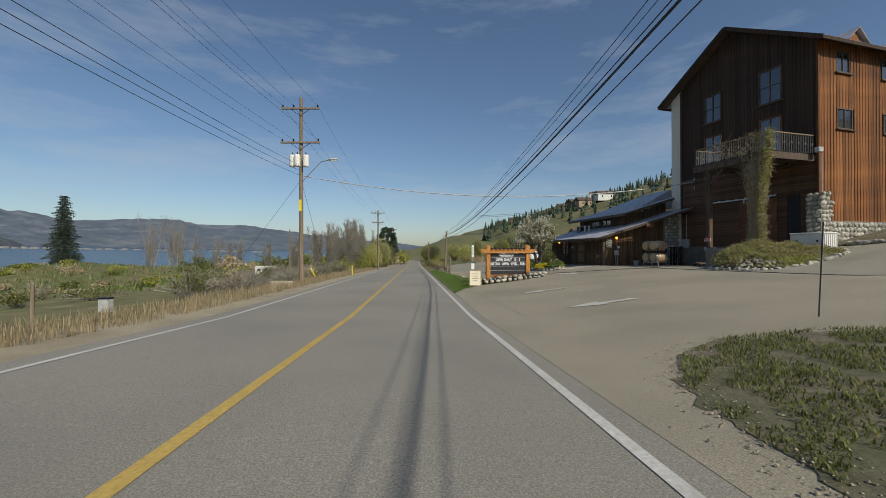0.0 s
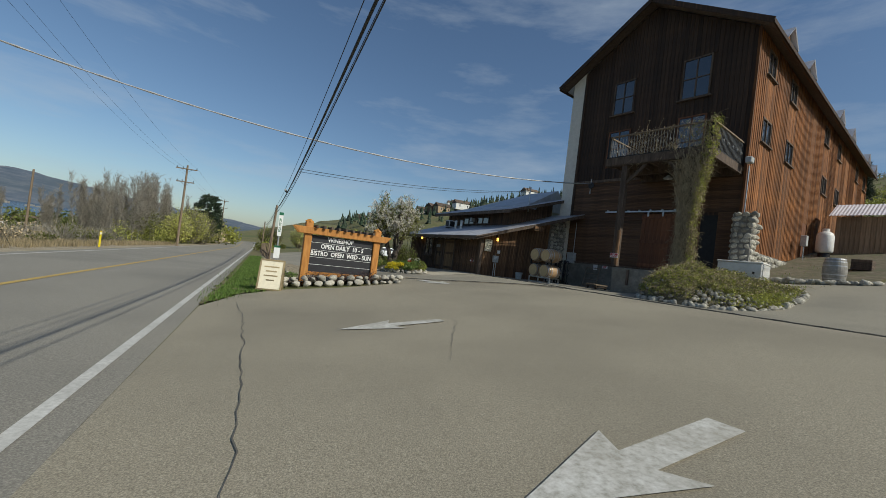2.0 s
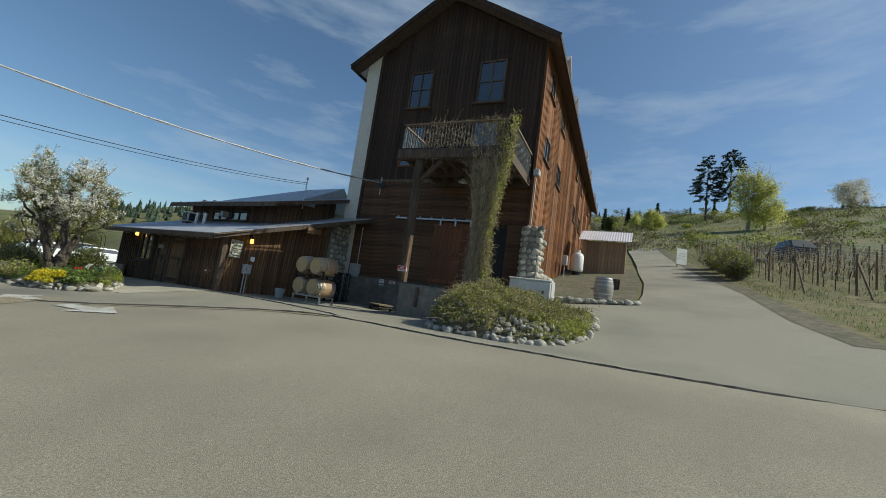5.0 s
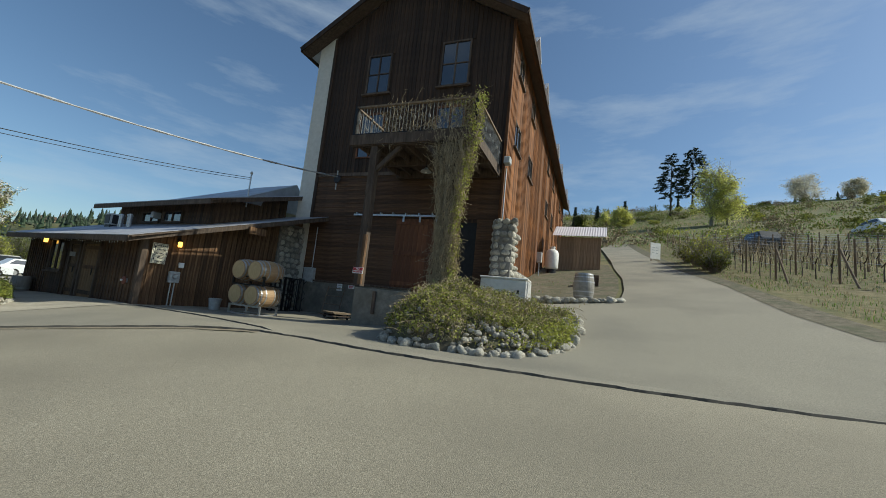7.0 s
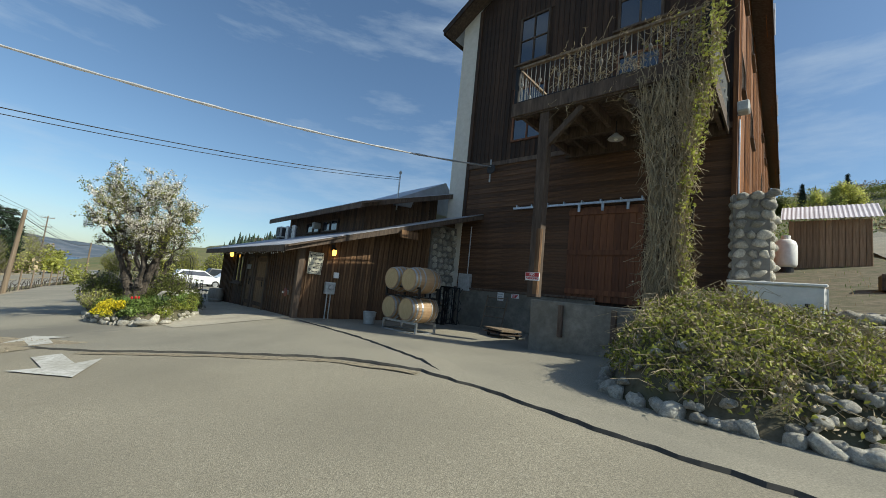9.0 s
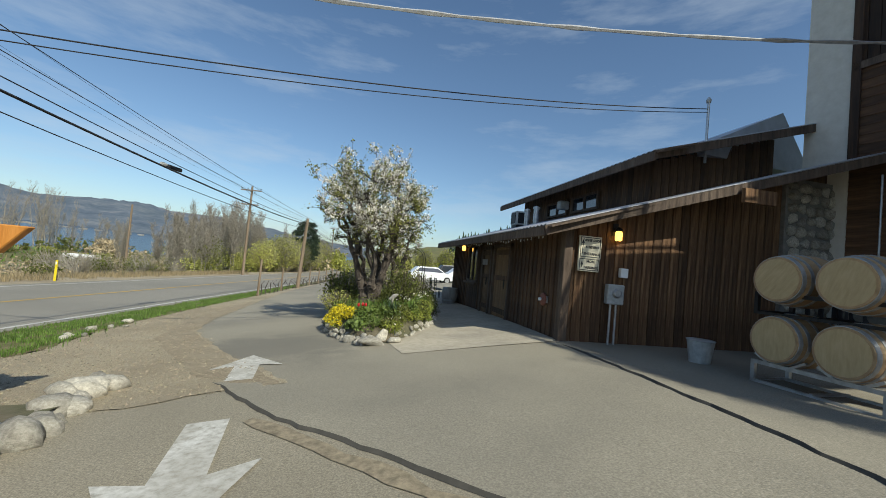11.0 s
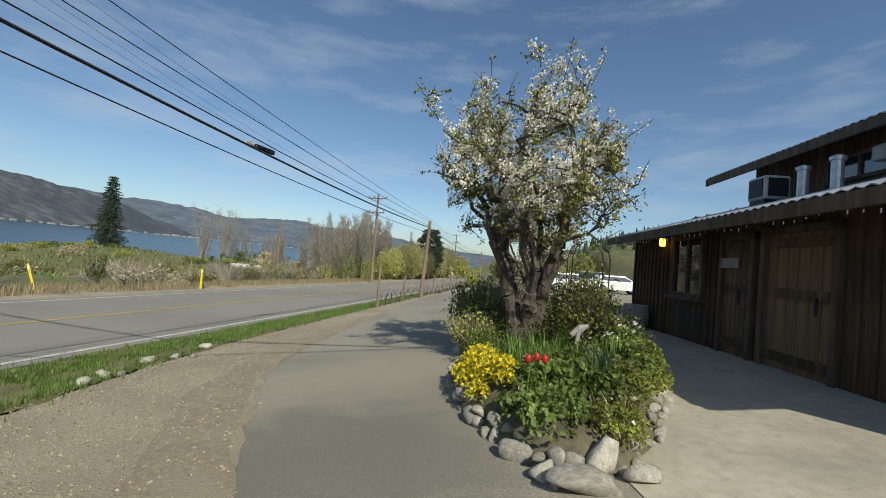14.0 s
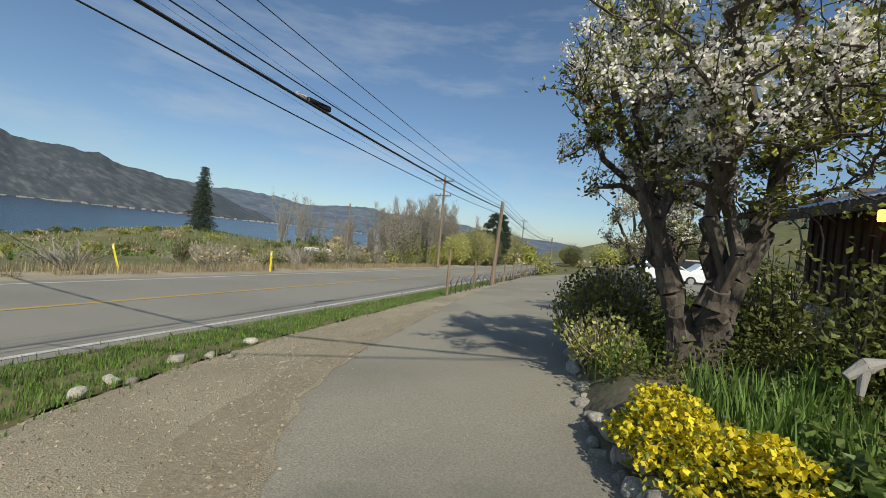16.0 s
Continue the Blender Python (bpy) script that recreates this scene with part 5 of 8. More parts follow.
part("side_wall", boxed(4.7, -3.85, 0.1, 4.9, -0.05, 1.45), DOCK_CONCRETE_SHADE, dock)
part("dock_floor", boxed(1.7, -3.85, 0.1, 4.7, -0.05, 1.37), DOCK_CONCRETE_SHADE, dock)
for x in (2.25, 3.35):
    part("bumper", boxed(x - 0.05, -4.18, 0.7, x + 0.05, -4.1, 1.38, None, 0.01), TIMBER, dock, "dark timber dock bumper")


def notice(at, rz, w, h, base_mat, bar_mat, label):
    n = thing("notice", at, label, "sign", "small notices", rz=rz)
    part("plate", boxed(-w / 2, -0.008, -h / 2, w / 2, 0.008, h / 2), base_mat, n)
    bm = bmesh.new()
    for k in range(3):
        box(bm, -w * 0.38, -0.012, h * (0.28 - 0.28 * k) - 0.015, w * (0.38 - 0.1 * k), -0.007, h * (0.28 - 0.28 * k) + 0.015)
    part("wording", bm, bar_mat, n)
    return n


p = fb(-18.98, 3.6, 2.0)
red = thing("no_parking_sign", p, "red and white no parking plate on the post", "sign", rz=BARN_RZ)
part("plate", boxed(-0.19, -0.01, -0.1, 0.19, 0.01, 0.1), LETTER_WHITE, red)
part("red_field", boxed(-0.18, -0.016, -0.005, 0.18, -0.008, 0.09), NOTICE_RED, red)
letters("NO", 0.085, LETTER_WHITE, red, pose(0, -0.018, 0.045, 90, 0, 0))
letters("PARKING", 0.08, NOTICE_RED, red, pose(0, -0.013, -0.05, 90, 0, 0))
notice(fb(-22.05, 0.13, 1.43), BARN_RZ, 0.26, 0.3, LETTER_WHITE, GREY_PAINT, "white paper notice on the dock side")
notice(fb(-21.45, 0.13, 1.49), BARN_RZ, 0.3, 0.15, LETTER_WHITE, NOTICE_RED, "small red and white warning plate")

pil = thing("stone_pillar", fb(-14.9, 0.75, 0), "rounded field-stone pillar at the barn corner", "pillar", rz=BARN_RZ)
core = part("pillar_core", boxed(-0.34, -0.34, 0.9, 0.34, 0.34, 4.35), MORTAR, pil)
for ax, sg in (("x", -1), ("x", 1), ("y", -1), ("y", 1)):
    stone_face(core, -0.38, 0.34, 1.2, 4.45, 0.34 * sg, 0.25, 31 + sg, ax)
low_wall = thing("stone_plinth", fb(-15.35, 0, 0), "low field-stone plinth along the barn side", "stone wall", rz=BARN_RZ)
pc = part("plinth_core", boxed(0.02, 0.1, 1.2, 0.3, 10.0, 2.95), MORTAR, low_wall)
stone_face(pc, 0.2, 9.8, 1.5, 3.0, 0.3, 0.3, 41, "y")


MX, MY, MA, MB = 16.38, 19.33, 2.1, 2.5


def mound_z(x, y):
    """Extra height of the planted mound."""
    dx, dy = x - MX, y - MY
    a = dx * 0.25 + dy * -0.97
    b_ = dx * 0.97 + dy * 0.25
    r = abs(a / MA) ** 3.2 + abs(b_ / MB) ** 3.2
    return max(0.1, 0.62 - 0.33 * a - 0.1 * b_) * max(0.0, 1 - r) ** 0.75 * (1 + 0.15 * noise.noise((x * 1.3, y * 1.3, 0)))


def mound_at(t, k=1.0):
    """A point of the mound's squarish outline, drawn in towards its middle by k."""
    q = k / (abs(math.cos(t)) ** 3.2 + abs(math.sin(t)) ** 3.2) ** 0.3125
    a, b_ = MA * q * math.cos(t), MB * q * math.sin(t)
    return MX + a * 0.25 + b_ * 0.97, MY - a * 0.97 + b_ * 0.25


def mound_outline(k=1.0, n=40):
    return [mound_at(2 * math.pi * i / n, k) for i in range(n)]


patch("planted_mound", mound_outline(), 0.0, DIRT, "earth mound planted with creeping ivy", "planting bed", 0.4, height=lambda x, y: gz(x, y) + mound_z(x, y))
border = thing("mound_stones", (MX, MY, 0), "rounded river stones round the planted mound", "stone border")
rnd = random.Random(3)
for i in range(44):
    t = -2.75 + 4.2 * i / 43 + rnd.uniform(-0.03, 0.03)
    x, y = mound_at(t)
    s = rnd.uniform(0.11, 0.18)
    stone(border, x - MX, y - MY, gz(x, y) + s * 0.35, s, s * rnd.uniform(0.7, 1.0), s * rnd.uniform(0.8, 1.1), rnd)
for i in range(120):
    t = rnd.uniform(-2.6, 1.4)
    k = rnd.choice((1.0, 1.0, 0.95, 0.89, 0.82)) + rnd.uniform(-0.03, 0.03)
    x, y = mound_at(t, k)
    s = rnd.uniform(0.05, 0.11)
    stone(border, x - MX, y - MY, gz(x, y) + mound_z(x, y) + s * 0.3, s, s * rnd.uniform(0.7, 1.1), s * rnd.uniform(0.8, 1.1), rnd)

for i in range(150):
    t, k = rnd.uniform(-1.5, 0.5), rnd.uniform(0.7, 0.98)
    x, y = mound_at(t, k)
    s = rnd.uniform(0.05, 0.095)
    stone(border, x - MX, y - MY, gz(x, y) + mound_z(x, y) + s * 0.6, s, s * rnd.uniform(0.7, 1.1), s * rnd.uniform(0.8, 1.1), rnd)


def leaf_cloud(name, places, size, material, parent, seed, label="", ratio=0.6):
    """Very many leaves as one mesh, built quickly."""
    rs = np.random.RandomState(seed)
    P = np.asarray(places, float)
    n = len(P)
    s = size * rs.uniform(0.6, 1.4, n)
    u = rs.normal(size=(n, 3))
    u /= np.linalg.norm(u, axis=1)[:, None]
    v = np.cross(u, rs.normal(size=(n, 3)))
    v /= np.linalg.norm(v, axis=1)[:, None] + 1e-9
    w = np.cross(u, v)
    V = np.empty((n, 4, 3))
    V[:, 0] = P - u * s[:, None] / 2
    V[:, 1] = P + v * (s * ratio / 2)[:, None] + w * (s * 0.1)[:, None]
    V[:, 2] = P + u * s[:, None] / 2
    V[:, 3] = P - v * (s * ratio / 2)[:, None] + w * (s * 0.1)[:, None]
    me = bpy.data.meshes.new(name)
    me.from_pydata(V.reshape(-1, 3).tolist(), [], np.arange(4 * n).reshape(n, 4).tolist())
    me.materials.append(material)
    ob = new(name, me)
    ob.parent = parent
    if label:
        tagged(ob, label)
    ob["kind"] = "stuff"
    return ob


def twig_mesh(name, lines, r, material, parent, label=""):
    """Thin three-sided twigs along polylines, as one mesh."""
    vs, fs = [], []
    for line in lines:
        base = len(vs)
        k = len(line)
        for i, p in enumerate(line):
            p = Vector(p)
            q = Vector(line[min(i + 1, k - 1)]) - Vector(line[max(i - 1, 0)])
            if q.length < 1e-6:
                q = Vector((0, 0, 1))
            a = q.orthogonal().normalized()
            b_ = q.cross(a).normalized()
            rr = r * (1 - 0.6 * i / k)
            for t in (0, 2.09, 4.19):
                vs.append(p + (a * math.cos(t) + b_ * math.sin(t)) * rr)
        for i in range(k - 1):
            for j in range(3):
                fs.append((base + 3 * i + j, base + 3 * i + (j + 1) % 3, base + 3 * i + 3 + (j + 1) % 3, base + 3 * i + 3 + j))
    me = bpy.data.meshes.new(name)
    me.from_pydata([tuple(v) for v in vs], [], fs)
    me.materials.append(material)
    ob = new(name, me)
    ob.parent = parent
    if label:
        tagged(ob, label)
    ob["kind"] = "stuff"
    return ob


ivy = thing("creeping_ivy", (MX, MY, 0), "brown and green creeping ivy over the mound", "ivy")
rnd = random.Random(9)
lines, green, olive, brown = [], [], [], []
for i in range(7000):
    t, k = rnd.uniform(0, 6.29), math.sqrt(rnd.random()) * 0.97
    if k > 0.72 and -1.5 < t - (6.283 if t > 3.1416 else 0) < 0.5 and rnd.random() < 0.7:
        continue
    x, y = mound_at(t, k)
    z = gz(x, y) + mound_z(x, y)
    n1 = noise.noise((x * 1.1, y * 1.1, 7))
    high = max(0.04, 0.17 + 0.32 * noise.noise((x * 1.8, y * 1.8, 3)))
    for j in range(5):
        q = (x - MX + rnd.gauss(0, 0.07), y - MY + rnd.gauss(0, 0.07), z + high * rnd.uniform(0.1, 1.1))
        (brown if rnd.random() < 0.27 - 0.5 * n1 else green if rnd.random() < 0.66 else olive).append(q)
    if i % 3 == 0:
        h = high + rnd.uniform(0.0, 0.12)
        lean = Vector((rnd.gauss(0, 0.1), rnd.gauss(0, 0.1), 0))
        f = Vector((x - MX, y - MY, z - 0.03))
        lines.append([tuple(f), tuple(f + lean * 0.5 + Vector((0, 0, h * 0.6))), tuple(f + lean + Vector((0, 0, h))), tuple(f + lean * 2.2 + Vector((0, 0, h * rnd.uniform(0.55, 0.9))))])
for i in range(900):
    x, y = mound_at(rnd.gauss(-0.5, 0.22), rnd.uniform(0.8, 1.02))
    green.append((x - MX, y - MY, gz(x, y) + mound_z(x, y) + rnd.uniform(0.02, 0.32)))
leaf_cloud("leaves", green, 0.06, LEAF_LIME, ivy, 5)
leaf_cloud("leaves", olive, 0.055, LEAF, ivy, 11)
leaf_cloud("dry_leaves", brown, 0.05, VINE_DRY, ivy, 6)
twig_mesh("stem_tangle", lines, 0.005, VINE_DRY, ivy)

# the hanging creeper at the balcony corner
vine = thing("hanging_creeper", fb(-16.1, 3.5, 1.1), "tangled dry creeper hanging from the balcony corner", "climbing plant")
vine.rotation_euler.z = radians(BARN_RZ)
lines, green, dry = [], [], []


def reach(z):
    """Half the creeper's width at a height: narrow below, spreading over the rail."""
    return 0.3 + 0.05 * math.sin(z * 1.9) + 0.03 * z + 0.28 * smooth(3.6, 5.6, z)


for i in range(2300):
    z = rnd.uniform(-0.1, 5.6)
    w_ = reach(z)
    x, y = rnd.gauss(0, 0.5) * w_, rnd.gauss(0, 0.16)
    line = [(x, y, z)]
    drift = rnd.gauss(0, 0.03)
    for j in range(7):
        x += drift + rnd.gauss(0, 0.045)
        y += rnd.gauss(0, 0.045)
        z += rnd.uniform(-0.3, 0.12)
        if abs(x) > reach(z):
            drift = -drift
            x = math.copysign(reach(z), x) * rnd.uniform(0.85, 1.05)
        y = max(-0.3, min(0.3, y))
        line.append((x, y, z))
    lines.append(line)
for i in range(260):
    z, sgn = rnd.uniform(0.3, 6.2), rnd.choice((-1, 1))
    x = sgn * reach(z) * 0.9
    lines.append([(x, rnd.gauss(0, 0.1), z), (x + sgn * rnd.uniform(0.05, 0.16), rnd.gauss(0, 0.16), z + rnd.gauss(0.05, 0.1)), (x + sgn * rnd.uniform(0.1, 0.3), rnd.gauss(0, 0.2), z + rnd.gauss(-0.08, 0.12))])
for i in range(330):
    z = 6.7 - 6.5 * rnd.random() ** 1.2
    x = reach(z) * rnd.uniform(0.68, 1.2) if rnd.random() < 0.9 or z < 4.8 else rnd.gauss(0, 0.5)
    y = rnd.gauss(-0.08, 0.16)
    for _ in range(7):
        (green if rnd.random() < 0.85 else dry).append((x + rnd.gauss(0, 0.05), y + rnd.gauss(0, 0.06), z + rnd.gauss(0, 0.07)))
for i in range(1100):
    z = rnd.uniform(-0.2, 5.9)
    dry.append((rnd.gauss(0, 0.5) * reach(z), rnd.gauss(0, 0.18), z))
for i in range(330):
    x0, z0 = 0.6 - 3.4 * rnd.random() ** 1.7, rnd.uniform(5.2, 6.75)
    line = [(x0, rnd.uniform(-0.1, 0.1), z0)]
    for j in range(6):
        line.append((line[-1][0] + rnd.uniform(-0.12, 0.16), line[-1][1] + rnd.gauss(0, 0.04), line[-1][2] + rnd.gauss(0, 0.09)))
    lines.append(line)
    if i % 2:
        (green if x0 > -0.7 else dry).append(line[3])
leaf_cloud("leaves", green, 0.075, LEAF_LIME, vine, 7)
leaf_cloud("dry_leaves", dry, 0.06, VINE_DRY, vine, 8)
twig_mesh("stem_tangle", lines, 0.0075, VINE_DRY, vine)

# chest freezer
fz = thing("chest_freezer", (19.3, 20.4, gz(19.3, 20.4) + 0.16), "white slatted plastic bin beside the pillar", "storage bin", rz=-72)
fz.scale = (1.18, 1.25, 1.0)
part("body", boxed(-0.62, -0.42, 0.0, 0.62, 0.42, 0.72, None, 0.03), PAINT_WHITE, fz)
part("pallet", boxed(-0.6, -0.42, -0.4, 0.6, 0.42, -0.005, None, 0.01), POLE_WOOD, fz, "grey wooden pallet base")
part("lid", boxed(-0.64, -0.44, 0.72, 0.64, 0.44, 0.78, None, 0.015), PAINT_WHITE, fz)
for k in range(7):
    part("rib", boxed(0.62, -0.38 + 0.12 * k, 0.04, 0.645, -0.33 + 0.12 * k, 0.7), PAINT_WHITE, fz)
for k in range(4):
    part("rib", boxed(0.622, -0.4, 0.1 + 0.17 * k, 0.635, 0.4, 0.13 + 0.17 * k), PAINT_WHITE, fz)
for x in (-0.35, 0.4):
    part("hinge", boxed(x - 0.03, -0.44, 0.3, x + 0.03, -0.42, 0.4), STEEL_DARK, fz)

# standing cask, stones, gas tank, shed
wb = cask(OAK_GREY, "weathered grey wine barrel standing by the drive", "standing barrels")
wb.matrix_basis = pose(21.75, 18.65, gz(21.75, 18.65) + 0.47, 0, -90, 0)
row = thing("stone_row", (21, 20, 0), "row of pale stones edging the drive", "stone border")
for i in range(26):
    t = i / 25
    x, y = 20.7 + 1.1 * t - 0.15 * math.sin(t * 3.1), 20.1 - 2.6 * t
    s = rnd.uniform(0.12, 0.24)
    stone(row, x - 21, y - 20, gz(x, y) + s * 0.4, s, s * 0.8, s * 0.8, rnd)
tank = thing("gas_tank", (31.4, 23.55, gz(31.4, 23.55) + 0.2), "white upright propane tank beside the barn", "gas tank")
part("shell", lathe([(0.2, 0.0), (0.36, 0.06), (0.4, 0.16), (0.4, 1.0), (0.34, 1.18), (0.2, 1.28), (0.16, 1.29)], 24), PAINT_WHITE, tank, smooth=True)
part("collar", lathe([(0.17, 1.27), (0.17, 1.45), (0.15, 1.45)], 18), PAINT_WHITE, tank)
part("foot_ring", lathe([(0.28, -0.25), (0.28, 0.02)], 20), STEEL_DARK, tank)
part("concrete_pad", boxed(-0.45, -0.45, -0.6, 0.45, 0.45, -0.25, None, 0.02), CONCRETE, tank)
gm = thing("gas_meter", (29.3, 23.5, gz(29.3, 23.5) + 0.3), "grey meter box on the barn side", "gas meter", rz=14)
part("cabinet", boxed(-0.17, -0.14, 0.5, 0.17, 0.14, 1.1, None, 0.02), GREY_PAINT, gm)
part("pipe", rodded((0, 0, -0.5), (0, 0, 0.55), 0.03), GALV, gm)


def garden_shed():
    x0, y0 = 33.88, 21.27
    s = thing("garden_shed", (x0, y0, 0), "small plank shed with a pale ribbed roof", "shed", rz=14)
    zb = gz(34, 22) - 0.6
    part("wall", boxed(0.06, 0.06, zb, 2.4, 2.7, 6.35), SHED_WOOD, s)
    board_wall(s, 0.0, 2.76, lambda y: zb, lambda y: 6.4, 0.2, 0.012, 0.03, SHED_WOOD, (), axis="y", at=0.06, out=-1, seed=51)
    board_wall(s, 0.0, 2.4, lambda x: zb, lambda x: 6.4, 0.2, 0.012, 0.03, SHED_WOOD, (), at=0.06, seed=52)
    r = part("roof", corrugated(-0.35, 1.4, -0.3, 3.05, lambda x: 6.4 + 0.55 * (x + 0.35)), SHED_ROOF, s, "pale ribbed metal roof")
    part("roof_back", boxed(1.4, -0.3, 7.2, 2.6, 3.05, 7.28), SHED_ROOF, r)
    return s


garden_shed()
bx = thing("planter_box", (26.0, 19.6, gz(26.0, 19.6)), "dark timber compost box by the drive", "box", rz=14)
for k in range(4):
    part("plank", boxed(-0.6, -0.5, 0.18 * k, 0.6, -0.45, 0.18 * k + 0.16), TIMBER, bx)
    part("plank", boxed(-0.6, -0.45, 0.18 * k, -0.55, 0.5, 0.18 * k + 0.16), TIMBER, bx)
part("fill", boxed(-0.55, -0.45, 0.0, 0.6, 0.5, 0.66), DIRT, bx)
bx.scale = (0.65, 0.65, 0.65)

sg = thing("board_sign", (42.0, 19.3, gz(42.0, 19.3)), "white board sign beside the uphill drive", "sign", rz=-38)
sg.scale = (0.68, 0.68, 0.62)
part("panel", boxed(-0.7, -0.03, 0.25, 0.7, 0.03, 2.3), PAINT_WHITE, sg)
for x in (-0.5, 0.5):
    part("leg", boxed(x - 0.05, 0.03, -0.2, x + 0.05, 0.1, 2.2), POLE_WOOD, sg)
bm = bmesh.new()
for z in (1.0, 1.35, 1.7):
    for x in (-0.35, 0.15):
        box(bm, x - 0.12, -0.036, z - 0.05, x + 0.22, -0.03, z + 0.05)
part("wording", bm, GREY_PAINT, sg)


# ---- the roadside sign ----
def winery_sign():
    ax, ay, bx_, by_ = 2.93, 25.3, 5.55, 25.7
    ln = math.dist((ax, ay), (bx_, by_))
    s = thing("winery_sign", (ax, ay, -0.75), "timber-framed black letter board with white wording", "sign", rz=math.degrees(math.atan2(by_ - ay, bx_ - ax)))
    top = 2.05
    for x in (0.0, ln):
        part("post", boxed(x - 0.13, -0.13, -0.1, x + 0.13, 0.13, top + 0.32, None, 0.015), SIGN_WOOD, s)
        bm = bmesh.new()
        rod(bm, (x, 0, top + 0.32), (x, 0, top + 0.42), 0.18, 0.05, 4)
        part("post_cap", bm, SIGN_WOOD, s)
    for y in (-0.17, 0.17):
        bm = boxed(-0.55, y - 0.045, top - 0.12, ln + 0.55, y + 0.045, top + 0.13, None, 0.01)
        for v in bm.verts:
            if v.co.z < top and (v.co.x < -0.5 or v.co.x > ln + 0.5):
                v.co.x += 0.2 if v.co.x < 0 else -0.2
        part("cross_beam", bm, SIGN_WOOD, s)
    for i in range(9):
        x = 0.25 + i * (ln - 0.5) / 8
        part("purlin", boxed(x - 0.04, -0.34, top + 0.13, x + 0.04, 0.34, top + 0.22), TIMBER, s)
    part("bottom_beam", boxed(0.13, -0.06, 0.42, ln - 0.13, 0.06, 0.55), SIGN_WOOD, s)
    for i in range(5):
        z = 0.56 + i * 0.272
        part("panel", boxed(0.13, -0.045, z, ln - 0.13, 0.02, z + 0.262, None, 0.006), SIGN_BLACK, s)
        if i:
            part("letter_rail", boxed(0.14, -0.055, z - 0.012, ln - 0.14, -0.044, z - 0.002), LETTER_WHITE, s)
    mid = ln / 2
    for t, z, dx in (("WINESHOP", 1.78, -0.1), ("OPEN DAILY  10 - 5", 1.51, 0.0), ("BISTRO  OPEN  WED - SUN", 1.235, 0.0)):
        letters(t, 0.235, LETTER_WHITE, s, pose(mid + dx, -0.06, z, 90, 0, 0) @ Matrix.Diagonal((0.82, 1, 1, 1)), depth=0.006)
    return s


winery_sign()
bed = thing("sign_bed_stones", (4.2, 24.9, 0), "two rows of round stones under the letter board", "stone border")
rnd = random.Random(17)
for rowk, (y0, z0) in enumerate(((0.0, 0.0), (0.22, 0.17))):
    x = 2.2
    while x < 6.5:
        s = rnd.uniform(0.12, 0.2)
        y = 24.45 + 0.12 * (x - 2.2) + y0
        stone(bed, x + s - 4.2, y - 24.9, gz(x, y) + s * 0.45 + z0, s * 1.1, s * 0.85, s * 0.9, rnd)
        x += s * 2.05
for i in range(22):
    t = i / 21
    x, y = 6.4 - 0.6 * t, 25.2 + 2.2 * t
    s = rnd.uniform(0.1, 0.24)
    stone(bed, x - 4.2 + rnd.uniform(-0.2, 0.2), y - 24.9, gz(x, y) + s * 0.4, s, s * 0.8, s * 0.8, rnd)
patch("sign_bed", [(2.3, 24.6), (6.3, 25.1), (6.2, 26.4), (2.3, 26.2)], 0.12, DIRT, "dark soil bed under the letter board", "planting bed", 0.6)
for x, y in ((3.4, 25.0), (4.4, 25.1), (2.35, 24.9), (5.3, 25.25)):
    sh = thing("barberry_shrub", (x, y, gz(x, y) + 0.1), "low dark purple shrub under the sign", "shrub", "shrubs under the sign")
    pts = [(rnd.gauss(0, 0.24), rnd.gauss(0, 0.14), abs(rnd.gauss(0.12, 0.13))) for _ in range(420)]
    leaf_cloud("leaves", pts, 0.05, plain("purple_leaf", (0.05, 0.025, 0.03), 0.7, island=0.4) if x == 3.4 else bpy.data.materials["purple_leaf"], sh, int(x * 10))
    twig_mesh("stem_tangle", [[(0, 0, -0.1), (rnd.gauss(0, 0.1), rnd.gauss(0, 0.08), 0.15), (rnd.gauss(0, 0.25), rnd.gauss(0, 0.15), 0.33)] for _ in range(24)], 0.006, BARK, sh)

ab = thing("sandwich_board", (1.95, 23.35, gz(1.95, 23.35) + 0.02), "cream sandwich board standing on the asphalt", "sandwich board", rz=-6)
for sgn in (-1, 1):
    pnl = part("panel", boxed(-0.34, -0.012, 0, 0.34, 0.012, 0.95), CREAM, ab)
    pnl.matrix_basis = pose(0, 0.26 * sgn, 0, 15 * sgn, 0, 0)
    bm = bmesh.new()
    for q in ((-0.36, 0, -0.31, 0.97), (0.31, 0, 0.36, 0.97), (-0.31, 0, 0.31, 0.05), (-0.31, 0.92, 0.31, 0.97)):
        box(bm, q[0], -0.02, q[1], q[2], 0.02, q[3])
    part("frame", bm, GRASS_DRY, pnl, "ochre edged frame")
    bm = bmesh.new()
    for k, wd in enumerate((0.22, 0.16, 0.2, 0.12)):
        box(bm, -wd, -0.016, 0.72 - 0.14 * k, wd, -0.0125, 0.76 - 0.14 * k)
    part("wording", bm, GRASS_DRY, pnl)

bs = thing("bus_stop_post", (1.95, 25.3, gz(1.95, 25.3)), "slim steel bus stop post with white plates", "sign post")
part("post", rodded((0, 0, -0.2), (0, 0, 2.55), 0.03), GALV, bs)
pl = part("tall_plate", boxed(-0.07, -0.05, 1.75, 0.07, -0.035, 2.6), LETTER_WHITE, bs)
part("green_cap", boxed(-0.07, -0.055, 2.5, 0.07, -0.05, 2.6), GREEN_PAINT, pl)
letters("BUS STOP", 0.11, GREEN_PAINT, pl, pose(0, -0.052, 2.14, 90, 0, 0) @ pose(0, 0, 0, 0, 0, 90), depth=0.002)
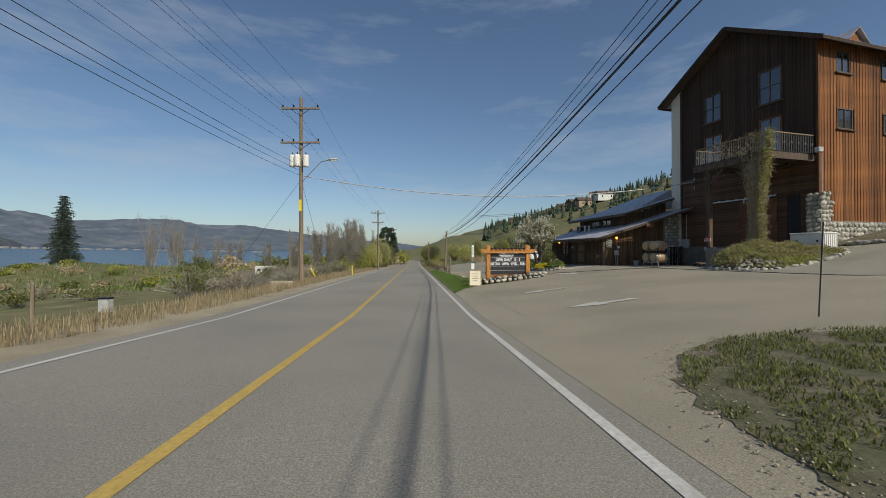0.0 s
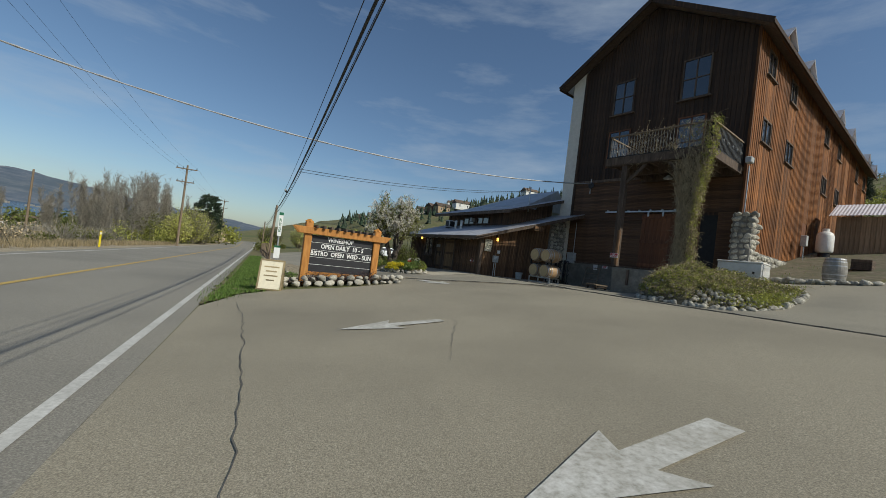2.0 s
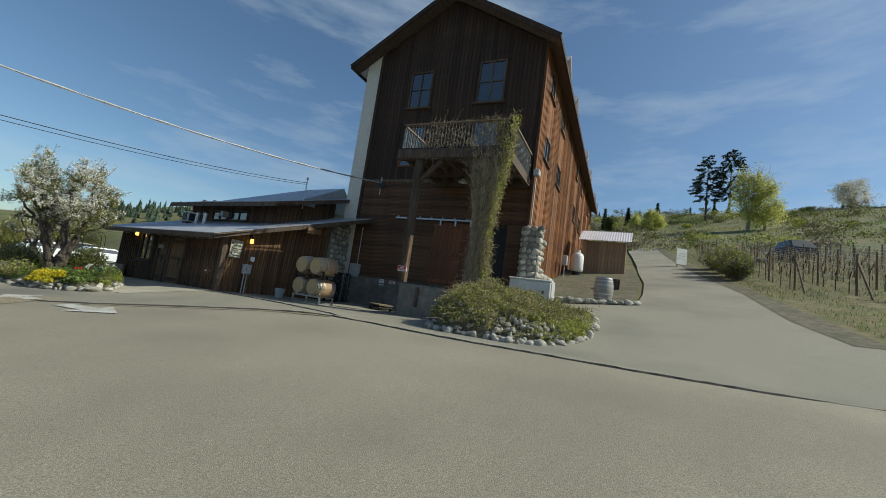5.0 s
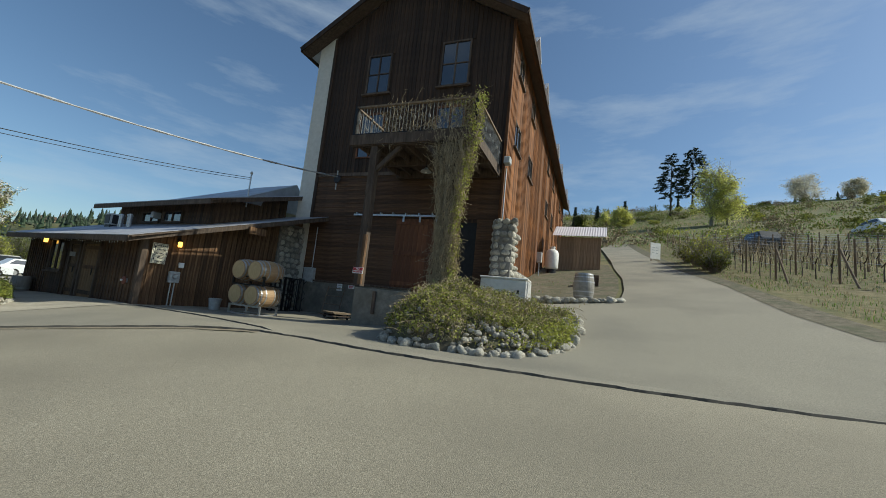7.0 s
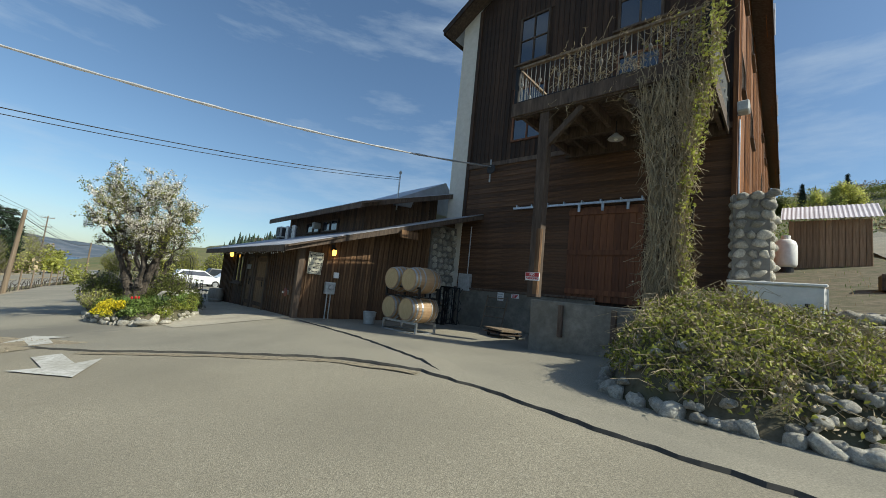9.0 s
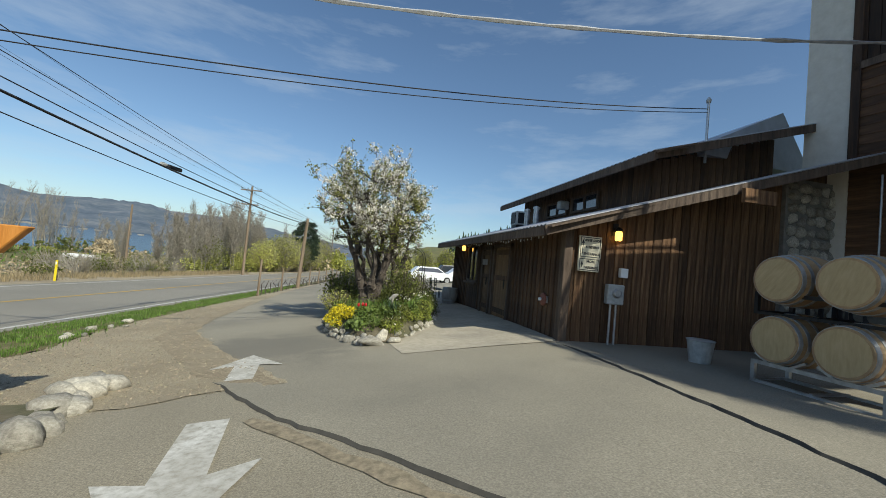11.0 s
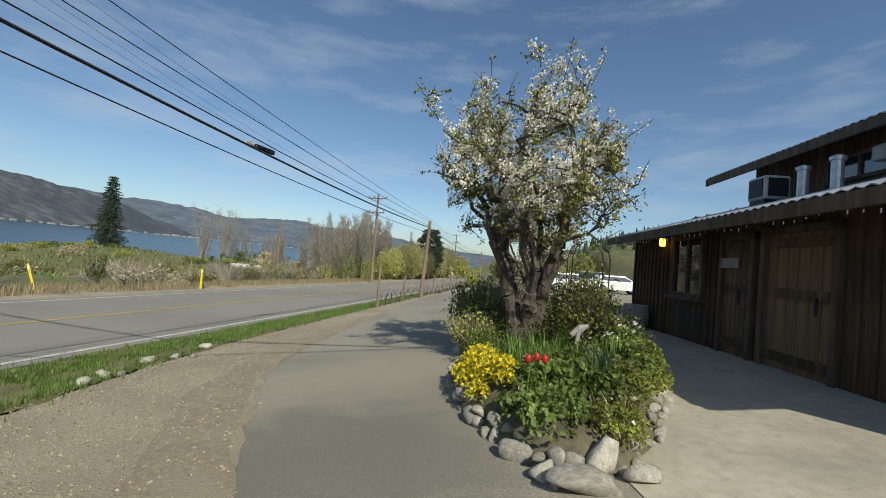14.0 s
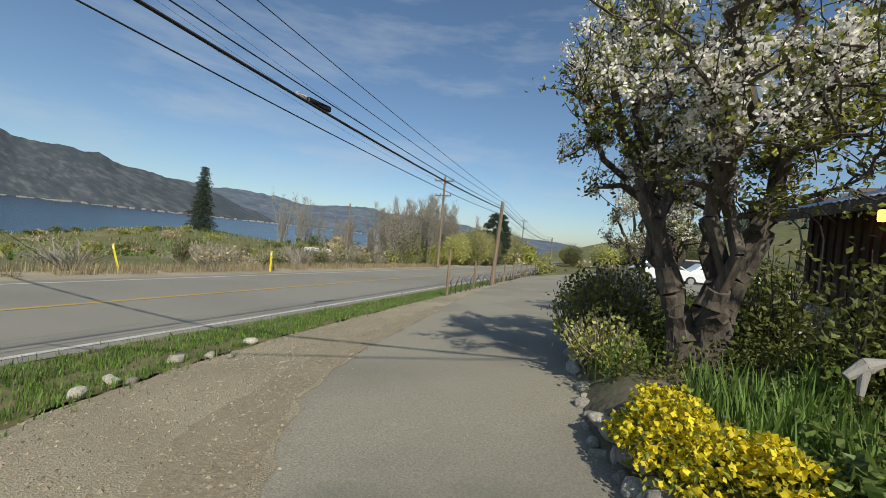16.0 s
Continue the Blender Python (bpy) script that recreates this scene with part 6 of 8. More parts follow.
pl2 = part("timetable_plate", boxed(-0.1, -0.05, 0.95, 0.1, -0.035, 1.4), LETTER_WHITE, bs)
part("green_band", boxed(-0.1, -0.055, 1.33, 0.1, -0.05, 1.4), GREEN_PAINT, pl2)


# ---- poles and wires ----
def utility_pole(x, y, top, label, arms=(), lean=0.0, r=0.16):
    p = thing("utility_pole", (x, y, gz(x, y)), label, "utility pole", "utility poles")
    h = top - gz(x, y)
    part("pole", rodded((0, 0, -0.4), (lean, 0, h), r, r * 0.68, 12), POLE_WOOD, p, smooth=False)
    for z, half in arms:
        zz = z - gz(x, y)
        a = part("crossarm", boxed(-half, -0.22, zz - 0.06, half, -0.1, zz + 0.06, None, 0.01), POLE_WOOD, p)
        for sx in (-0.92, -0.35, 0.92):
            part("insulator", lathe([(0.02, 0), (0.03, 0.06), (0.07, 0.08), (0.04, 0.12), (0.06, 0.14), (0.03, 0.2)], 10), STEEL_DARK, a).location = (sx * half, -0.16, zz + 0.06)
        for sg in (-1, 1):
            part("strut", beamed((0.0, -0.17, zz - 0.5), (sg * half * 0.5, -0.17, zz - 0.05), 0.03, 0.03), STEEL_DARK, a)
    return p


p1 = utility_pole(-9.8, 27.2, 12.0, "tall wooden utility pole with transformers and a street lamp", ((11.2, 1.3), (8.85, 1.35)))
zb = gz(-9.8, 27.2)
for dx, dy in ((-0.5, -0.25), (0.42, -0.25), (-0.12, -0.42)):
    tr = part("transformer", lathe([(0.19, 0), (0.21, 0.05), (0.21, 0.72), (0.17, 0.8), (0.08, 0.83)], 16), PAINT_WHITE, p1, "pale grey transformer can")
    tr.location = (dx, dy, 7.15 - zb)
    part("bushing", lathe([(0.03, 0.83), (0.05, 0.88), (0.03, 0.93), (0.04, 0.98)], 8), STEEL_DARK, tr)
    part("hanger", boxed(-0.04, 0.15, 0.3, 0.04, 0.35, 0.4), STEEL_DARK, tr)
arm = part("lamp_arm", rodded((0.1, -0.1, 6.15 - zb), (1.5, -0.4, 7.45 - zb), 0.03), GALV, p1)
part("arm_end", rodded((1.5, -0.4, 7.45 - zb), (2.1, -0.52, 7.55 - zb), 0.03), GALV, arm)
hd = part("lamp_head", boxed(-0.3, -0.12, -0.06, 0.35, 0.12, 0.08, None, 0.05), GREY_PAINT, p1, "grey street lamp head")
hd.location = (2.35, -0.56, 7.57 - zb)
part("lens", boxed(-0.1, -0.09, -0.1, 0.28, 0.09, -0.055, None, 0.02), LETTER_WHITE, hd)
part("yellow_tag", boxed(-0.08, -0.19, 4.1 - zb, 0.08, -0.15, 4.9 - zb), YELLOW_TAG, p1, "yellow plate on the pole")
utility_pole(-11.5, 70.0, 8.6, "wooden utility pole with a crossarm beside the road", ((8.1, 1.2), (6.4, 1.0)))
utility_pole(-17.5, 140, 9.5, "far wooden utility pole with a crossarm", ((9.0, 1.2), (7.0, 1.0)))
utility_pole(-9.0, -24, 13.0, "wooden utility pole with a crossarm beside the road", ((12.2, 1.3), (9.8, 1.3)))
utility_pole(0.3, 52.5, 3.95, "short leaning wooden pole carrying cables", (), 0.25, 0.15)
utility_pole(-3.6, 102, 3.6, "far wooden pole carrying cables", (), 0.0, 0.15)
utility_pole(5.35, -14, 8.6, "wooden pole carrying cables over the lot", (), 0.0, 0.16)
utility_pole(-30, 77, 5.6, "bare old wooden pole in the field", (), 0.0, 0.16)


def cable(a, b_, sag, r, label, material=None, n=18, name="overhead_cable", twist=False):
    a, b_ = Vector(a), Vector(b_)
    pts = []
    for i in range(n + 1):
        t = i / n
        p = a.lerp(b_, t)
        p.z -= 4 * sag * t * (1 - t)
        pts.append(p)
    vs, fs = [], []
    for i, p in enumerate(pts):
        q = pts[min(i + 1, n)] - pts[max(i - 1, 0)]
        s = q.cross(Vector((0, 0, 1))).normalized()
        u = s.cross(q).normalized()
        rr = r * (1 + 0.35 * math.sin(i * 2.4)) if twist else r
        for k in range(5):
            vs.append(tuple(p + (s * math.cos(k * 1.2566) + u * math.sin(k * 1.2566)) * rr))
    for i in range(n):
        for k in range(5):
            fs.append((5 * i + k, 5 * i + (k + 1) % 5, 5 * i + 5 + (k + 1) % 5, 5 * i + 5 + k))
    me = bpy.data.meshes.new(name)
    me.from_pydata(vs, [], fs)
    me.materials.append(material or WIRE)
    return tagged(new(name, me), label, "cable", "overhead cables")


ALU = plain("aluminium_wire", (0.5, 0.5, 0.5), 0.5, metal=0.5)
A, B, C = Vector((5.25, -14, 8.1)), Vector((0.5, 52.5, 3.5)), Vector((-3.6, 102, 3.2))
for dz, dx, r, sag in ((0.0, 0.0, 0.028, 1.6), (0.12, 0.05, 0.012, 1.5), (0.42, 0.0, 0.009, 1.35), (-0.35, 0.0, 0.012, 1.6), (0.4, 0.35, 0.008, 1.1)):
    off = Vector((dx, 0, dz))
    cable(A + off, B + off, sag, r, "black cable sagging between wooden poles", n=30)
    cable(B + off, C + off, 0.7, r, "black cable sagging between wooden poles")
sp = thing("cable_splice", (1.72, 34.6, 3.62), "small splice box hanging on the cable", "splice box", rz=-4)
part("case", boxed(-0.05, -0.3, -0.09, 0.05, 0.3, 0.02, None, 0.02), STEEL_DARK, sp)
part("coil", lathe([(0.05, -0.1), (0.06, 0.0), (0.05, 0.1)], 8), GREY_PAINT, sp).matrix_basis = pose(0.0, -0.45, -0.02, 90, 0, 0)
cable((-9.6, 27.1, 6.55), fb(-22.95, 0.15, 6.4), 1.25, 0.032, "twisted silver service cable to the barn", ALU, 60, twist=True)
cable((2.35, 27.0, 3.75), (15.9, 31.2, 5.7), 0.28, 0.011, "thin service wire to the roof mast")
cable((2.35, 27.1, 3.66), (15.9, 31.2, 5.62), 0.3, 0.009, "thin service wire to the roof mast")
mast = thing("roof_mast", (15.9, 31.2, 0), "thin steel service mast on the wing roof", "mast")
part("pipe", rodded((0, 0, 4.4), (0, 0, 5.85), 0.03), GALV, mast)
part("weather_head", lathe([(0.05, 5.85), (0.06, 5.92), (0.02, 5.98)], 8), GREY_PAINT, mast)
for dx in (-1.2, -0.45, 1.2):
    for z0, z1, z2, z3 in ((11.4, 12.4, 8.3, 9.2),):
        cable((-9 + dx, -24, z1), (-9.8 + dx, 27.05, z0), 0.9, 0.007, "thin power line along the road")
        cable((-9.8 + dx, 27.05, z0), (-11.5 + dx, 69.9, z2), 0.9, 0.007, "thin power line along the road")
        cable((-11.5 + dx, 69.9, z2), (-17.5 + dx, 139.9, z3), 0.9, 0.007, "thin power line along the road")
    cable((-9 + dx, -24, 10.0), (-9.8 + dx, 27.05, 9.05), 0.9, 0.007, "thin power line along the road")
for k in range(3):
    cable((-9.2, -24, 9.0 - 0.3 * k), (-9.9, 27.0, 7.3 - 0.35 * k), 1.0, 0.011, "power line meeting the transformers")
cable((-9.8, 27.2, 6.3), (-16.5, 28.5, -1.6), 0.05, 0.01, "guy wire of the utility pole")
cable((-9.8, 27.3, 6.2), (-10.6, 36.0, -1.2), 0.05, 0.01, "guy wire of the utility pole")


# ---- trees ----
def tube_tree(bm, start, direction, length, radius, depth, rnd, tips, spread=0.55, up=0.15, taper=0.62, kids=(2, 3), seg=4):
    """Limbs that bend, taper and fork; collects the ends and points along thin wood."""
    p, d = Vector(start), Vector(direction).normalized()
    r = radius
    for i in range(seg):
        q = p + d * (length / seg)
        rod(bm, p, q, r, r * 0.88, 7 if depth > 2 else 5 if depth > 1 else 4)
        r *= 0.88
        p = q
        d = (d + Vector((rnd.gauss(0, 0.13), rnd.gauss(0, 0.13), rnd.gauss(0.03, 0.1)))).normalized()
        if depth <= 1:
            tips.append(p.copy())
    if depth <= 0:
        return
    for _ in range(rnd.randint(*kids)):
        nd = (d + Vector((rnd.gauss(0, spread), rnd.gauss(0, spread), rnd.gauss(up, spread * 0.6)))).normalized()
        tube_tree(bm, p, nd, length * rnd.uniform(0.6, 0.85), r * rnd.uniform(0.6, 0.8), depth - 1, rnd, tips, spread, up, taper, kids, seg)


def blossom_tree(x, y, label, crown, seed=5, twigs=110):
    """Several gnarled stems that fan out into a rounded crown. crown: centre height, radius across, radius up."""
    rnd = random.Random(seed)
    cz, rx, rz_ = crown
    t = thing("cherry_tree", (x, y, gz(x, y)), label, "tree", "blossoming trees")
    bm = bmesh.new()
    joints, ends = [], []

    def limb(p, q, r0, r1, n, wob):
        p, q = Vector(p), Vector(q)
        prev, rr = p, r0
        for i in range(1, n + 1):
            u = i / n
            c = p.lerp(q, u) + Vector((rnd.gauss(0, wob), rnd.gauss(0, wob), rnd.gauss(0, wob) + 0.35 * wob * math.sin(u * 3.1))) * (1 if i < n else 0)
            r_new = r0 + (r1 - r0) * u
            rod(bm, prev, c, rr, r_new, 8 if r0 > 0.07 else 5 if r0 > 0.02 else 4)
            prev, rr = c, r_new
            joints.append((c, r_new))
        return q

    # trunk and main stems
    stems = []
    for k in range(5):
        a = k * 1.26 + rnd.uniform(-0.3, 0.3)
        foot = Vector((0.17 * math.cos(a) * rx / 2.4, 0.17 * math.sin(a) * rx / 2.4, -0.15))
        waist = Vector((0.12 * math.cos(a + 0.5), 0.12 * math.sin(a + 0.5), cz * 0.2))
        knee = Vector((0.36 * math.cos(a), 0.36 * math.sin(a), cz * rnd.uniform(0.36, 0.5)))
        limb(foot, waist, 0.21 * rx / 2.4, 0.15 * rx / 2.4, 4, 0.014)
        limb(waist, knee, 0.15 * rx / 2.4, 0.105 * rx / 2.4, 6, 0.022)
        stems.append((a, knee))
    for path_, r_ in (([(0.05, 0, 0.1), (0.3, 0.05, cz * 0.4), (0.52, 0.0, cz * 0.72), (0.62, 0.1, cz * 1.05), (0.5, 0.0, cz + rz_ * 0.62)], 0.15), ([(-0.12, 0, 0.1), (-0.2, -0.1, cz * 0.38), (-0.62, -0.2, cz * 0.7), (-1.0, -0.1, cz + 0.25 * rz_)], 0.12)):
        for q0, q1 in zip(path_, path_[1:]):
            limb(q0, q1, r_ * rx / 2.4, r_ * 0.72 * rx / 2.4, 4, 0.035)
            r_ *= 0.72
    for a, knee in stems:
        for m_ in range(2):
            b_ = a + rnd.uniform(-0.45, 0.45)
            far = Vector((rx * 0.55 * math.cos(b_) * rnd.uniform(0.5, 1.1), rx * 0.55 * math.sin(b_) * rnd.uniform(0.5, 1.1), cz + rz_ * rnd.uniform(-0.3, 0.5)))
            limb(knee, far, 0.078 * rx / 2.4, 0.03, 7, 0.085)
    # boughs to places spread through the crown, each from the nearest thicker wood
    for k in range(twigs):
        while True:
            v = Vector((rnd.uniform(-1, 1), rnd.uniform(-1, 1), rnd.uniform(-1, 1)))
            if 0.25 < v.length < 1.0:
                break
        v *= 0.82 + 0.3 * noise.noise(v * 1.7 + Vector((seed, 0, 0)))
        end = Vector((v.x * rx, v.y * rx, cz + v.z * rz_ * (1.0 if v.z > 0 else 0.85)))
        base, br = min((j_ for j_ in joints if j_[1] > 0.012 and j_[0].z > cz * 0.36), key=lambda j_: (j_[0] - end).length + 0.35 * max(0, j_[0].z - end.z))
        r0 = min(br * 0.75, 0.035)
        limb(base, end, r0, 0.01, 4, 0.05)
        ends.append((base, end))
    part("trunk", bm, BARK, t, "gnarled dark trunk and limbs")
    fl, lf, tw = [], [], []
    # upright shoots that break the outline
    top_ends = [e_ for b0, e_ in ends if e_.z > cz]
    for e_ in top_ends[:len(top_ends) * 2 // 3]:
        ends.append((e_, e_ + Vector((rnd.gauss(0, 0.12) + 0.12 * e_.x / rx, rnd.gauss(0, 0.12), rnd.uniform(0.2, 0.62)))))
    for base, end in ends:
        green_ = 0.52 + 0.9 * noise.noise(end * 0.9 + Vector((seed, 3, 0))) - 0.2 * (end.z - cz) / rz_
        for m_ in range(7):
            u = 0.3 + 0.7 * m_ / 6
            c = base.lerp(end, u)
            tip = c + Vector((rnd.gauss(0, 0.14), rnd.gauss(0, 0.14), rnd.gauss(0.12, 0.14)))
            tw.append([tuple(c), tuple((c + tip) / 2 + Vector((rnd.gauss(0, 0.03), rnd.gauss(0, 0.03), 0))), tuple(tip)])
            bloom = rnd.random() > green_
            for _ in range(4):
                knot = c.lerp(tip, rnd.uniform(0.1, 1.05)) + Vector((rnd.gauss(0, 0.03), rnd.gauss(0, 0.03), rnd.gauss(0, 0.03)))
                for _ in range(8 if bloom else 3):
                    fl.append(knot + Vector((rnd.gauss(0, 0.03), rnd.gauss(0, 0.03), rnd.gauss(0, 0.03)))) if bloom else lf.append(knot + Vector((rnd.gauss(0, 0.04), rnd.gauss(0, 0.04), rnd.gauss(0, 0.04))))
                if bloom:
                    lf.append(knot + Vector((rnd.gauss(0, 0.05), rnd.gauss(0, 0.05), rnd.gauss(0, 0.05))))
    twig_mesh("twig", tw, 0.007, BARK, t)
    leaf_cloud("blossoms", fl, 0.034, BLOSSOM, t, seed, "white blossoms", 0.95)
    leaf_cloud("leaves", lf[::2], 0.055, LEAF, t, seed + 1, "young olive-green leaves")
    leaf_cloud("leaves", lf[1::2], 0.055, LEAF_LIME, t, seed + 2, "young yellow-green leaves")
    return t


blossom_tree(8.1, 33.2, "old multi-stemmed cherry tree in white blossom", (2.95, 2.05, 1.55), 12, 190)
blossom_tree(8.2, 39.0, "smaller blossoming tree behind the flower bed", (2.3, 1.5, 1.3), 23, 60)


def trunk_shrub(x, y, r, h, material, label, seed):
    """A loose shrub of thin stems and small leaves."""
    rnd = random.Random(seed)
    sh = thing("shrub", (x, y, gz(x, y) + 0.15), label, "shrub", "shrubs round the cherry trunk")
    lines, lv = [], []
    for i in range(46):
        a, k = rnd.uniform(0, 6.28), math.sqrt(rnd.random())
        top = Vector((r * k * math.cos(a), r * k * math.sin(a), h * rnd.uniform(0.55, 1.05) * (1 - 0.35 * k)))
        foot = Vector((top.x * 0.3, top.y * 0.3, -0.1))
        mid = (foot + top) / 2 + Vector((rnd.gauss(0, 0.06), rnd.gauss(0, 0.06), 0))
        lines.append([tuple(foot), tuple(mid), tuple(top)])
        for j in range(34):
            u = rnd.uniform(0.25, 1.05)
            lv.append(foot.lerp(top, u) + Vector((rnd.gauss(0, 0.09), rnd.gauss(0, 0.09), rnd.gauss(0, 0.07))))
    twig_mesh("stem_tangle", lines, 0.008, BARK, sh)
    leaf_cloud("leaves", lv, 0.07, material, sh, seed)


trunk_shrub(7.35, 33.9, 0.55, 1.5, LEAF, "loose olive-green shrub beside the cherry trunk", 61)
trunk_shrub(7.0, 34.8, 0.55, 1.3, LEAF_LIME, "low yellow-green shrub beside the cherry trunk", 62)
trunk_shrub(9.05, 32.5, 0.32, 1.45, LEAF, "slender young leafy rose bush in the bed", 64)
trunk_shrub(8.9, 34.0, 0.5, 1.6, LEAF, "leafy green shrub at the cherry trunk", 63)


def bare_tree(x, y, h, seed, material=BARK_PALE, label="leafless pale spring tree with upright branches", n=5):
    """A clump of slim upright stems with fine rising twigs."""
    rnd = random.Random(seed)
    t = thing("bare_tree", (x, y, gz(x, y)), label, "tree", "leafless trees")
    tw = []
    for k in range(n):
        bm = bmesh.new()
        p = Vector((rnd.gauss(0, 0.35), rnd.gauss(0, 0.35), -0.3))
        hh = h * rnd.uniform(0.65, 1.0)
        d = Vector((rnd.gauss(0, 0.07), rnd.gauss(0, 0.07), 1)).normalized()
        m = 9
        r = 0.011 * h * rnd.uniform(0.6, 1.0)
        for i in range(m):
            q = p + d * hh / m
            r2 = r * 0.84
            rod(bm, p, q, r, r2, 6 if i < 4 else 4)
            if i >= 2:
                for _ in range(7):
                    a = rnd.uniform(0, 6.283)
                    ln = h * rnd.uniform(0.07, 0.17) * (1.15 - 0.5 * i / m)
                    c = p.lerp(q, rnd.random())
                    e = c + Vector((math.cos(a) * ln * 0.5, math.sin(a) * ln * 0.5, ln * rnd.uniform(0.7, 1.1)))
                    tw.append([c, c.lerp(e, 0.5) + Vector((rnd.gauss(0, 0.05), rnd.gauss(0, 0.05), -0.06)), e])
                    for _ in range(3):
                        c2 = c.lerp(e, rnd.uniform(0.3, 0.95))
                        tw.append([c2, c2 + Vector((rnd.gauss(0, 0.12), rnd.gauss(0, 0.12), 0.2)), c2 + Vector((rnd.gauss(0, 0.25), rnd.gauss(0, 0.25), rnd.uniform(0.3, 0.7)))])
            p, r = q, r2
            d = (d + Vector((rnd.gauss(0, 0.05), rnd.gauss(0, 0.05), 0.05))).normalized()
        part("trunk", bm, material, t)
    twig_mesh("crown", tw, 0.02, material, t)
    return t


def conifer(x, y, h, w, seed, label, name="conifer", open_crown=False):
    rnd = random.Random(seed)
    t = thing(name, (x, y, gz(x, y)), label, "tree", "evergreen trees")
    part("trunk", rodded((0, 0, -0.5), (0, 0, h * 0.98), h * 0.016, 0.02, 8), BARK, t)
    pts, lines = [], []
    z = h * (0.3 if open_crown else 0.05)
    while z < h * 0.985:
        f = 1 - z / h
        rr = w * ((0.35 + 0.65 * math.sin(math.pi * min(1, f * 1.1))) if open_crown else (0.12 + 0.9 * f ** 0.8)) * rnd.uniform(0.75, 1.1)
        n = 8
        a0 = rnd.uniform(0, 6)
        for k in range(n):
            if open_crown and rnd.random() < 0.35:
                continue
            a = a0 + k * 6.283 / n + rnd.uniform(-0.2, 0.2)
            ln = rr * rnd.uniform(0.7, 1.1)
            e = Vector((ln * math.cos(a), ln * math.sin(a), z - ln * (0.1 if open_crown else 0.28)))
            lines.append([(0, 0, z), tuple(e)])
            m = max(3, int(ln * (13 if open_crown else 9)))
            for i in range(m):
                u = (0.45 if open_crown else 0.2) + (0.8 if not open_crown else 0.55) * i / m
                q = Vector((0, 0, z)).lerp(e, u)
                for _ in range(3):
                    pts.append(q + Vector((rnd.gauss(0, 0.16), rnd.gauss(0, 0.16), rnd.gauss(-0.04, 0.13))))
        z += h * 0.028 + 0.12
    twig_mesh("limb_structure", lines, 0.05, BARK, t)
    leaf_cloud("crown", pts, 0.38 if h > 10 else 0.3, NEEDLE, t, seed, ratio=0.35)
    return t


conifer(-95, 98.5, 18.0, 4.8, 3, "tall dark conifer standing in the field")
conifer(-14.6, 104, 10.5, 3.6, 4, "dark conifer beside the road", open_crown=True)
conifer(140, 29.3, 19.5, 4.6, 6, "tall dark pine on the hill crest", "pine_tree", True)
conifer(141, 23.8, 20.5, 4.8, 7, "tall dark pine on the hill crest", "pine_tree", True)
k = 0
for x, y, h in ((-17, 74, 9), (-19, 80, 10.5), (-21, 86, 11), (-17.5, 88, 10), (-24, 92, 10), (-20, 97, 9.5), (-27, 84, 9), (-15.5, 68, 6), (-22, 78, 9.5), (-25, 88, 10), (-19, 92, 11), (-23, 99, 10), (-30, 95, 9), (-33, 88, 8), (-18, 102, 10), (-16.5, 78, 10), (-18.5, 84, 11), (-20.5, 90, 11), (-22.5, 83, 10.5), (-26, 80, 9), (-29, 90, 9), (-21, 73, 8), (-36, 96, 9), (-40, 90, 8)):
    k += 1
    bare_tree(x, y, h, 60 + k)
for x, y, h in ((-82, 122, 17), (-86, 125, 19), (-90, 121, 18), (-79, 126, 15), (-94, 126, 16), (-87, 130, 18), (-74, 128, 12), (-68, 126, 11), (-62, 120, 10)):
    k += 1
    bare_tree(x, y, h, 60 + k, n=5)


def shrub(x, y, r, h, material, seed, label, name="shrub", leaf=0.12, n=420, twigs=True, lift=0.0):
    rnd = random.Random(seed)
    s = thing(name, (x, y, gz(x, y) + lift), label, "shrub", "field shrubs")
    pts = []
    lines = []
    for _ in range(max(10, n // 9)):
        a, q = rnd.uniform(0, 6.3), math.sqrt(rnd.random()) * r
        tip = Vector((q * math.cos(a), q * math.sin(a), h * rnd.uniform(0.45, 1.0) * (1 - 0.35 * (q / r) ** 2)))
        mid = tip * 0.5 + Vector((rnd.gauss(0, 0.1 * r), rnd.gauss(0, 0.1 * r), 0))
        lines.append([(0.15 * tip.x, 0.15 * tip.y, -0.1), tuple(mid), tuple(tip)])
        for _ in range(9):
            u = rnd.uniform(0.45, 1.05)
            pts.append(tuple(Vector((0.15 * tip.x, 0.15 * tip.y, 0)).lerp(tip, u) + Vector((rnd.gauss(0, 0.1 * r), rnd.gauss(0, 0.1 * r), rnd.gauss(0, 0.06 * h)))))
    if twigs:
        twig_mesh("stem_tangle", lines, 0.012 + 0.004 * h, BARK_PALE, s)
    if material:
        leaf_cloud("leaves", pts, leaf, material, s, seed)
    return s


def shrub_mass(name, spots, leaf, n, seed, label):
    """Very many far shrubs as one object, with one leaf mesh for each foliage colour. spots: x, y, radius, height, material."""
    rs = np.random.RandomState(seed)
    mass = tagged(new(name), label, "shrubs", kind="stuff")
    by = {}
    for x, y, r, h, m_ in spots:
        k = max(3, n // 40)
        lobes = rs.normal(0, 0.42, (k, 2)) * r
        tall = h * rs.uniform(0.45, 1.0, k)
        pick = rs.randint(0, k, n)
        P = np.empty((n, 3))
        P[:, :2] = np.array((x, y)) + lobes[pick] + rs.normal(0, 0.2 * r, (n, 2))
        P[:, 2] = gz(x, y) - 0.1 + tall[pick] * rs.uniform(0.02, 1.0, n) ** 0.7
        by.setdefault(m_.name, (m_, []))[1].append(P)
    for i, (m_, rows) in enumerate(by.values()):
        leaf_cloud("leaves", np.concatenate(rows), leaf, m_, mass, seed + i)
    return mass


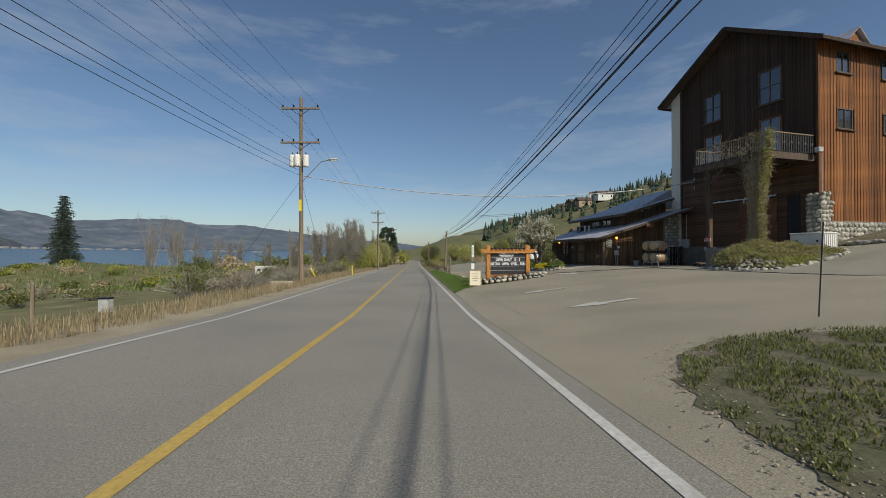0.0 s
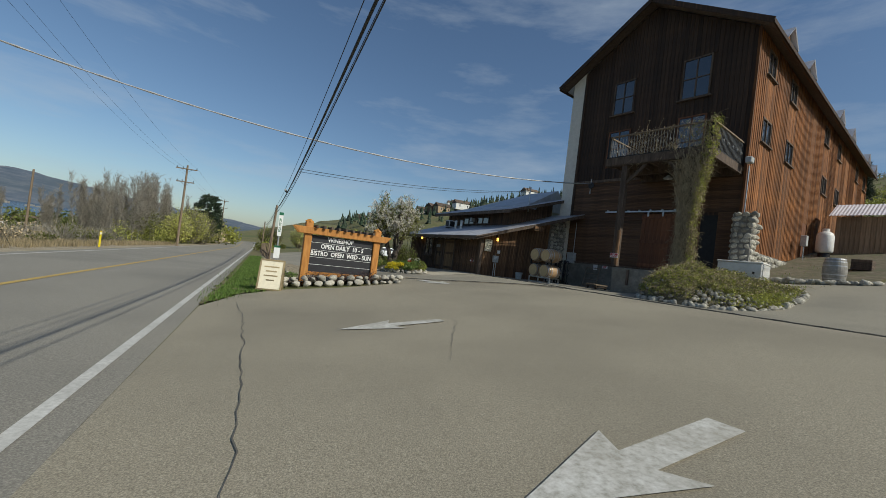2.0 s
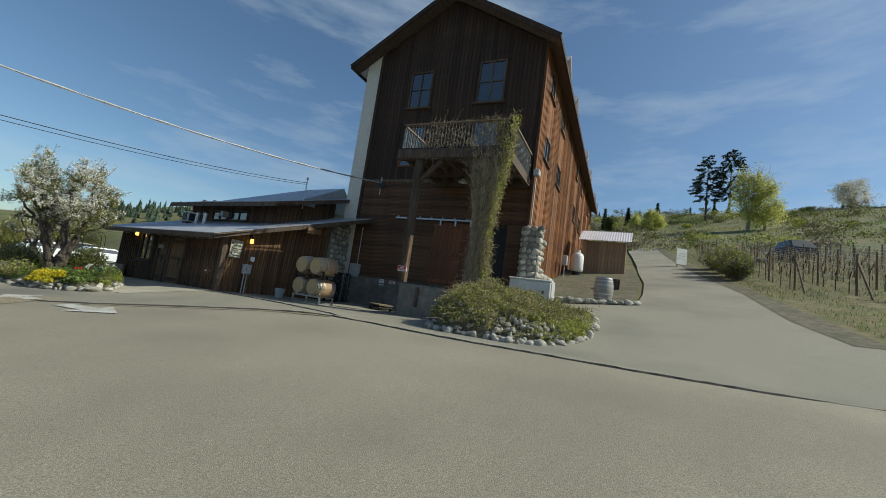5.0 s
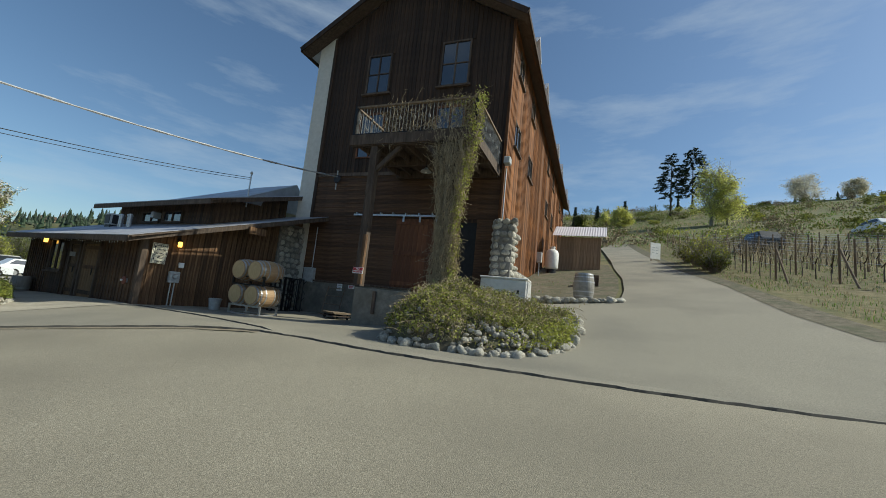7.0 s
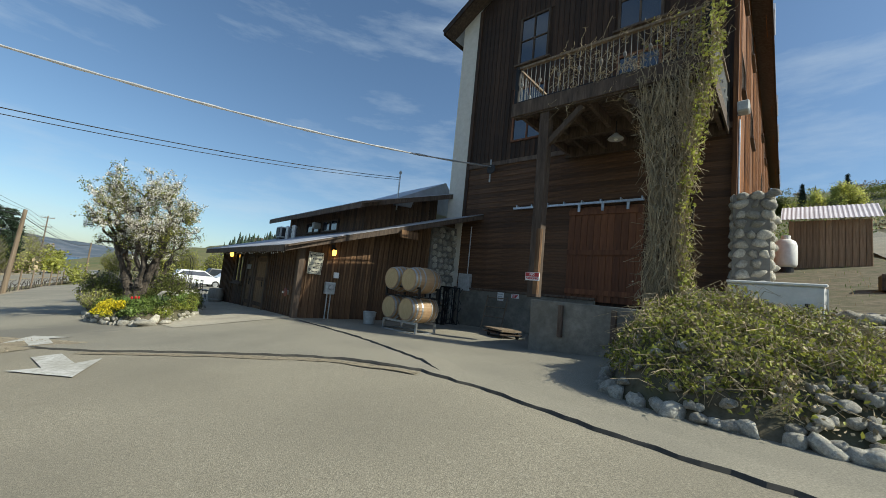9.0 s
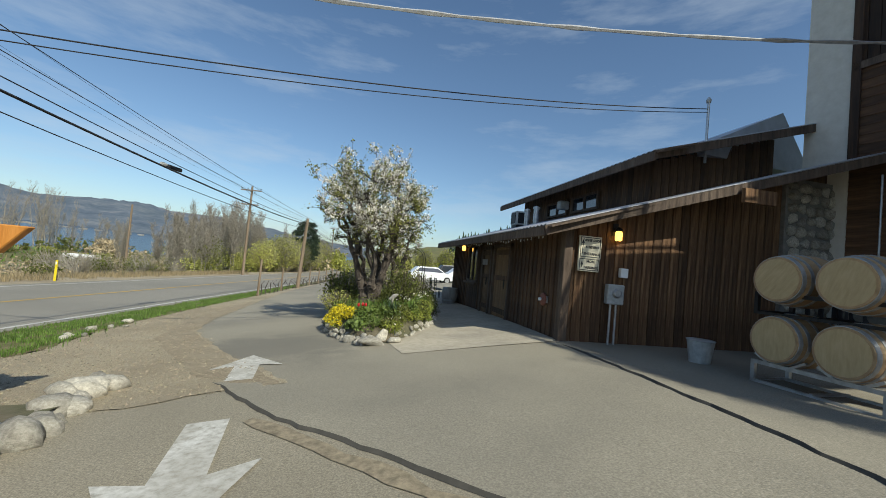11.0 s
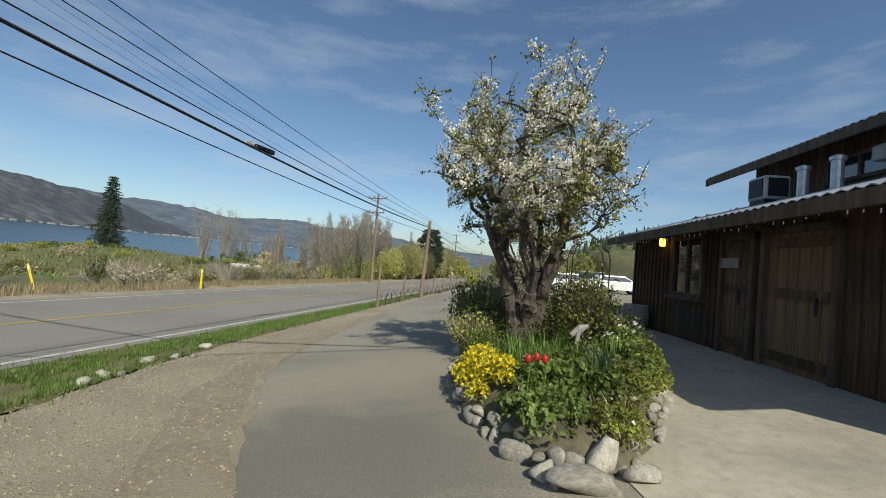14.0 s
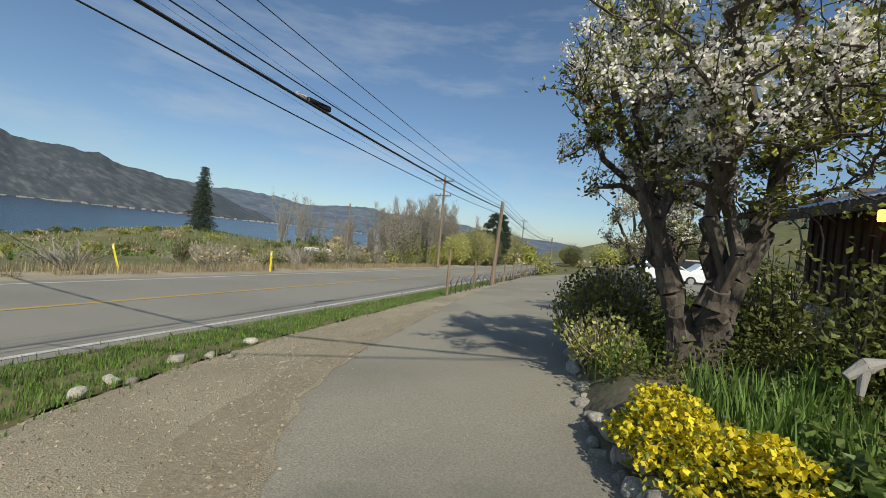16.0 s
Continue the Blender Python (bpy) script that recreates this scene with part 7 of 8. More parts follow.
PALE_BLOOM = leafy(plain("orchard_bloom", (0.66, 0.62, 0.48), 0.7, vary=0.2, island=0.3, scale=3))
def feathery_tree(x, y, r, h, material, seed, label, n=5200, leaf=0.34):
    """A tall spring tree: a forked trunk and many soft uneven sprays of small leaves with gaps between them."""
    rnd = random.Random(seed)
    t = thing("spring_tree", (x, y, gz(x, y) - 0.2), label, "tree", "trees on the hillside")
    bm, tw, pts = bmesh.new(), [], []
    fork = Vector((0, 0, h * 0.16))
    rod(bm, (0, 0, -0.2), fork, 0.03 * h, 0.024 * h, 8)
    for k in range(34):
        a, q = rnd.uniform(0, 6.283), math.sqrt(rnd.random())
        up = rnd.uniform(0.16, 0.9)
        wide = math.sin(math.pi * min(1.0, 0.14 + up * 0.8)) ** 0.7
        c = Vector((r * 0.82 * q * math.cos(a) * wide, r * 0.82 * q * math.sin(a) * wide, h * up))
        if k < 12:
            rod(bm, fork, fork.lerp(c, 0.8), 0.012 * h, 0.004 * h, 5)
        sx, sz = r * rnd.uniform(0.1, 0.19), h * rnd.uniform(0.06, 0.12)
        for _ in range(n // 34):
            pts.append((c.x + rnd.gauss(0, sx), c.y + rnd.gauss(0, sx), max(0.2, c.z + rnd.gauss(0, sz))))
        for _ in range(6):
            tw.append([tuple(c), tuple(c + Vector((rnd.gauss(0, sx), rnd.gauss(0, sx), sz))), tuple(c + Vector((rnd.gauss(0, 1.4 * sx), rnd.gauss(0, 1.4 * sx), sz * rnd.uniform(1.4, 2.3))))])
    part("trunk", bm, BARK_PALE, t)
    twig_mesh("twigs", tw, 0.035, BARK_PALE, t)
    leaf_cloud("leaves", pts, leaf, material, t, seed)
    return t


for x, y, r, h, m_, lb, sd in ((106.3, 17.9, 4.3, 13.5, WILLOW, "tall feathery yellow-green willow on the hillside", 801), (107.5, 15.2, 3.6, 10, WILLOW, "feathery yellow-green willow on the hillside", 802), (163, -3, 5, 7.5, PALE_BLOOM, "pale blossoming orchard tree on the hill crest", 803), (163, -14, 3.6, 5, PALE_BLOOM, "pale blossoming orchard tree on the hill crest", 804), (112, 37, 2.8, 4.8, WILLOW, "young yellow-green tree on the hillside", 805), (118, 42, 2.2, 3.6, WILLOW, "young yellow-green tree on the hillside", 806), (112, 47, 2.0, 3.6, LEAF, "young green tree on the hillside", 807)):
    feathery_tree(x, y, r, h, m_, sd, lb)
for x, y, h in ((104, 52, 8), (116, 50, 6), (127, 47, 5.5), (135, 41, 6)):
    conifer(x, y, h, h * 0.22, int(x), "small dark conifer on the hill crest")
for k_, (x, y, h) in enumerate(((-15.5, 96, 7), (-14.8, 90, 6), (-16.5, 108, 8), (-17.5, 118, 8), (-18.5, 130, 9), (-14.6, 99, 6.5), (-15.2, 85, 5), (-19, 100, 7), (-20, 140, 9), (-17.5, 112, 7), (-6, 150, 6), (-3, 138, 6), (4, 128, 6), (10, 118, 6), (18, 105, 6), (6, 100, 4.5), (14, 92, 5), (-19, 120, 6), (-24, 112, 6), (-28, 104, 5))):
    shrub(x, y, h * 0.42, h, WILLOW if k_ % 3 == 0 else LEAF_LIME if k_ % 3 == 1 else LEAF, 820 + k_, "yellow-green budding willow thicket by the road", "willow_thicket", 0.26, 5200)
rnd = random.Random(77)
for i in range(165):
    y = rnd.uniform(22, 120) if i < 105 else rnd.uniform(52, 112)
    d = rnd.uniform(4, 26) if i % 2 else rnd.uniform(3, 10)
    x = road_right(y) - 9.5 - d
    kind = rnd.random()
    if kind < 0.45:
        shrub(x, y, rnd.uniform(0.9, 2.2), rnd.uniform(1.2, 3.0) * min(1, 0.25 + y / 85), None, 300 + i, "leafless tangle of pale roadside brush", n=700)
    else:
        shrub(x, y, rnd.uniform(0.8, 2.2), rnd.uniform(0.8, 2.4), rnd.choice((LEAF, VINE_DRY, LEAF)), 300 + i, "budding olive-green roadside shrub", leaf=0.16, n=500)
spots = []
for i in range(64):
    far_d, head = rnd.uniform(120, 230), radians(rnd.uniform(6, 33))
    spots.append((-far_d * math.sin(head), far_d * math.cos(head), rnd.uniform(3, 6), rnd.uniform(3.5, 7), rnd.choice((LEAF, VINE_DRY, LEAF_LIME, LEAF))))
brush = []
for i in range(58):
    y = rnd.uniform(66, 150)
    x = road_right(y) - 10.2 - abs(rnd.gauss(0, 4.5))
    brush.append((x, y, rnd.uniform(1.4, 2.8), rnd.uniform(2.0, 5.5), rnd.choice((WILLOW, LEAF_LIME, LEAF_LIME, LEAF))))
shrub_mass("roadside_thicket", brush, 0.2, 620, 941, "dense yellow-green budding thicket beside the road")
shrub_mass("valley_trees", spots, 0.7, 420, 901, "orchard and garden trees over the valley floor")
spots = [(rnd.uniform(-120, -28), rnd.uniform(45, 150), rnd.uniform(0.8, 2.4), rnd.uniform(0.7, 1.8), rnd.choice((LEAF, LEAF_LIME, VINE_DRY))) for i in range(130)]
shrub_mass("field_shrubs", spots, 0.3, 300, 911, "budding olive and brown shrubs over the open field")
spots = [(rnd.uniform(60, 168), rnd.uniform(-20, 85), rnd.uniform(1.5, 4), rnd.uniform(0.8, 2.4), rnd.choice((LEAF, LEAF, VINE_DRY, LEAF_LIME))) for i in range(150)]
spots = [q for q in spots if math.dist(q[:2], (106.5, 17.4)) > 9]
shrub_mass("hillside_shrubs", spots, 0.34, 300, 921, "low green shrubs scattered over the hillside")
spots = [(rnd.uniform(-4, 60), rnd.uniform(74, 140), rnd.uniform(1, 3.2), rnd.uniform(1.0, 3.0), rnd.choice((LEAF, LEAF_LIME, VINE_DRY))) for i in range(30)]
shrub_mass("slope_shrubs", spots, 0.3, 320, 931, "spring shrubs on the slope beyond the yard")


def far_wood(name, spots, label, material=NEEDLE):
    """Many small ragged evergreens on a far hillside, as one mesh."""
    rs = random.Random(len(spots))
    vs, fs = [], []
    for x, y, h in spots:
        z0 = gz(x, y) - 0.4
        for tier in range(5):
            r = h * 0.2 * (1 - tier * 0.17) * rs.uniform(0.75, 1.2)
            zl, zt = z0 + h * (0.08 + 0.16 * tier), z0 + h * (0.42 + 0.145 * tier)
            c = len(vs)
            vs.append((x + rs.uniform(-0.1, 0.1) * r, y, zt))
            m = 7
            for j in range(m):
                a = j * 6.283 / m + rs.uniform(-0.3, 0.3)
                rr = r * rs.uniform(0.6, 1.25)
                vs.append((x + rr * math.cos(a), y + rr * math.sin(a), zl + rs.uniform(-0.06, 0.06) * h))
            for j in range(m):
                fs.append((c, c + 1 + j, c + 1 + (j + 1) % m))
    me = bpy.data.meshes.new(name)
    me.from_pydata(vs, [], fs)
    me.materials.append(material)
    return tagged(new(name, me), label, "wood", kind="stuff")


spots = []
for i in range(330):
    a = math.radians(rnd.uniform(6, 40))
    d = rnd.uniform(210, 420)
    spots.append((d * math.sin(a), d * math.cos(a), rnd.uniform(4, 9)))
far_wood("hillside_pines", spots, "scattered dark pines along the far hillside")
spots = [(rnd.uniform(165, 300), rnd.uniform(-70, 120), rnd.uniform(3, 7)) for _ in range(60)]
far_wood("crest_pines", spots, "small dark pines along the hill crest")
spots = [(rnd.uniform(-180, -140), rnd.uniform(30, 75), rnd.uniform(3, 5)) for _ in range(40)]
far_wood("lakeside_pines", spots, "dark pines below the field by the lake")

# ---- vineyard ----
vy = thing("vineyard_trellis", (0, 0, 0), "rows of grey vineyard posts with wires", "vineyard")
for r_ in range(6):
    y0 = 12.9 - 1.9 * r_
    prev = None
    for i in range(9):
        x, y = 30.5 + 3.6 * i - 0.8 * r_, y0 + 0.95 * i
        z = gz(x, y)
        ob = new("post", bpy.data.meshes.get("trellis_post") or part("tmp", rodded((0, 0, -0.2), (0, 0, 1.75), 0.05, 0.045, 7), POLE_WOOD).data)
        if bpy.data.meshes.get("trellis_post") is None:
            bpy.data.objects.remove(bpy.data.objects["tmp"])
            ob.data.name = "trellis_post"
        ob.parent = vy
        ob.location = (x, y, z)
        if i == 0:
            part("brace", rodded((x - 1.3, y - 0.3, gz(x - 1.3, y)), (x, y, z + 1.5), 0.04, n=6), POLE_WOOD, vy)
        if prev:
            bm = bmesh.new()
            for hz in (0.7, 1.2, 1.6):
                rod(bm, (prev[0], prev[1], prev[2] + hz), (x, y, z + hz), 0.008, n=3)
            part("wire", bm, GALV, vy)
            lines = []
            for kx in range(3):
                u = (kx + 0.5) / 3
                px_, py_ = prev[0] + (x - prev[0]) * u, prev[1] + (y - prev[1]) * u
                zz = gz(px_, py_)
                lines.append([(px_, py_, zz - 0.1), (px_ + rnd.gauss(0, 0.05), py_, zz + 0.4), (px_ + rnd.gauss(0, 0.06), py_, zz + 0.72)])
                for sgn in (-1, 1):
                    lines.append([(px_, py_, zz + 0.7), (px_ + sgn * 0.3, py_, zz + 0.75 + rnd.gauss(0, 0.05)), (px_ + sgn * 0.55, py_, zz + 0.9)])
            twig_mesh("vine_stock", lines, 0.03, BARK, vy)
            canes = []
            for _ in range(34):
                u = rnd.random()
                px_, py_ = prev[0] + (x - prev[0]) * u, prev[1] + (y - prev[1]) * u
                zz = gz(px_, py_) + rnd.uniform(0.55, 0.85)
                bend, rise = rnd.gauss(0, 0.25), rnd.uniform(0.25, 0.8)
                canes.append([(px_, py_, zz), (px_ + bend * 0.5, py_ + rnd.gauss(0, 0.06), zz + rise * 0.6), (px_ + bend, py_ + rnd.gauss(0, 0.12), zz + rise)])
            twig_mesh("vine_growth", canes, 0.012, VINE_DRY, vy)
        prev = (x, y, z)

for k_, (x, y, r, h) in enumerate(((35.3, 15.6, 1.0, 2.2), (33.6, 15.2, 0.8, 1.5), (37.6, 16.2, 1.0, 2.0), (40.4, 16.9, 1.1, 1.7))):
    shrub(x, y, r, h, LEAF if k_ % 2 else LEAF_LIME, 960 + k_, "leafy green bush at the end of the vine rows", "leafy_bush", 0.13, 1300)

# fence of posts beside the driveway
fn = thing("vine_fence", (0, 0, 0), "row of wooden posts and young vines beside the driveway", "fence")
for i in range(9):
    y = 44 + 4.6 * i
    x = 0.85 - 0.085 * (y - 44)
    z = gz(x, y)
    part("post", rodded((x, y, z - 0.2), (x + 0.02, y, z + (2.0 if i == 0 else 1.5)), 0.07 if i == 0 else 0.05, 0.06, 8), POLE_WOOD, fn)
    lines = []
    for j in range(5):
        yy = y + 0.5 + 0.85 * j
        xx = 0.85 - 0.085 * (yy - 44)
        zz = gz(xx, yy)
        bend = rnd.uniform(-0.15, 0.15)
        lines.append([(xx, yy, zz), (xx + bend, yy + 0.08, zz + 0.35), (xx - bend, yy - 0.05, zz + 0.62), (xx + 0.05, yy + 0.2, zz + 0.8)])
    twig_mesh("vine_stock", lines, 0.035, BARK, fn)


# ---- vehicles, cabins and small roadside things ----
def car(x, y, rz, paint, label, tall=1.5, ln=4.5):
    c = thing("parked_car", (x, y, gz(x, y) + 0.02), label, "car", "parked cars", rz=rz)
    h = tall
    prof = [(-ln / 2, 0.35), (-ln / 2, 0.85), (-ln / 2 + 0.25, 0.98), (-ln / 2 + 0.75, h - 0.03), (0.35, h), (1.1, 0.98), (ln / 2 - 0.15, 0.82), (ln / 2, 0.6), (ln / 2, 0.3)]
    bm = bmesh.new()
    rows_ = []
    for yy, k in ((-0.85, 0.94), (-0.8, 1.0), (0.8, 1.0), (0.85, 0.94)):
        rows_.append([bm.verts.new((px_ * (0.985 if k < 1 else 1), yy * (0.86 if pz > 1.05 else 1), pz * k if pz > 0.5 else pz)) for px_, pz in prof])
    for a, b2 in zip(rows_, rows_[1:]):
        for i in range(len(prof)):
            bm.faces.new((a[i], a[(i + 1) % len(prof)], b2[(i + 1) % len(prof)], b2[i]))
    bm.faces.new(rows_[0])
    bm.faces.new(rows_[-1][::-1])
    bmesh.ops.recalc_face_normals(bm, faces=bm.faces[:])
    body = part("body", bm, paint, c)
    for sgn in (-1, 1):
        bm = bmesh.new()
        q = [bm.verts.new((px_, sgn * yy, pz)) for px_, pz, yy in ((-ln / 2 + 0.5, 1.02, 0.845), (0.95, 1.02, 0.845), (0.35, h - 0.1, 0.75), (-ln / 2 + 0.85, h - 0.12, 0.75))]
        bm.faces.new(q)
        r_ = bmesh.ops.extrude_face_region(bm, geom=bm.faces[:])
        bmesh.ops.translate(bm, vec=(0, sgn * -0.02, 0), verts=[v for v in r_["geom"] if isinstance(v, bmesh.types.BMVert)])
        part("side_window", bm, GLASS_DARK, body)
        for xx in (-ln / 2 + 0.85, ln / 2 - 0.9):
            wl_ = part("wheel", lathe([(0.31, -0.1), (0.33, -0.05), (0.33, 0.05), (0.31, 0.1)], 18), RUBBER, c)
            wl_.matrix_basis = pose(xx, sgn * 0.78, 0.32, 90, 0, 0)
            part("rim", lathe([(0.2, -0.11), (0.2, 0.11)], 14), GALV, wl_)
        part("headlight", boxed(ln / 2 - 0.08, sgn * 0.62 - 0.14, 0.62, ln / 2 + 0.005, sgn * 0.62 + 0.14, 0.74), LETTER_WHITE, body)
    part("windscreen", beamed((0.42, 0, h - 0.02), (1.08, 0, 1.02), 1.4, 0.02), GLASS_DARK, body)
    return c


car(10.5, 59.5, 12, CAR_WHITE, "white parked hatchback beyond the tree", 1.48, 4.4)
car(14.2, 61.5, 10, CAR_WHITE, "white parked saloon beyond the tree", 1.45, 4.5)
car(13.2, 66, 8, CAR_GREY, "dark grey parked four-wheel drive", 1.75, 4.6)
car(51.5, 12.6, 25, CAR_GREY, "dark parked car beside the vineyard", 1.6, 4.5)
car(76, 0.5, 25, CAR_WHITE, "pale parked car up the hill", 1.5, 4.5)

rv = thing("camper_trailer", (-33, 74, gz(-33, 74)), "white camper trailer parked in the orchard", "trailer", rz=-8)
part("shell", boxed(-3.2, -1.1, 0.55, 3.2, 1.1, 2.7, None, 0.25), PAINT_WHITE, rv)
for x in (-1.8, 0.2, 1.9):
    part("window", boxed(x - 0.45, -1.12, 1.5, x + 0.45, -1.09, 2.1), GLASS_DARK, rv)
rv.scale = (0.7, 0.7, 0.7)
part("wheel", rodded((-0.3, -1.0, 0.35), (-0.3, 1.0, 0.35), 0.34, n=14), RUBBER, rv)


def cabin(x, y, w, d, h, rz, label, wall=PAINT_WHITE, roof=TIMBER):
    c = thing("cabin", (x, y, gz(x, y)), label, "house", "far houses", rz=rz)
    part("wall", boxed(-w / 2, -d / 2, -0.5, w / 2, d / 2, h), wall, c)
    bm = bmesh.new()
    v = [bm.verts.new((xx, yy, zz)) for xx in (-w / 2 - 0.3, w / 2 + 0.3) for yy, zz in ((-d / 2 - 0.4, h - 0.1), (0, h + d * 0.35), (d / 2 + 0.4, h - 0.1))]
    for f in ((0, 1, 4, 3), (1, 2, 5, 4), (0, 2, 1), (3, 4, 5), (0, 3, 5, 2)):
        bm.faces.new([v[i] for i in f])
    bmesh.ops.recalc_face_normals(bm, faces=bm.faces[:])
    part("roof", bm, roof, c)
    for xx in (-w / 4, w / 4):
        part("window", boxed(xx - 0.4, -d / 2 - 0.02, h * 0.4, xx + 0.4, -d / 2 + 0.02, h * 0.75), GLASS_DARK, c)
    return c


cabin(-60, 140, 5, 4, 2.2, 10, "small pale cabin in the orchard")
cabin(-52, 146, 5, 4, 2.3, -20, "small weathered cabin in the orchard", SHED_WOOD)
cabin(-84, 150, 5, 4, 2.2, 15, "pale farmhouse with a dark roof")
for i in range(9):
    cabin(rnd.uniform(60, 170), rnd.uniform(250, 420), rnd.uniform(8, 13), 7, 4, rnd.uniform(-40, 40), "distant house on the hillside", rnd.choice((PAINT_WHITE, SHED_WOOD)))
cabin(30, 78, 9, 6, 2.6, 12, "low grey house beyond the car park", GREY_PAINT)


TOWN = plain("town_wall", (0.3, 0.285, 0.26), 0.9)


def box_town():
    """The far settlement on the lake shore, as one mesh."""
    bm = bmesh.new()
    rs = random.Random(2)
    for i in range(130):
        a = math.radians(rs.uniform(24, 72))
        d = rs.uniform(1960, 2090)
        s = rs.uniform(3, 8)
        x, y = -d * math.sin(a), d * math.cos(a)
        box(bm, x - s, y - s, lake_z(x) - 4, x + s, y + s, lake_z(x) + rs.uniform(2, 7))
    return tagged(part("far_town", bm, TOWN), "pale houses along the far lake shore", "town", kind="stuff")


box_town()
for x, y, h, tilt in ((-10.3, 44.8, 1.15, 0), (-12.4, 38.5, 1.2, 28)):
    m_ = thing("marker_post", (x, y, gz(x, y)), "yellow plastic roadside marker post", "marker post", "roadside markers")
    m_.rotation_euler.y = radians(-tilt)
    part("blade", boxed(-0.06, -0.015, -0.1, 0.06, 0.015, h, None, 0.005), YELLOW_TAG, m_)
    part("reflector", boxed(-0.04, -0.02, h - 0.25, 0.04, -0.015, h - 0.1), LETTER_WHITE, m_)
fp = thing("fence_post", (-13.4, 12.8, gz(-13.4, 12.8)), "weathered wooden fence post in dry grass", "fence post")
part("post", rodded((0, 0, -0.2), (0.03, 0, 1.35), 0.06, 0.055, 8), POLE_WOOD, fp)
ub = thing("utility_box", (-13.9, 16.2, gz(-13.9, 16.2)), "grey utility pedestal box in dry grass", "utility box")
part("case", boxed(-0.2, -0.16, 0, 0.2, 0.16, 0.55, None, 0.02), GREY_PAINT, ub)
part("cap", boxed(-0.22, -0.18, 0.55, 0.22, 0.18, 0.62, None, 0.02), STEEL_DARK, ub)
cb = thing("concrete_block", (-10.9, 26.6, gz(-10.9, 26.6)), "pale concrete barrier block at the pole foot", "barrier", rz=8)
part("block", boxed(-0.7, -0.15, -0.05, 0.7, 0.15, 0.32, None, 0.03), CONCRETE, cb)


# ---- flower bed ----
BED = [(8.56, 29.5), (8.24, 29.86), (7.88, 30.4), (7.66, 30.8), (7.4, 31.5), (7.23, 32.1), (7.1, 33.0), (6.92, 34.1), (6.75, 35.4), (6.5, 37.5), (6.5, 40.5), (7.2, 43), (8.8, 43), (9.6, 40), (9.9, 37), (10.1, 34.6), (9.92, 32.8), (9.75, 31.6), (9.3, 30.2), (9.0, 29.72)]


def inside(x, y, poly):
    ok = False
    for (xa, ya), (xb, yb) in zip(poly, poly[1:] + poly[:1]):
        if (ya > y) != (yb > y) and x < (xb - xa) * (y - ya) / (yb - ya) + xa:
            ok = not ok
    return ok


def bed_z(x, y):
    """The bed's soil, rising in from its edge."""
    deep = 0
    for k in (0.985, 0.95, 0.91, 0.87):
        deep += inside(x, y, [(8.8 + (px_ - 8.8) * k, 35 + (py_ - 35) * (1 - (1 - k) * 0.4)) for px_, py_ in BED])
    return gz(x, y) + 0.03 + 0.07 * deep


patch("flower_bed", BED, 0.0, DIRT, "raised flower bed of dark soil", "flower bed", 0.25, height=bed_z)
fb_st = thing("bed_stones", (8.6, 34, 0), "grey boulders edging the flower bed", "stone border")
rnd = random.Random(41)
for (xa, ya), (xb, yb) in zip(BED, BED[1:] + BED[:1]):
    near = min(ya, yb) < 32
    for layer in range(2 if near else 1):
        n = max(1, int(math.dist((xa, ya), (xb, yb)) / (0.15 if near else 0.2)))
        for i in range(n):
            u = (i + 0.5 * layer) / n
            x, y = xa + (xb - xa) * u + rnd.uniform(-0.05, 0.05), ya + (yb - ya) * u + rnd.uniform(-0.05, 0.05)
            x += layer * 0.07 * (1 if x < 8.7 else -1)
            s = 0.055 + 0.075 * rnd.random() ** 1.6
            if rnd.random() < 0.12 or (layer and rnd.random() < 0.35):
                continue
            stone(fb_st, x - 8.6, y - 34, gz(x, y) + s * rnd.uniform(0.25, 0.5) + 0.1 * layer, s * rnd.uniform(1, 1.5), s * rnd.uniform(0.6, 1), s * rnd.uniform(0.7, 1.5), rnd)
slab = stone(fb_st, 0.14, -4.56, gz(8.74, 29.44) + 0.07, 0.29, 0.16, 0.13, rnd)
slab.rotation_euler = (0.05, 0.04, 0.12)
slab_side = stone(fb_st, 0.52, -4.33, gz(9.12, 29.67) + 0.06, 0.14, 0.11, 0.11, rnd)


def blades(name, places, h, w, material, seed, label, parent=None, lean=0.35):
    """Grass blades or narrow leaves, each a bent strip, as one mesh."""
    rs = np.random.RandomState(seed)
    P = np.asarray(places, float)
    n = len(P)
    a = rs.uniform(0, 6.283, n)
    hh = h * rs.uniform(0.5, 1.3, n)
    ln = lean * hh * rs.uniform(0.2, 1.4, n)
    side = np.c_[np.cos(a), np.sin(a), np.zeros(n)] * (w * rs.uniform(0.6, 1.3, n))[:, None] / 2
    out = np.c_[-np.sin(a), np.cos(a), np.zeros(n)]
    V = np.empty((n, 5, 3))
    V[:, 0], V[:, 1] = P - side, P + side
    mid = P + out * (ln * 0.35)[:, None] + np.c_[np.zeros(n), np.zeros(n), hh * 0.6]
    V[:, 2], V[:, 3] = mid + side * 0.8, mid - side * 0.8
    V[:, 4] = P + out * ln[:, None] + np.c_[np.zeros(n), np.zeros(n), hh]
    base = 5 * np.arange(n)[:, None]
    me = bpy.data.meshes.new(name)
    me.from_pydata(V.reshape(-1, 3).tolist(), [], (base + [0, 1, 2, 3]).tolist() + (base + [3, 2, 4]).tolist())
    me.materials.append(material)
    ob = new(name, me)
    if parent:
        ob.parent = parent
        ob["kind"] = "stuff"
        return ob
    return tagged(ob, label, "grass", kind="stuff")


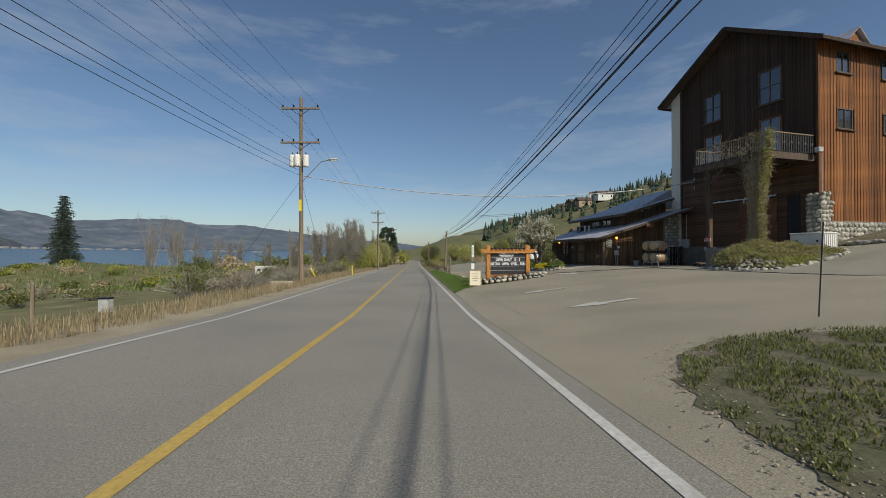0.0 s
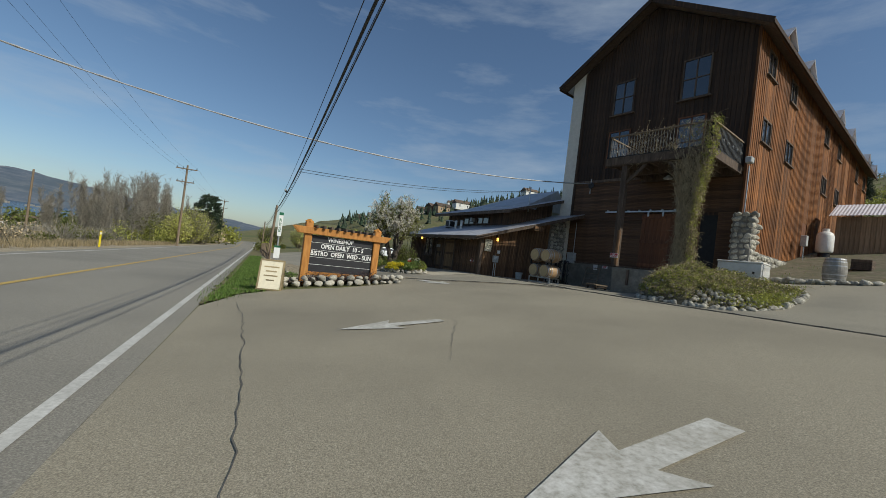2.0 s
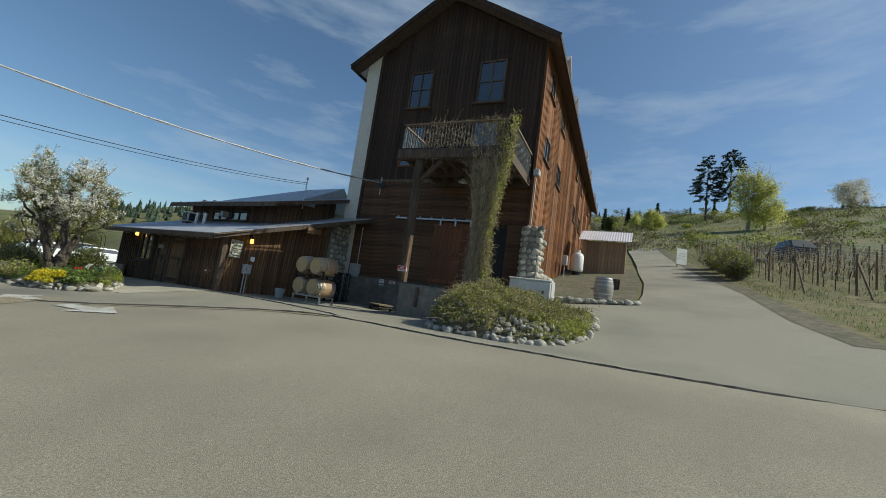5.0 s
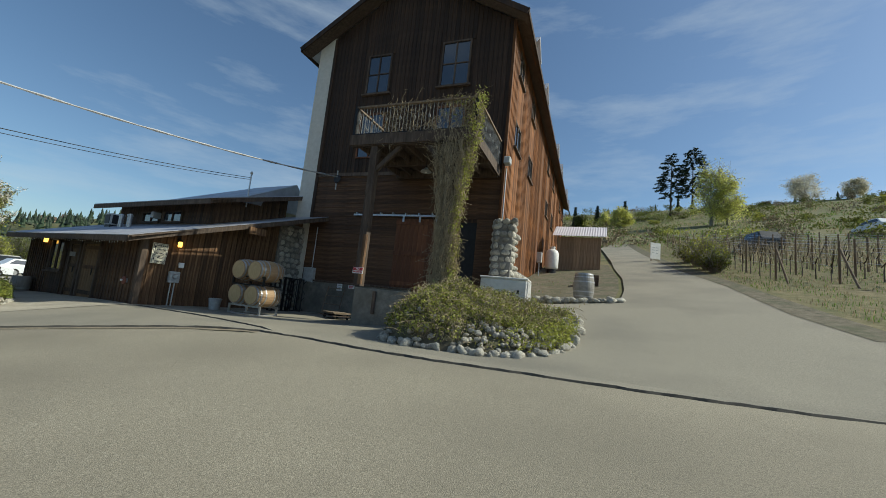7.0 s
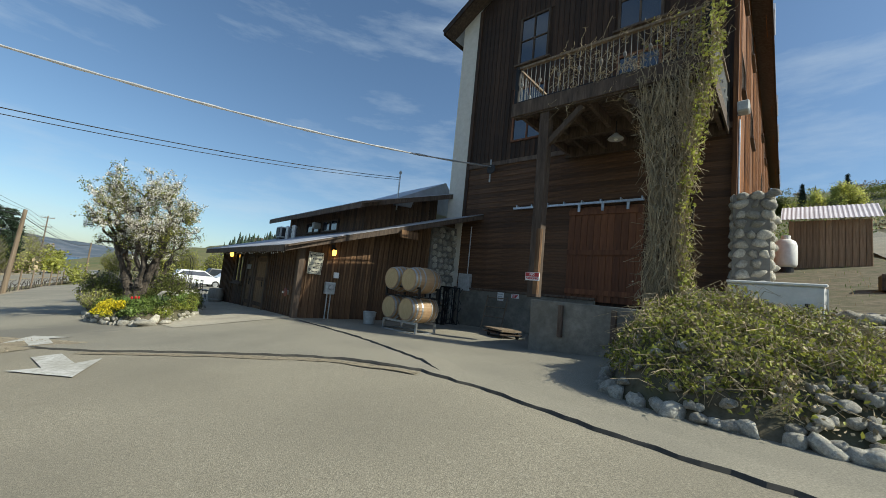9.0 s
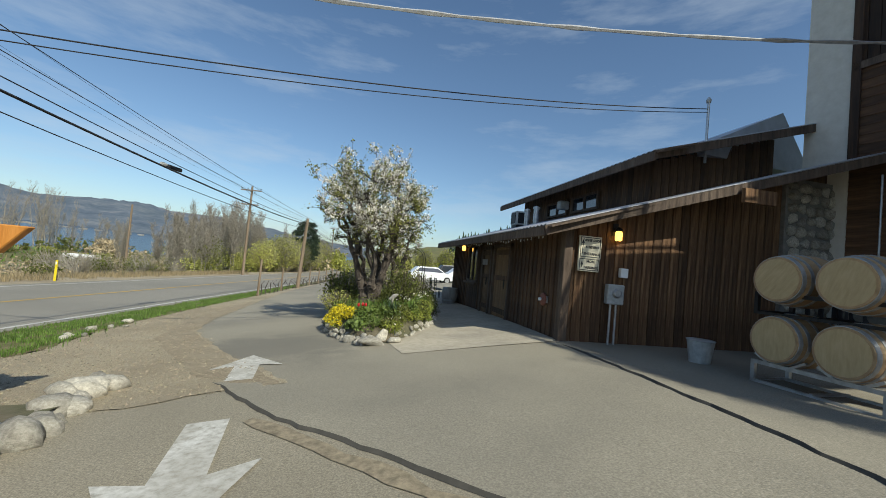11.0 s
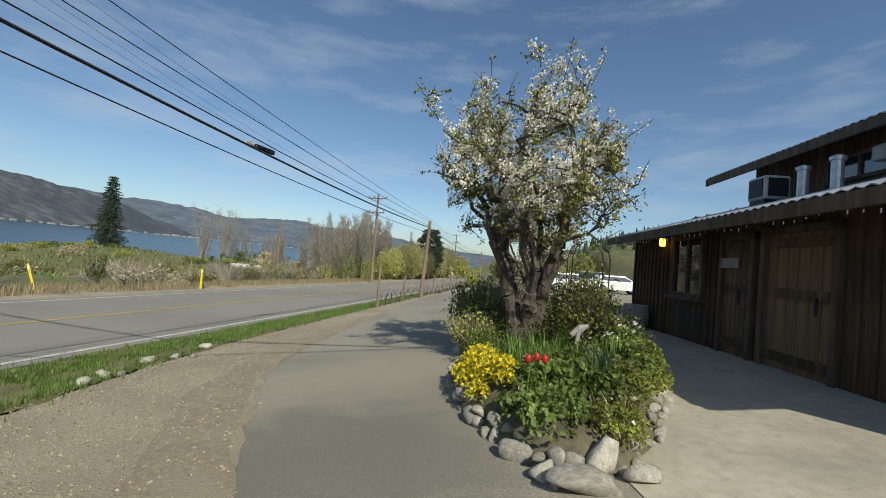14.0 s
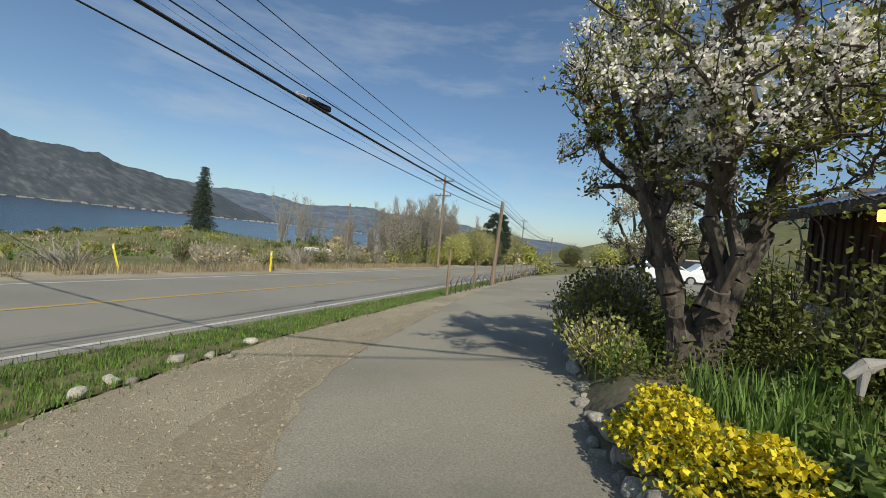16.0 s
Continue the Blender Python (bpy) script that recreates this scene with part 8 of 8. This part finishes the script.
def pebbles(name, outline, n, small, large, material, seed, label, spill=0.12):
    """Loose small stones strewn over a gravel surface, as one mesh."""
    rs = np.random.RandomState(seed)
    lo, hi = np.min(outline, axis=0), np.max(outline, axis=0)
    vs, fs, k = [], [], 0
    while k < n:
        x, y = rs.uniform(lo[0], hi[0]), rs.uniform(lo[1], hi[1])
        if not inside(x, y, outline):
            continue
        x, y = x + rs.normal() * spill, y + rs.normal() * spill
        r = small + (large - small) * rs.rand() ** 3
        z, a = gz(x, y) + 0.012 + r * 0.2, rs.uniform(0, 6.28)
        c, s = math.cos(a), math.sin(a)
        for u, v, w in ((1, 0, 0), (0, 0.8, 0.1), (-1, 0, 0.1), (0, -0.8, 0), (0.25, 0.1, 0.6), (-0.25, -0.2, 0.55)):
            u, v = u * r * rs.uniform(0.7, 1.1), v * r * rs.uniform(0.7, 1.1)
            vs.append((x + u * c - v * s, y + u * s + v * c, z + w * r))
        b = 6 * k
        fs += [(b, b + 1, b + 4), (b + 1, b + 5, b + 4), (b + 1, b + 2, b + 5), (b + 2, b + 3, b + 5), (b + 3, b + 4, b + 5), (b + 3, b, b + 4)]
        k += 1
    me = bpy.data.meshes.new(name)
    me.from_pydata(vs, [], fs)
    me.materials.append(material)
    return tagged(new(name, me), label, "gravel", kind="stuff")


PEBBLE = plain("pebble", (0.25, 0.22, 0.15), 0.9, vary=0.3, island=0.5, scale=20)
pebbles("loose_gravel", [(2.4, 27.0), (2.9, 29.5), (2.5, 30.9), (2.1, 32.1), (1.65, 34.3), (1.3, 37.4), (0.7, 44), (1.8, 44), (3.15, 37.0), (3.7, 33.9), (4.5, 31.7), (6.2, 29.3), (7.9, 27.3), (6.6, 26.6)], 9000, 0.006, 0.022, PEBBLE, 71, "loose tan pebbles strewn over the gravel strip")
pebbles("loose_gravel", [(2.3, 2.0), (2.35, 3.2), (2.65, 4.7), (3.3, 5.8), (4.4, 6.5), (6.1, 6.5), (7.5, 5.8), (7.2, 5.4), (6.0, 6.0), (4.6, 6.0), (3.6, 5.3), (2.95, 4.4), (2.65, 3.0), (2.7, 2.0)], 2600, 0.005, 0.024, PEBBLE, 72, "loose pebbles along the edge of the weedy island", 0.16)

plants = thing("bed_plants", (0, 0, 0), "mixed spring flowers and leaves in the bed", "flowers")
LUSH = leafy(plain("lush_leaf", (0.15, 0.205, 0.045), 0.55, vary=0.35, island=0.45, scale=3))
LIME_BUSH = leafy(plain("lime_bush_leaf", (0.27, 0.30, 0.05), 0.6, vary=0.3, island=0.4, scale=3))
IRIS = leafy(plain("iris_leaf", (0.10, 0.155, 0.075), 0.55, vary=0.3, island=0.4, scale=3))
sword, low_, dark, yel, wht, lush, lime, iris, stub = [], [], [], [], [], [], [], [], []


def dome(x, y, r, h, n, into, other=None, share=0.0):
    """Leaves or petals over a low cushion of a plant."""
    z = bed_z(x, y) - 0.03
    for _ in range(n):
        a, q = rnd.uniform(0, 6.283), math.sqrt(rnd.random()) * r
        top = h * math.sqrt(max(0.0, 1 - 0.85 * (q / r) ** 2))
        p_ = (x + q * math.cos(a), y + q * math.sin(a), z + top * (1 - 0.75 * rnd.random() ** 2.2) + rnd.gauss(0, 0.012))
        (other if other is not None and rnd.random() < share and p_[2] > z + 0.55 * top else into).append(p_)


# yellow cushions along the driveway side
for i in range(27):
    u = 0.22 + 0.55 * rnd.random()
    dome(8.17 - 0.74 * u + rnd.uniform(-0.2, 0.2) * (1 - 0.3 * u), 30.3 + 1.8 * u, rnd.uniform(0.12, 0.21), rnd.uniform(0.18, 0.32), 260, lime, yel, 0.75)
for i in range(16):
    dome(rnd.uniform(7.1, 7.5), rnd.uniform(33.4, 35.0), rnd.uniform(0.18, 0.3), rnd.uniform(0.25, 0.5), 220, lime, yel, 0.35)
# broad-leaved clumps in the middle and along the front
for i in range(150):
    x, y = rnd.uniform(8.1, 9.75), rnd.uniform(29.85, 32.6)
    if x < 8.55 and y > 30.9 and rnd.random() < 0.8 or not inside(x, y, [(9.0 + (px_ - 9.0) * 0.93, 35 + (py_ - 35) * 0.97) for px_, py_ in BED]):
        continue
    kind = noise.noise((x * 1.6, y * 1.6, 4.0))
    dome(x, y, rnd.uniform(0.09, 0.22), rnd.uniform(0.1, 0.34) * (0.6 if y < 30.4 else 1), 170, lush if kind > -0.12 else low_ if kind > -0.35 else lime, wht if kind < -0.2 else None, 0.03)
for x, y, r, h in ((9.42, 31.05, 0.22, 0.26), (9.55, 31.5, 0.25, 0.3), (9.6, 32.0, 0.25, 0.33), (9.25, 30.7, 0.15, 0.2)):
    dome(x, y, r, h, 420, lime)
# narrow leaves in tufts
for x, y, n, sp in ((7.95, 31.75, 45, 0.16), (8.2, 31.35, 50, 0.16), (8.35, 31.85, 50, 0.2), (8.15, 32.3, 50, 0.22), (8.6, 31.5, 40, 0.15), (8.75, 32.3, 40, 0.2), (8.4, 30.95, 40, 0.12), (8.05, 31.15, 30, 0.1), (9.35, 32.2, 50, 0.2), (9.6, 32.7, 40, 0.2), (9.1, 31.75, 30, 0.14)):
    for _ in range(n):
        px_, py_ = x + rnd.gauss(0, sp * 0.6), y + rnd.gauss(0, sp * 0.6)
        sword.append((px_, py_, bed_z(px_, py_) - 0.03))
        if x > 9 and rnd.random() < 0.3:
            wht.append((px_, py_, bed_z(px_, py_) + rnd.uniform(0.3, 0.44)))
            wht.append((px_ + 0.02, py_ + 0.01, wht[-1][2] + 0.01))
for _ in range(60):
    px_, py_ = 8.95 + rnd.gauss(0, 0.06), 30.72 + rnd.gauss(0, 0.06)
    iris.append((px_, py_, bed_z(px_, py_) - 0.03))
for _ in range(260):
    px_, py_ = rnd.uniform(8.2, 9.3), rnd.uniform(29.85, 30.6)
    if inside(px_, py_, BED):
        stub.append((px_, py_, bed_z(px_, py_) - 0.02))
# the bed behind the trunk
for i in range(5200):
    x, y = rnd.uniform(6.7, 10.4), rnd.uniform(32.6, 42.5)
    if not inside(x, y, [(9.0 + (px_ - 9.0) * 0.97, 35 + (py_ - 35) * 0.98) for px_, py_ in BED]):
        continue
    z = bed_z(x, y) - 0.03
    n1 = noise.noise((x * 0.9, y * 0.9, 1.5))
    if n1 > 0.16:
        sword.append((x, y, z))
        if x > 8.9 and rnd.random() < 0.16:
            wht.append((x, y, z + rnd.uniform(0.32, 0.48)))
    else:
        for _ in range(11):
            q = (x + rnd.gauss(0, 0.06), y + rnd.gauss(0, 0.06), z + abs(rnd.gauss(0.14, 0.14)))
            (low_ if n1 > -0.3 or y < 34 else dark).append(q)
blades("sword_leaves", [p for p in sword for _ in range(2)], 0.32, 0.018, GRASS, 3, "", plants, 0.3)
blades("iris_leaves", iris, 0.42, 0.024, IRIS, 4, "", plants, 0.45)
blades("dry_stubble", stub, 0.12, 0.012, GRASS_DRY, 5, "", plants, 0.8)
leaf_cloud("low_leaves", low_, 0.05, LEAF, plants, 31)
leaf_cloud("lush_leaves", lush, 0.06, LUSH, plants, 35, "", 0.75)
leaf_cloud("lime_leaves", lime, 0.04, LIME_BUSH, plants, 36)
leaf_cloud("dark_leaves", dark, 0.055, LEAF_DARK, plants, 32)
leaf_cloud("yellow_bloom", yel, 0.034, PETAL_YELLOW, plants, 33, "bright yellow flowers", 0.95)
leaf_cloud("white_bloom", wht, 0.036, PETAL_WHITE, plants, 34, "white daffodils", 0.95)
drift = thing("driftwood_ornament", (8.85, 32.05, bed_z(8.85, 32.05) - 0.05), "weathered grey driftwood propped on a stake in the bed", "ornament")
part("stake", rodded((0, 0, -0.1), (0.01, 0, 0.42), 0.014, n=6), POLE_WOOD, drift)
bm = bmesh.new()
rod(bm, (-0.08, 0, 0.36), (0.03, 0.02, 0.45), 0.03, 0.055, 8)
rod(bm, (0.03, 0.02, 0.45), (0.12, 0.0, 0.5), 0.055, 0.02, 8)
rod(bm, (0.01, 0.0, 0.42), (-0.02, -0.05, 0.26), 0.035, 0.02, 7)
part("driftwood", bm, OAK_GREY, drift)
for x, y in ((8.3, 30.3), (8.37, 30.38), (8.44, 30.3)):
    tl = thing("tulip", (x, y, bed_z(x, y) - 0.09), "single red tulip in the flower bed", "flower", "red tulips")
    part("stalk", rodded((0, 0, 0), (0.02, 0, 0.42), 0.006, n=5), GRASS, tl)
    part("petals", lathe([(0.01, 0.41), (0.026, 0.43), (0.028, 0.46), (0.012, 0.485)], 8), PETAL_RED, tl)
for i in range(5):
    shrub(7.3 + 0.05 * i, 34.6 + 1.1 * i, 0.7, 1.2, LEAF_DARK if i % 2 else LEAF, 700 + i, "dense green shrub beside the trunk", leaf=0.07, n=900, lift=0.25)
shrub(7.25, 33.5, 0.5, 0.8, WILLOW, 730, "low yellow-green shrub beside the driveway", leaf=0.06, n=1500, lift=0.1)
for i in range(3):
    shrub(8.9 + 0.3 * i, 34.2 + 0.9 * i, 0.5, 1.1, LEAF, 720 + i, "budding rose bush in the bed", leaf=0.07, n=500, lift=0.25)
arch = thing("garden_arch", (9.2, 34.9, bed_z(9.2, 34.9) - 0.1), "thin rusty iron garden arch", "arch", rz=10)
for yy in (-0.2, 0.2):
    path_ = [(-0.35, yy, 0.0), (-0.35, yy, 0.75), (-0.35, yy, 1.5)]
    path_ += [(0.35 * math.cos(a), yy, 1.5 + 0.35 * math.sin(a)) for a in (2.6, 2.1, 1.57, 1.05, 0.52)]
    path_ += [(0.35, yy, 1.5), (0.35, yy, 0.75), (0.35, yy, 0.0)]
    bm = bmesh.new()
    rings = [[bm.verts.new((p_[0] + 0.012 * math.cos(k * 1.2566), p_[1] + 0.012 * math.sin(k * 1.2566), p_[2])) for k in range(5)] for p_ in path_]
    for lo_, hi_ in zip(rings, rings[1:]):
        for k in range(5):
            bm.faces.new((lo_[k], lo_[(k + 1) % 5], hi_[(k + 1) % 5], hi_[k]))
    part("hoop", bm, IRON_BLACK, arch)
tub2 = thing("half_barrel", (10.65, 37.5, gz(10.65, 37.5) + 0.02), "grey half barrel planter by the shop wall", "planter")
part("body", lathe([(0.26, 0), (0.31, 0.3), (0.28, 0.6)], 18), OAK_GREY, tub2)
part("hoop", lathe([(0.287, 0.1), (0.305, 0.16)], 18), HOOP, tub2)



def patio_chair(x, y, rz):
    c = thing("patio_chair", (x, y, gz(x, y) + 0.02), "black metal patio chair by the shop wall", "chair", "patio chairs", rz=rz)
    part("seat", boxed(-0.21, -0.21, 0.43, 0.21, 0.21, 0.46, None, 0.012), IRON_BLACK, c)
    for sx in (-0.19, 0.19):
        part("leg", rodded((sx, -0.19, 0), (sx, -0.19, 0.44), 0.014, n=6), IRON_BLACK, c)
        part("leg", rodded((sx, 0.19, 0), (sx, 0.24, 0.92), 0.014, n=6), IRON_BLACK, c)
    for z in (0.62, 0.74, 0.88):
        part("back_rail", boxed(-0.2, 0.205 + 0.04 * z, z - 0.025, 0.2, 0.22 + 0.04 * z, z + 0.025), IRON_BLACK, c)
    return c


patio_chair(10.35, 39.2, 100)
patio_chair(10.2, 40.3, 80)

# ---- grass and loose stones ----
PEBBLE = plain("pebble", (0.26, 0.215, 0.155), 0.9, vary=0.2, island=0.25, scale=5)
grass_in, weeds, dry, peb = [], [], [], []
STRIP = [(0.7, 20.5), (1.15, 22.5), (2.1, 23.5), (2.3, 26.8), (2.9, 29.4), (2.5, 30.8), (2.1, 32.0), (1.65, 34.2), (1.3, 37.3), (0.4, 46.4), (-0.9, 60), (road_right(60) + 0.6, 60), (road_right(40) + 0.6, 40), (road_right(30) + 0.6, 30)]
while len(grass_in) < 34000:
    y = 20.5 + 38 * rnd.random() ** 1.5
    x = rnd.uniform(-3, 3)
    if inside(x, y, STRIP) and noise.noise((x * 1.6, y * 1.6, 2)) > -0.2:
        if rnd.random() < 0.3:
            x, y = x + rnd.gauss(0, 0.22), y + rnd.gauss(0, 0.22)
        grass_in.append((x, y, gz(x, y) + 0.01))
blades("grass_blades", grass_in, 0.085, 0.013, GRASS, 51, "short green spring grass along the road edge")
ISL = [(2.5, -2), (2.45, 3.0), (2.75, 4.5), (3.4, 5.6), (4.5, 6.3), (6.0, 6.25), (7.4, 5.6), (8.4, 3.4), (8.2, -2)]
while len(weeds) < 26000:
    x, y = rnd.uniform(2.4, 8.4), rnd.uniform(-2, 6.4)
    if inside(x, y, ISL) and noise.noise((x * 1.9, y * 1.9, 5)) > -0.2:
        weeds.append((x, y, gz(x, y) + 0.02))
blades("weed_blades", weeds, 0.055, 0.014, LEAF, 52, "low green weeds on the dirt island", None, 0.9)
for i in range(15000):
    y = rnd.uniform(4, 75)
    x = road_right(y) - 9.1 - abs(rnd.gauss(0.9, 1.3))
    if noise.noise((x * 0.7, y * 0.7, 8)) > -0.3:
        dry.append((x, y, gz(x, y) - 0.03))
blades("dry_grass", dry, 0.38, 0.022, GRASS_DRY, 53, "tall bleached dry grass along the verge")
tufts = []
for i in range(9000):
    x, y = rnd.uniform(-115, -30), rnd.uniform(40, 120)
    if noise.noise((x / 7, y / 7, 4)) > -0.15:
        tufts.append((x, y, gz(x, y) - 0.15))
blades("field_tufts", tufts[::3], 0.75, 0.16, GRASS_DRY, 55, "tufts of bleached grass over the open field", None, 0.7)
blades("green_field_tufts", tufts[1::3] + tufts[2::3], 0.6, 0.16, GRASS, 59, "tufts of spring grass over the open field", None, 0.7)
slope = []
for i in range(30000):
    x, y = rnd.uniform(60, 168), rnd.uniform(-15, 85)
    if noise.noise((x / 9, y / 3, 6)) > -0.1:
        slope.append((x, y, gz(x, y) - 0.15))
blades("slope_tufts", slope[::2], 0.42, 0.13, GRASS, 56, "rough tufts of spring grass up the hillside", None, 0.7)
blades("dry_slope_tufts", slope[1::2], 0.4, 0.13, GRASS_DRY, 57, "bleached tufts of old grass up the hillside", None, 0.7)
hill = []
for i in range(70000):
    x, y = 20 + 46 * rnd.random() ** 1.4, rnd.uniform(-6, 34)
    if y > 17.5 and x < 34 and rnd.random() < 0.9 or noise.noise((x * 0.6, y * 0.6, 2.0)) < -0.25:
        continue
    if y < 11.9 + 0.3 * (x - 19.2) - 0.6 or y > 18.4 + 0.29 * (x - 21.4):
        hill.append((x, y, gz(x, y) + 0.01))
blades("hill_grass", hill[::2], 0.11, 0.02, GRASS, 54, "rough green grass on the hillside")
blades("dry_hill_grass", hill[1::2], 0.11, 0.02, GRASS_DRY, 58, "bleached old grass on the hillside")
GRV = [(2.2, 27.0), (2.9, 29.5), (2.5, 30.9), (2.1, 32.1), (1.65, 34.3), (1.3, 37.4), (2.25, 41), (3.15, 37.0), (3.7, 33.9), (4.5, 31.7), (6.2, 29.3), (8.0, 27.3), (6.6, 26.5)]
rs = np.random.RandomState(61)
vs, fs = [], []
ico = [(0, 0, 1), (0.9, 0, 0), (0, 0.9, 0), (-0.9, 0, 0), (0, -0.9, 0), (0, 0, -0.6)]
tri_ = [(0, 1, 2), (0, 2, 3), (0, 3, 4), (0, 4, 1), (5, 2, 1), (5, 3, 2), (5, 4, 3), (5, 1, 4)]
made = 0
while made < 6500:
    x, y = rs.uniform(1.2, 8), rs.uniform(26.5, 40)
    if not inside(x, y, GRV):
        continue
    s = 0.007 + 0.02 * rs.rand() ** 4
    z = gz(x, y) + 0.016
    c, a = len(vs), rs.uniform(0, 6.3)
    for p in ico:
        k = s * rs.uniform(0.7, 1.3)
        vs.append((x + k * (p[0] * math.cos(a) - p[1] * math.sin(a)), y + k * (p[0] * math.sin(a) + p[1] * math.cos(a)), z + k * 0.6 * p[2]))
    fs += [tuple(c + i for i in t) for t in tri_]
    made += 1
me = bpy.data.meshes.new("gravel_stones")
me.from_pydata(vs, [], fs)
me.materials.append(PEBBLE)
tagged(new("gravel_stones", me), "loose small stones on the gravel strip", "gravel", kind="stuff")
for x, y, s in ((1.85, 32.1, 0.16), (1.75, 33.4, 0.15), (2.15, 31.2, 0.13), (2.35, 30.8, 0.14), (2.0, 32.5, 0.11), (2.3, 32.6, 0.09), (2.35, 31.3, 0.1)):
    r_ = new("boulder", ROCKS[int(x * 100) % 9])
    r_.matrix_basis = Matrix.LocRotScale((x, y, gz(x, y) + s * 0.4), Euler((0.1, 0.2, x * 9)), (s * 0.95, s * 0.75, s * 0.7))
    tagged(r_, "pale round boulder in the roadside grass", "boulder", "boulders in the grass")

gs = thing("marker_rod", (6.9, 7.2, gz(6.9, 7.2)), "thin dark leaning marker rod beside the weedy island", "marker rod")
part("rod", rodded((0, 0, -0.15), (0.2, 0.1, 1.75), 0.012, n=6), STEEL_DARK, gs)
